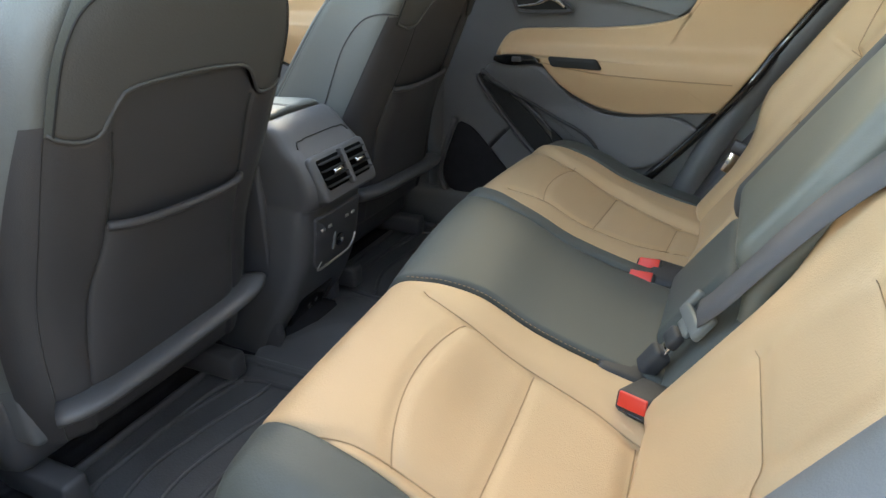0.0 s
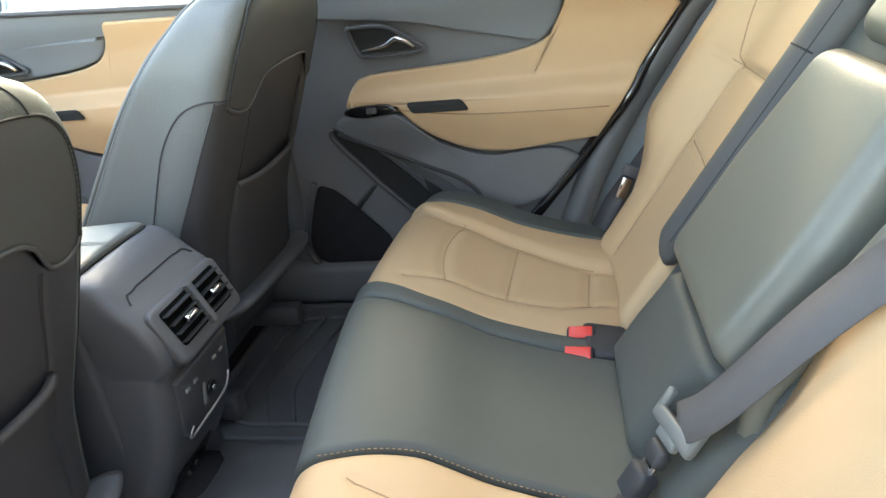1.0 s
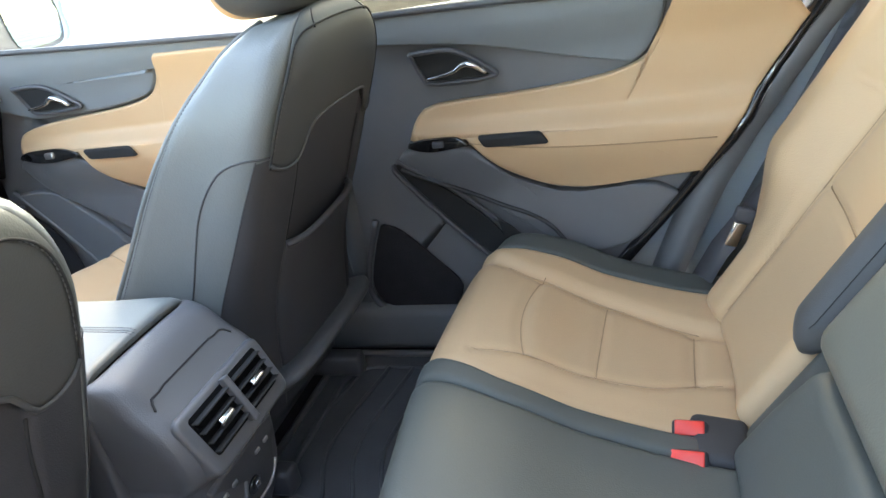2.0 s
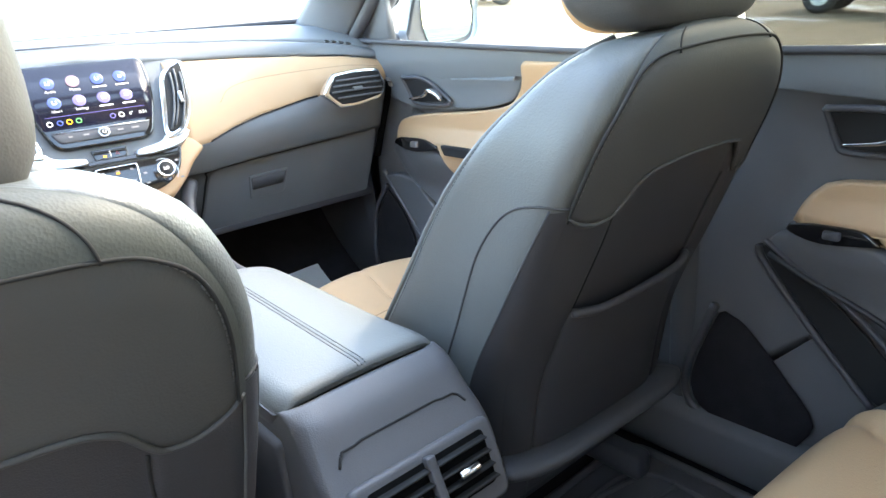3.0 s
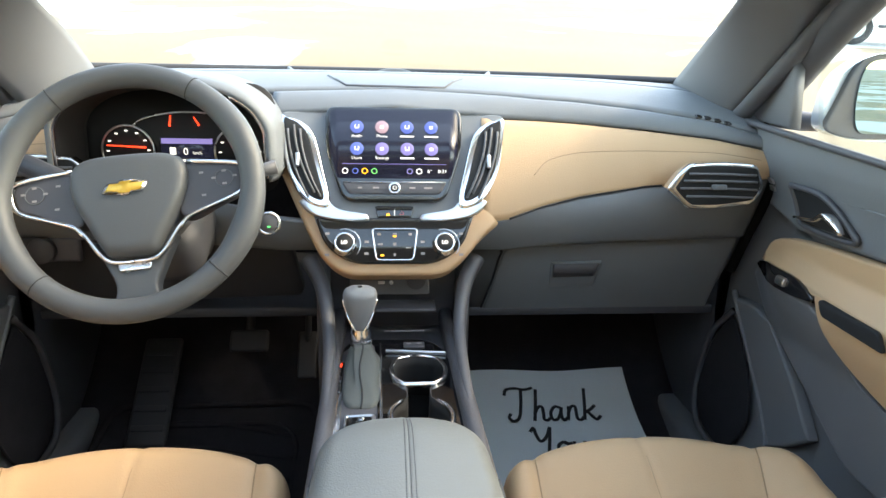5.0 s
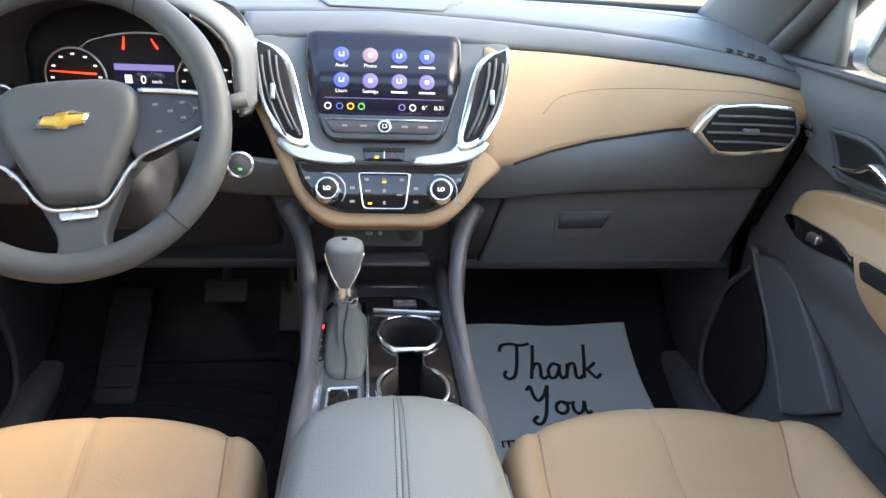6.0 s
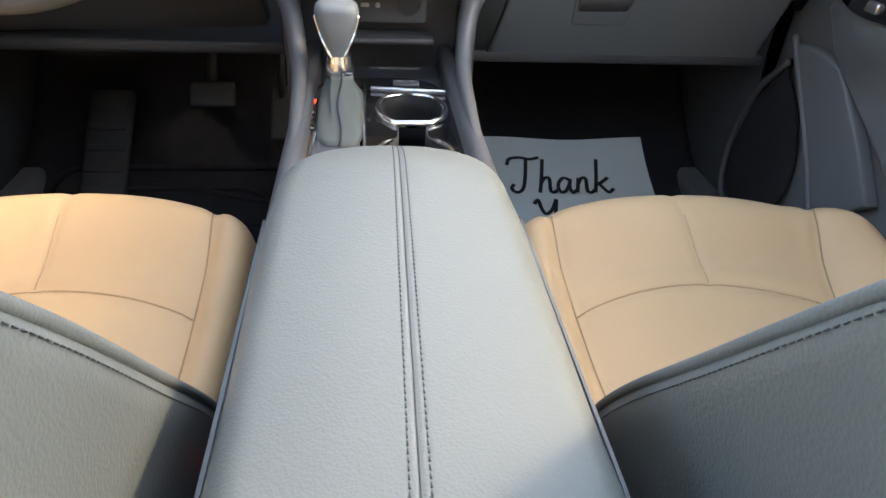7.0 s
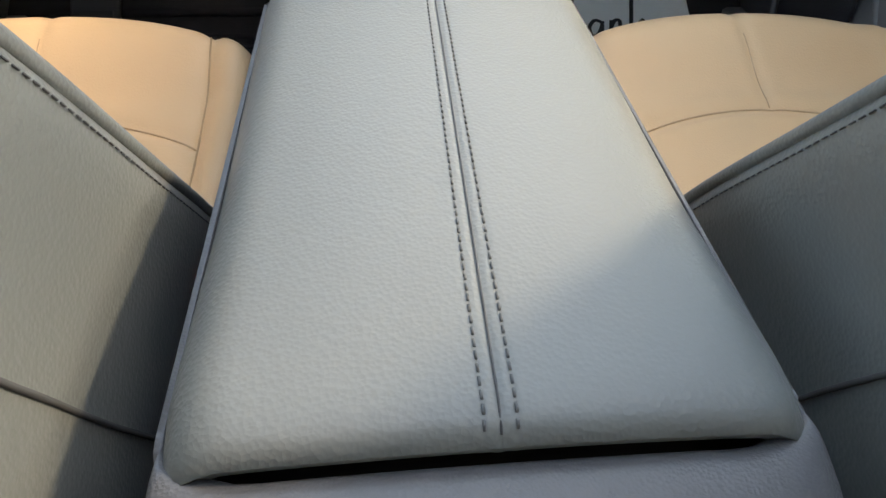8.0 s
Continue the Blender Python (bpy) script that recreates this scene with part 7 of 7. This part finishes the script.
for at, size, lean in (((0.172, -0.672, 0.178), (0.090, 0.075, 0.050), 10), ((-0.166, -0.650, 0.190), (0.050, 0.075, 0.030), 12)):
    boot = part("buckle_boot", rbox(at, size, 0.012, 3, Matrix.Rotation(radians(lean), 4, "X")), KNEE)
    tagged(boot, "black plastic boot round a rear belt buckle", "belt boot")

belt = thing("middle_seat_belt", "grey middle seat belt latched into its anchor buckle", "seat belt", at=(-0.13, -0.72, 0.25))
anchor, latch = Vector((-0.142, -0.688, 0.209)), Vector((-0.129, -0.730, 0.276))
way = (latch - anchor).normalized()
m = frame_of(anchor, way, BACK_OUT + Vector((-0.25, 0, 0.2)))
part("anchor_buckle", rbox(anchor - way * 0.004, (0.036, 0.052, 0.026), 0.007, 3, m), KNEE, belt, "black anchor buckle")
part("tongue", rbox(anchor + way * 0.034, (0.026, 0.034, 0.004), 0.0015, 2, m), CHROME, belt, "chrome tongue")
part("tongue_hood", rbox(anchor + way * 0.046 + m @ Vector((0.004, 0, 0.004)), (0.034, 0.026, 0.016), 0.006, 3, m), KNEE, belt, "black tongue hood")
part("tongue_window", rbox(anchor + way * 0.034 + m @ Vector((0, 0, 0.002)), (0.014, 0.016, 0.002), 0.0005, 1, m), GLOSS, belt)
part("latch_plate", joined(rbox(latch, (0.084, 0.020, 0.013), 0.005, 3, m), rbox(latch + m @ Vector((-0.037, 0.014, 0)), (0.011, 0.036, 0.012), 0.004, 3, m), rbox(latch + m @ Vector((0.037, 0.014, 0)), (0.011, 0.036, 0.012), 0.004, 3, m), rbox(latch - way * 0.013, (0.038, 0.016, 0.010), 0.003, 2, m)), BUCKLE_GREY, belt, "grey plastic latch plate")
run = curve_points([tuple(latch + way * 0.008), (-0.168, -0.764, 0.342), (-0.210, -0.842, 0.480), (-0.246, -0.940, 0.610), (-0.276, -1.03, 0.735)], 30)
part("webbing", ribbon(run, tuple(BACK_OUT + Vector((-0.25, 0, 0))), 0.050), WEBBING, belt, "grey woven webbing")
part("anchor_strap", ribbon([tuple(anchor - way * 0.028), (-0.150, -0.705, 0.172), (-0.155, -0.725, 0.150)], tuple(BACK_OUT), 0.032, 0.004), DARK, belt)
button = part("stud", turned((-0.186, -0.741, 0.232), tuple(BACK_OUT), [(0, -0.014), (0.0075, -0.014), (0.0075, 0.001), (0.0055, 0.0025), (0, 0.0025)], 20), DARK, belt, "dark plastic stud")

side_belt = thing("outer_seat_belt", "dark outer seat belt with chrome tongue beside the door", "seat belt", at=(0.57, -0.74, 0.3))
part("webbing", ribbon([(0.600, -0.64, 0.10), (0.598, -0.72, 0.26), (0.596, -0.82, 0.40), (0.60, -0.95, 0.60)], (-0.6, 0.7, 0.4), 0.045), DARK, side_belt, "dark webbing")
part("tongue", rbox((0.572, -0.742, 0.300), (0.006, 0.022, 0.046), 0.002, 2, Matrix.Rotation(radians(20), 4, "X")), CHROME, side_belt, "chrome tongue")
part("latch_plate", rbox((0.574, -0.756, 0.336), (0.014, 0.034, 0.026), 0.004, 2, Matrix.Rotation(radians(20), 4, "X")), DARK, side_belt)

# ---- mats, paper, pedals ----
def floor_z(y):
    return float(np.interp(y, fl[:, 0], fl[:, 1]))


def tray_mat(x0, x1, y0, y1, words, mat=RUBBER):
    """A rubber mat with a raised rim and ribs, lying on the floor."""
    mat_thing = thing("floor_mat", words, "floor mat", "rubber floor mats", at=((x0 + x1) / 2, (y0 + y1) / 2, floor_z((y0 + y1) / 2)))
    def up(u, v, w):
        return Vector((u, v, floor_z(v) + 0.012 + 0.07 * math.exp(-((u / 0.10) ** 4)) * (v < 0.9) + w))
    o = rounded_poly([(x0, y0), (x1, y0), (x1, y1), (x0, y1)], 0.06, 8)
    base = part("mat", relief_patch(o, ((x0 + x1) / 2, (y0 + y1) / 2), up, 0.010, 0.004, 26), mat, mat_thing, "black rubber tray")
    part("rim", tube([up(u, v, 0.004) for u, v in o], 0.008, 8, closed=True), mat, base)
    for k in range(7):
        f = (k + 1) / 8
        y = y0 + (y1 - y0) * f
        pts = curve_points([(x0 + 0.05, y - 0.02), ((x0 + x1) / 2 - 0.05, y + 0.02), (x1 - 0.05, y - 0.02)], 16)
        part("rib", tube([up(u, v, 0.001) for u, v in pts], 0.005, 6), mat, base)
    inner = rounded_poly([(x0 + 0.045, y0 + 0.045), (x1 - 0.045, y0 + 0.045), (x1 - 0.045, y1 - 0.045), (x0 + 0.045, y1 - 0.045)], 0.08, 8)
    part("groove_ring", tube([up(u, v, 0.001) for u, v in inner], 0.006, 6, closed=True), mat, base)
    return mat_thing


tray_mat(0.14, 0.62, -0.36, 0.10, "black rubber tray mat with ribs on the rear floor")
tray_mat(-0.62, -0.14, -0.36, 0.10, "black rubber tray mat with ribs behind the driver's seat")
# Driver's mat takes the darker carpet black, painted for the footwell's shade.
tray_mat(-0.63, -0.16, 0.66, 1.12, "rubber tray mat painted darker for shade in the driver's footwell", CARPET)
tunnel_mat = part("tunnel_mat", relief_patch(rounded_poly([(-0.150, -0.36), (0.150, -0.36), (0.150, 0.05), (-0.150, 0.05)], 0.03), (0, -0.2), lambda u, v, w: Vector((u, v, floor_z(v) + 0.020 + 0.07 * math.exp(-((u / 0.10) ** 4)) + w)), 0.01, 0.003, 18), RUBBER)
tagged(tunnel_mat, "black rubber mat over the floor tunnel", "floor mat")

paper = thing("paper_mat", "grey paper floor mat printed with thanks in the footwell", "paper mat", at=(0.39, 0.95, 0.05))


def paper_up(u, v, w):
    return Vector((u, v, floor_z(v) + 0.010 + 0.004 * math.sin(u * 19) * math.sin(v * 9) + w))


sheet_o = [(x, 0.70) for x in span(0.190, 0.600, 12)] + [(0.610 - 0.028 * step(y, 0.80, 1.12), y) for y in span(0.72, 1.17, 14)] + [(x, 1.188) for x in span(0.582, 0.190, 12)] + [(0.188, y) for y in span(1.17, 0.72, 14)]
part("sheet", relief_patch(sheet_o, (0.39, 0.95), paper_up, 0.002, 0.0005, 26), PAPER, paper, "grey paper sheet")


def written(cx, cy):
    """Lays words on the sloping sheet; the slope stretches them along the sheet."""
    return lambda a, b, w: paper_up(cx + a, cy + b * 0.86, w)


LETTERS = {
    "T": (1.62, (((0.0, 1.85), (0.15, 2.25), (0.7, 2.38), (1.3, 2.30), (1.85, 2.45)), ((1.1, 2.36), (0.95, 1.2), (0.72, 0.25), (0.35, 0.0), (0.10, 0.25), (0.25, 0.55)))),
    "h": (1.0, (((0.42, 2.35), (0.22, 1.1), (0.0, 0.0)), ((0.08, 0.5), (0.35, 1.0), (0.62, 1.02), (0.62, 0.55), (0.60, 0.12), (0.80, 0.02), (0.98, 0.2)))),
    "a": (1.05, (((0.72, 0.95), (0.40, 1.05), (0.08, 0.60), (0.12, 0.08), (0.42, 0.10), (0.68, 0.55), (0.80, 1.0)), ((0.80, 1.0), (0.70, 0.35), (0.82, 0.0), (1.05, 0.2)))),
    "n": (1.02, (((0.22, 1.05), (0.12, 0.5), (0.0, 0.0)), ((0.08, 0.45), (0.36, 1.0), (0.62, 1.02), (0.60, 0.5), (0.60, 0.10), (0.80, 0.0), (1.0, 0.2)))),
    "k": (1.1, (((0.42, 2.35), (0.22, 1.1), (0.0, 0.0)), ((0.85, 1.05), (0.5, 0.75), (0.15, 0.55)), ((0.30, 0.62), (0.52, 0.25), (0.75, 0.0), (1.05, 0.25)))),
    "Y": (1.45, (((0.0, 1.95), (0.25, 2.25), (0.35, 1.6), (0.55, 1.15), (0.95, 1.5), (1.30, 2.3)), ((1.30, 2.3), (1.05, 1.0), (0.75, -0.2), (0.35, -0.75), (0.05, -0.45), (0.35, -0.05)))),
    "o": (1.0, (((0.50, 1.02), (0.15, 0.80), (0.05, 0.30), (0.35, 0.0), (0.70, 0.30), (0.72, 0.85), (0.46, 1.03), (0.70, 0.82), (1.0, 0.9)),)),
    "u": (1.1, (((0.15, 1.02), (0.05, 0.40), (0.22, 0.0), (0.55, 0.20), (0.82, 1.02)), ((0.82, 1.02), (0.75, 0.35), (0.86, 0.0), (1.1, 0.2)))),
}


def script_word(word, cx, cy, em):
    """Joined-up letters as flat pen strokes printed on the sheet."""
    bms, x = [], -sum(LETTERS[c][0] for c in word) / 2
    put = written(cx, cy)
    for c in word:
        for stroke in LETTERS[c][1]:
            pts = [put((x + p[0]) * em, (p[1] - 0.9) * em, 0.0022) for p in curve_points(stroke, 18)]
            bms.append(ribbon(pts, (0, -0.3, 1), 0.0078, 0.0008))
        x += LETTERS[c][0]
    part("lettering", joined(*bms), INK, paper, "black printed script", smooth=False)


script_word("Thank", 0.385, 1.094, 0.0390)
script_word("You", 0.384, 1.003, 0.0370)
lettering("lettering", "IT'S", written(0.262, 0.905), 0.028, INK, paper, bold=0.0008, raised=0.003)
part("printed_bar", bar_mark(lambda u, v, w: paper_up(u, v, w + 0.0025), 0.262, 0.825, 0.06, 0.03), INK, paper, smooth=False)

pedals = thing("brake_pedal", "black brake pedal on its arm in the footwell", "pedal", at=(-0.325, 1.2, 0.26))
part("pad", rbox((-0.325, 1.175, 0.250), (0.088, 0.016, 0.052), 0.008, 3, Matrix.Rotation(radians(-35), 4, "X")), KNEE, pedals, "black rubber pad")
part("arm", tube([(-0.325, 1.19, 0.27), (-0.325, 1.26, 0.36), (-0.325, 1.30, 0.48)], 0.010, 8), KNEE, pedals)
gas = thing("accelerator_pedal", "black accelerator pedal hanging in the footwell", "pedal", at=(-0.195, 1.2, 0.2))
part("pad", rbox((-0.195, 1.190, 0.205), (0.046, 0.014, 0.115), 0.006, 3, Matrix.Rotation(radians(-40), 4, "X")), KNEE, gas, "black rubber pad")
part("arm", tube([(-0.195, 1.21, 0.23), (-0.195, 1.28, 0.38)], 0.008, 8), KNEE, gas)
rest = thing("foot_rest", "black plastic foot rest beside the pedals", "foot rest", at=(-0.52, 1.15, 0.15))
part("pad", rbox((-0.53, 1.130, 0.150), (0.085, 0.02, 0.26), 0.008, 3, Matrix.Rotation(radians(-50), 4, "X")), KNEE, rest)

for k in range(5):
    f = (k - 2) * 0.045
    part("rib", rbox(Vector((-0.53, 1.130, 0.150)) + Matrix.Rotation(radians(-50), 4, "X") @ Vector((0, -0.011, f)), (0.070, 0.006, 0.014), 0.002, 2, Matrix.Rotation(radians(-50), 4, "X")), KNEE, rest)

buck = thing("front_belt_buckle", "black front belt buckle beside the console", "seat belt buckle", at=(-0.13, 0.21, 0.36))
part("body", rbox((-0.131, 0.205, 0.292), (0.020, 0.036, 0.062), 0.005, 3, Matrix.Rotation(radians(-15), 4, "X")), DARK, buck)
part("button", rbox((-0.131, 0.213, 0.324), (0.014, 0.022, 0.008), 0.002, 2, Matrix.Rotation(radians(-15), 4, "X")), RED, buck, "red push button")
part("stalk", rbox((-0.131, 0.195, 0.235), (0.014, 0.03, 0.09), 0.004, 2, Matrix.Rotation(radians(-10), 4, "X")), DARK, buck)


# ---- door mirrors ----
def door_mirror(s):
    mir = thing("door_mirror", "silver door mirror with dark base and clear glass", "car mirror", "door mirrors", at=(s * 0.98, 0.98, 0.84))
    flip = (lambda bm: bm) if s > 0 else mirror_x
    o = smooth_outline([(0.80, 0.860), (0.83, 0.895), (0.89, 0.920), (0.98, 0.924), (1.10, 0.910), (1.135, 0.87), (1.125, 0.79), (1.07, 0.762), (0.93, 0.758), (0.83, 0.772), (0.79, 0.795)], 48)
    back = smooth_outline([(0.880, 0.914), (0.98, 0.922), (1.10, 0.907), (1.13, 0.87), (1.12, 0.79), (1.07, 0.764), (0.93, 0.761), (0.85, 0.770), (0.814, 0.786), (0.828, 0.82)], 48)
    g = smooth_outline([(0.892, 0.904), (0.98, 0.910), (1.09, 0.896), (1.115, 0.865), (1.105, 0.80), (1.06, 0.776), (0.94, 0.772), (0.892, 0.782), (0.876, 0.84)], 48)
    put = lambda u, v, w: Vector((u, 0.965 + (u - 1.0) * 0.25 - w, v))

    def shell(u, v, w):
        d = min(1.0, math.hypot((u - 1.0) / 0.14, (v - 0.845) / 0.09))
        return put(u, v, -0.11 * (1 - d**2.5) - 0.012 + w)

    part("housing", flip(relief_patch(o, (1.0, 0.845), shell, -0.03, 0.004, 12)), PAINT, mir, "silver painted housing")
    part("bezel", flip(relief_patch(back, (1.0, 0.845), lambda u, v, w: put(u, v, w), 0.012, 0.004, 6)), KNEE, mir, "black bezel")
    part("glass", flip(slab(g, lambda u, v, w: put(u, v, w + 0.003), 0.004)), MIRROR, mir, "mirror glass", smooth=False)
    part("arm", flip(tube([(0.74, 1.02, 0.80), (0.82, 1.00, 0.79), (0.93, 0.99, 0.785)], [0.030, 0.028, 0.022], 12, flat=0.7)), DARK, mir, "black mirror arm")


door_mirror(1)
door_mirror(-1)

# ---- parked vehicles on the lot ----
TYRE = material("tyre_rubber", (0.03, 0.03, 0.03), 0.85, blotch=0.2)
WHITE_PAINT = material("white_paint", (0.75, 0.76, 0.78), 0.3, blotch=0.03, coat=0.5)
DARK_PAINT = material("dark_paint", (0.05, 0.055, 0.07), 0.3, blotch=0.05, coat=0.5)
DARK_GLASS = material("dark_glass", (0.02, 0.025, 0.03), 0.06, blotch=0.02)


def parked(name, words, category, at, turn, paint, high, long, bed):
    """A vehicle: lower body, cabin, windows, four wheels. Side-on outline swept across its width."""
    v = thing(name, words, category, "parked vehicles")
    made = []

    def add(nm, bm, mat, parent=v, label=""):
        ob = part(nm, bm, mat, parent, label)
        made.append(ob)
        return ob

    wide, wr = 1.9, 0.40
    L = long / 2
    side = lambda u, q, w: Vector((u, -wide / 2 + 0.0 - w, q))
    low = rounded_poly([(-L, 0.45), (-L, 1.05, 0.15), (L * 0.55, 1.12, 0.1), (L * 0.96, 1.0, 0.2), (L, 0.45, 0.1)], 0.08)
    add("body", slab(low, lambda u, q, w: Vector((u, -wide / 2 - w, q)), wide, 0.05, 3), paint, label="painted body")
    cab = rounded_poly([(-L * (0.05 if bed else 0.92), 1.05), (-L * (0.02 if bed else 0.80), high, 0.15), (L * 0.20, high, 0.2), (L * 0.55, 1.08)], 0.06)
    add("cabin", slab(cab, lambda u, q, w: Vector((u, -wide / 2 + 0.10 - w, q)), wide - 0.2, 0.08, 3), paint)
    win = rounded_poly([(-L * (0.0 if bed else 0.80), 1.14), (-L * (0.0 if bed else 0.72), high - 0.10, 0.08), (L * 0.18, high - 0.10, 0.1), (L * 0.44, 1.14)], 0.05)
    for s in (1, -1):
        add("side_window", slab(win, lambda u, q, w, s=s: Vector((u, s * (wide / 2 - 0.095 + w), q)), 0.02), DARK_GLASS)
        for x in (-L * 0.62, L * 0.62):
            wh = add("wheel", turned((x, s * (wide / 2 - 0.16), wr), (0, s, 0), [(0, 0), (wr, 0.0), (wr, 0.15), (wr - 0.05, 0.18), (0.24, 0.18), (0.23, 0.14), (0, 0.14)], 36), TYRE, label="black tyre")
            add("rim", turned((x, s * (wide / 2 - 0.01), wr), (0, s, 0), [(0, 0.02), (0.06, 0.02), (0.07, -0.01), (0.16, 0.0), (0.21, 0.028), (0.235, 0.02), (0.235, -0.04)], 30), PAINT, wh, "silver wheel rim")
        add("sill_strip", rbox((0, s * (wide / 2 + 0.005), 0.48), (long * 0.45, 0.03, 0.08), 0.01), DARK, label="dark sill strip")
    z = ground_height(at[0], at[1])
    lean = Vector((ground_height(at[0] - 1, at[1]) - ground_height(at[0] + 1, at[1]), ground_height(at[0], at[1] - 1) - ground_height(at[0], at[1] + 1), 2.0))
    tilt = Vector((0, 0, 1)).rotation_difference(lean.normalized()).to_matrix().to_4x4()
    v.matrix_world = Matrix.Translation((at[0], at[1], z)) @ tilt @ Matrix.Rotation(radians(turn), 4, "Z")
    return v


parked("pickup_truck", "white pickup truck parked on the lot", "pickup truck", (14.11, 16.41), -25, WHITE_PAINT, 1.85, 5.8, True)
parked("parked_car", "dark car parked on the sandy lot", "car", (19.5, 5.4), 96, DARK_PAINT, 1.50, 4.7, False)
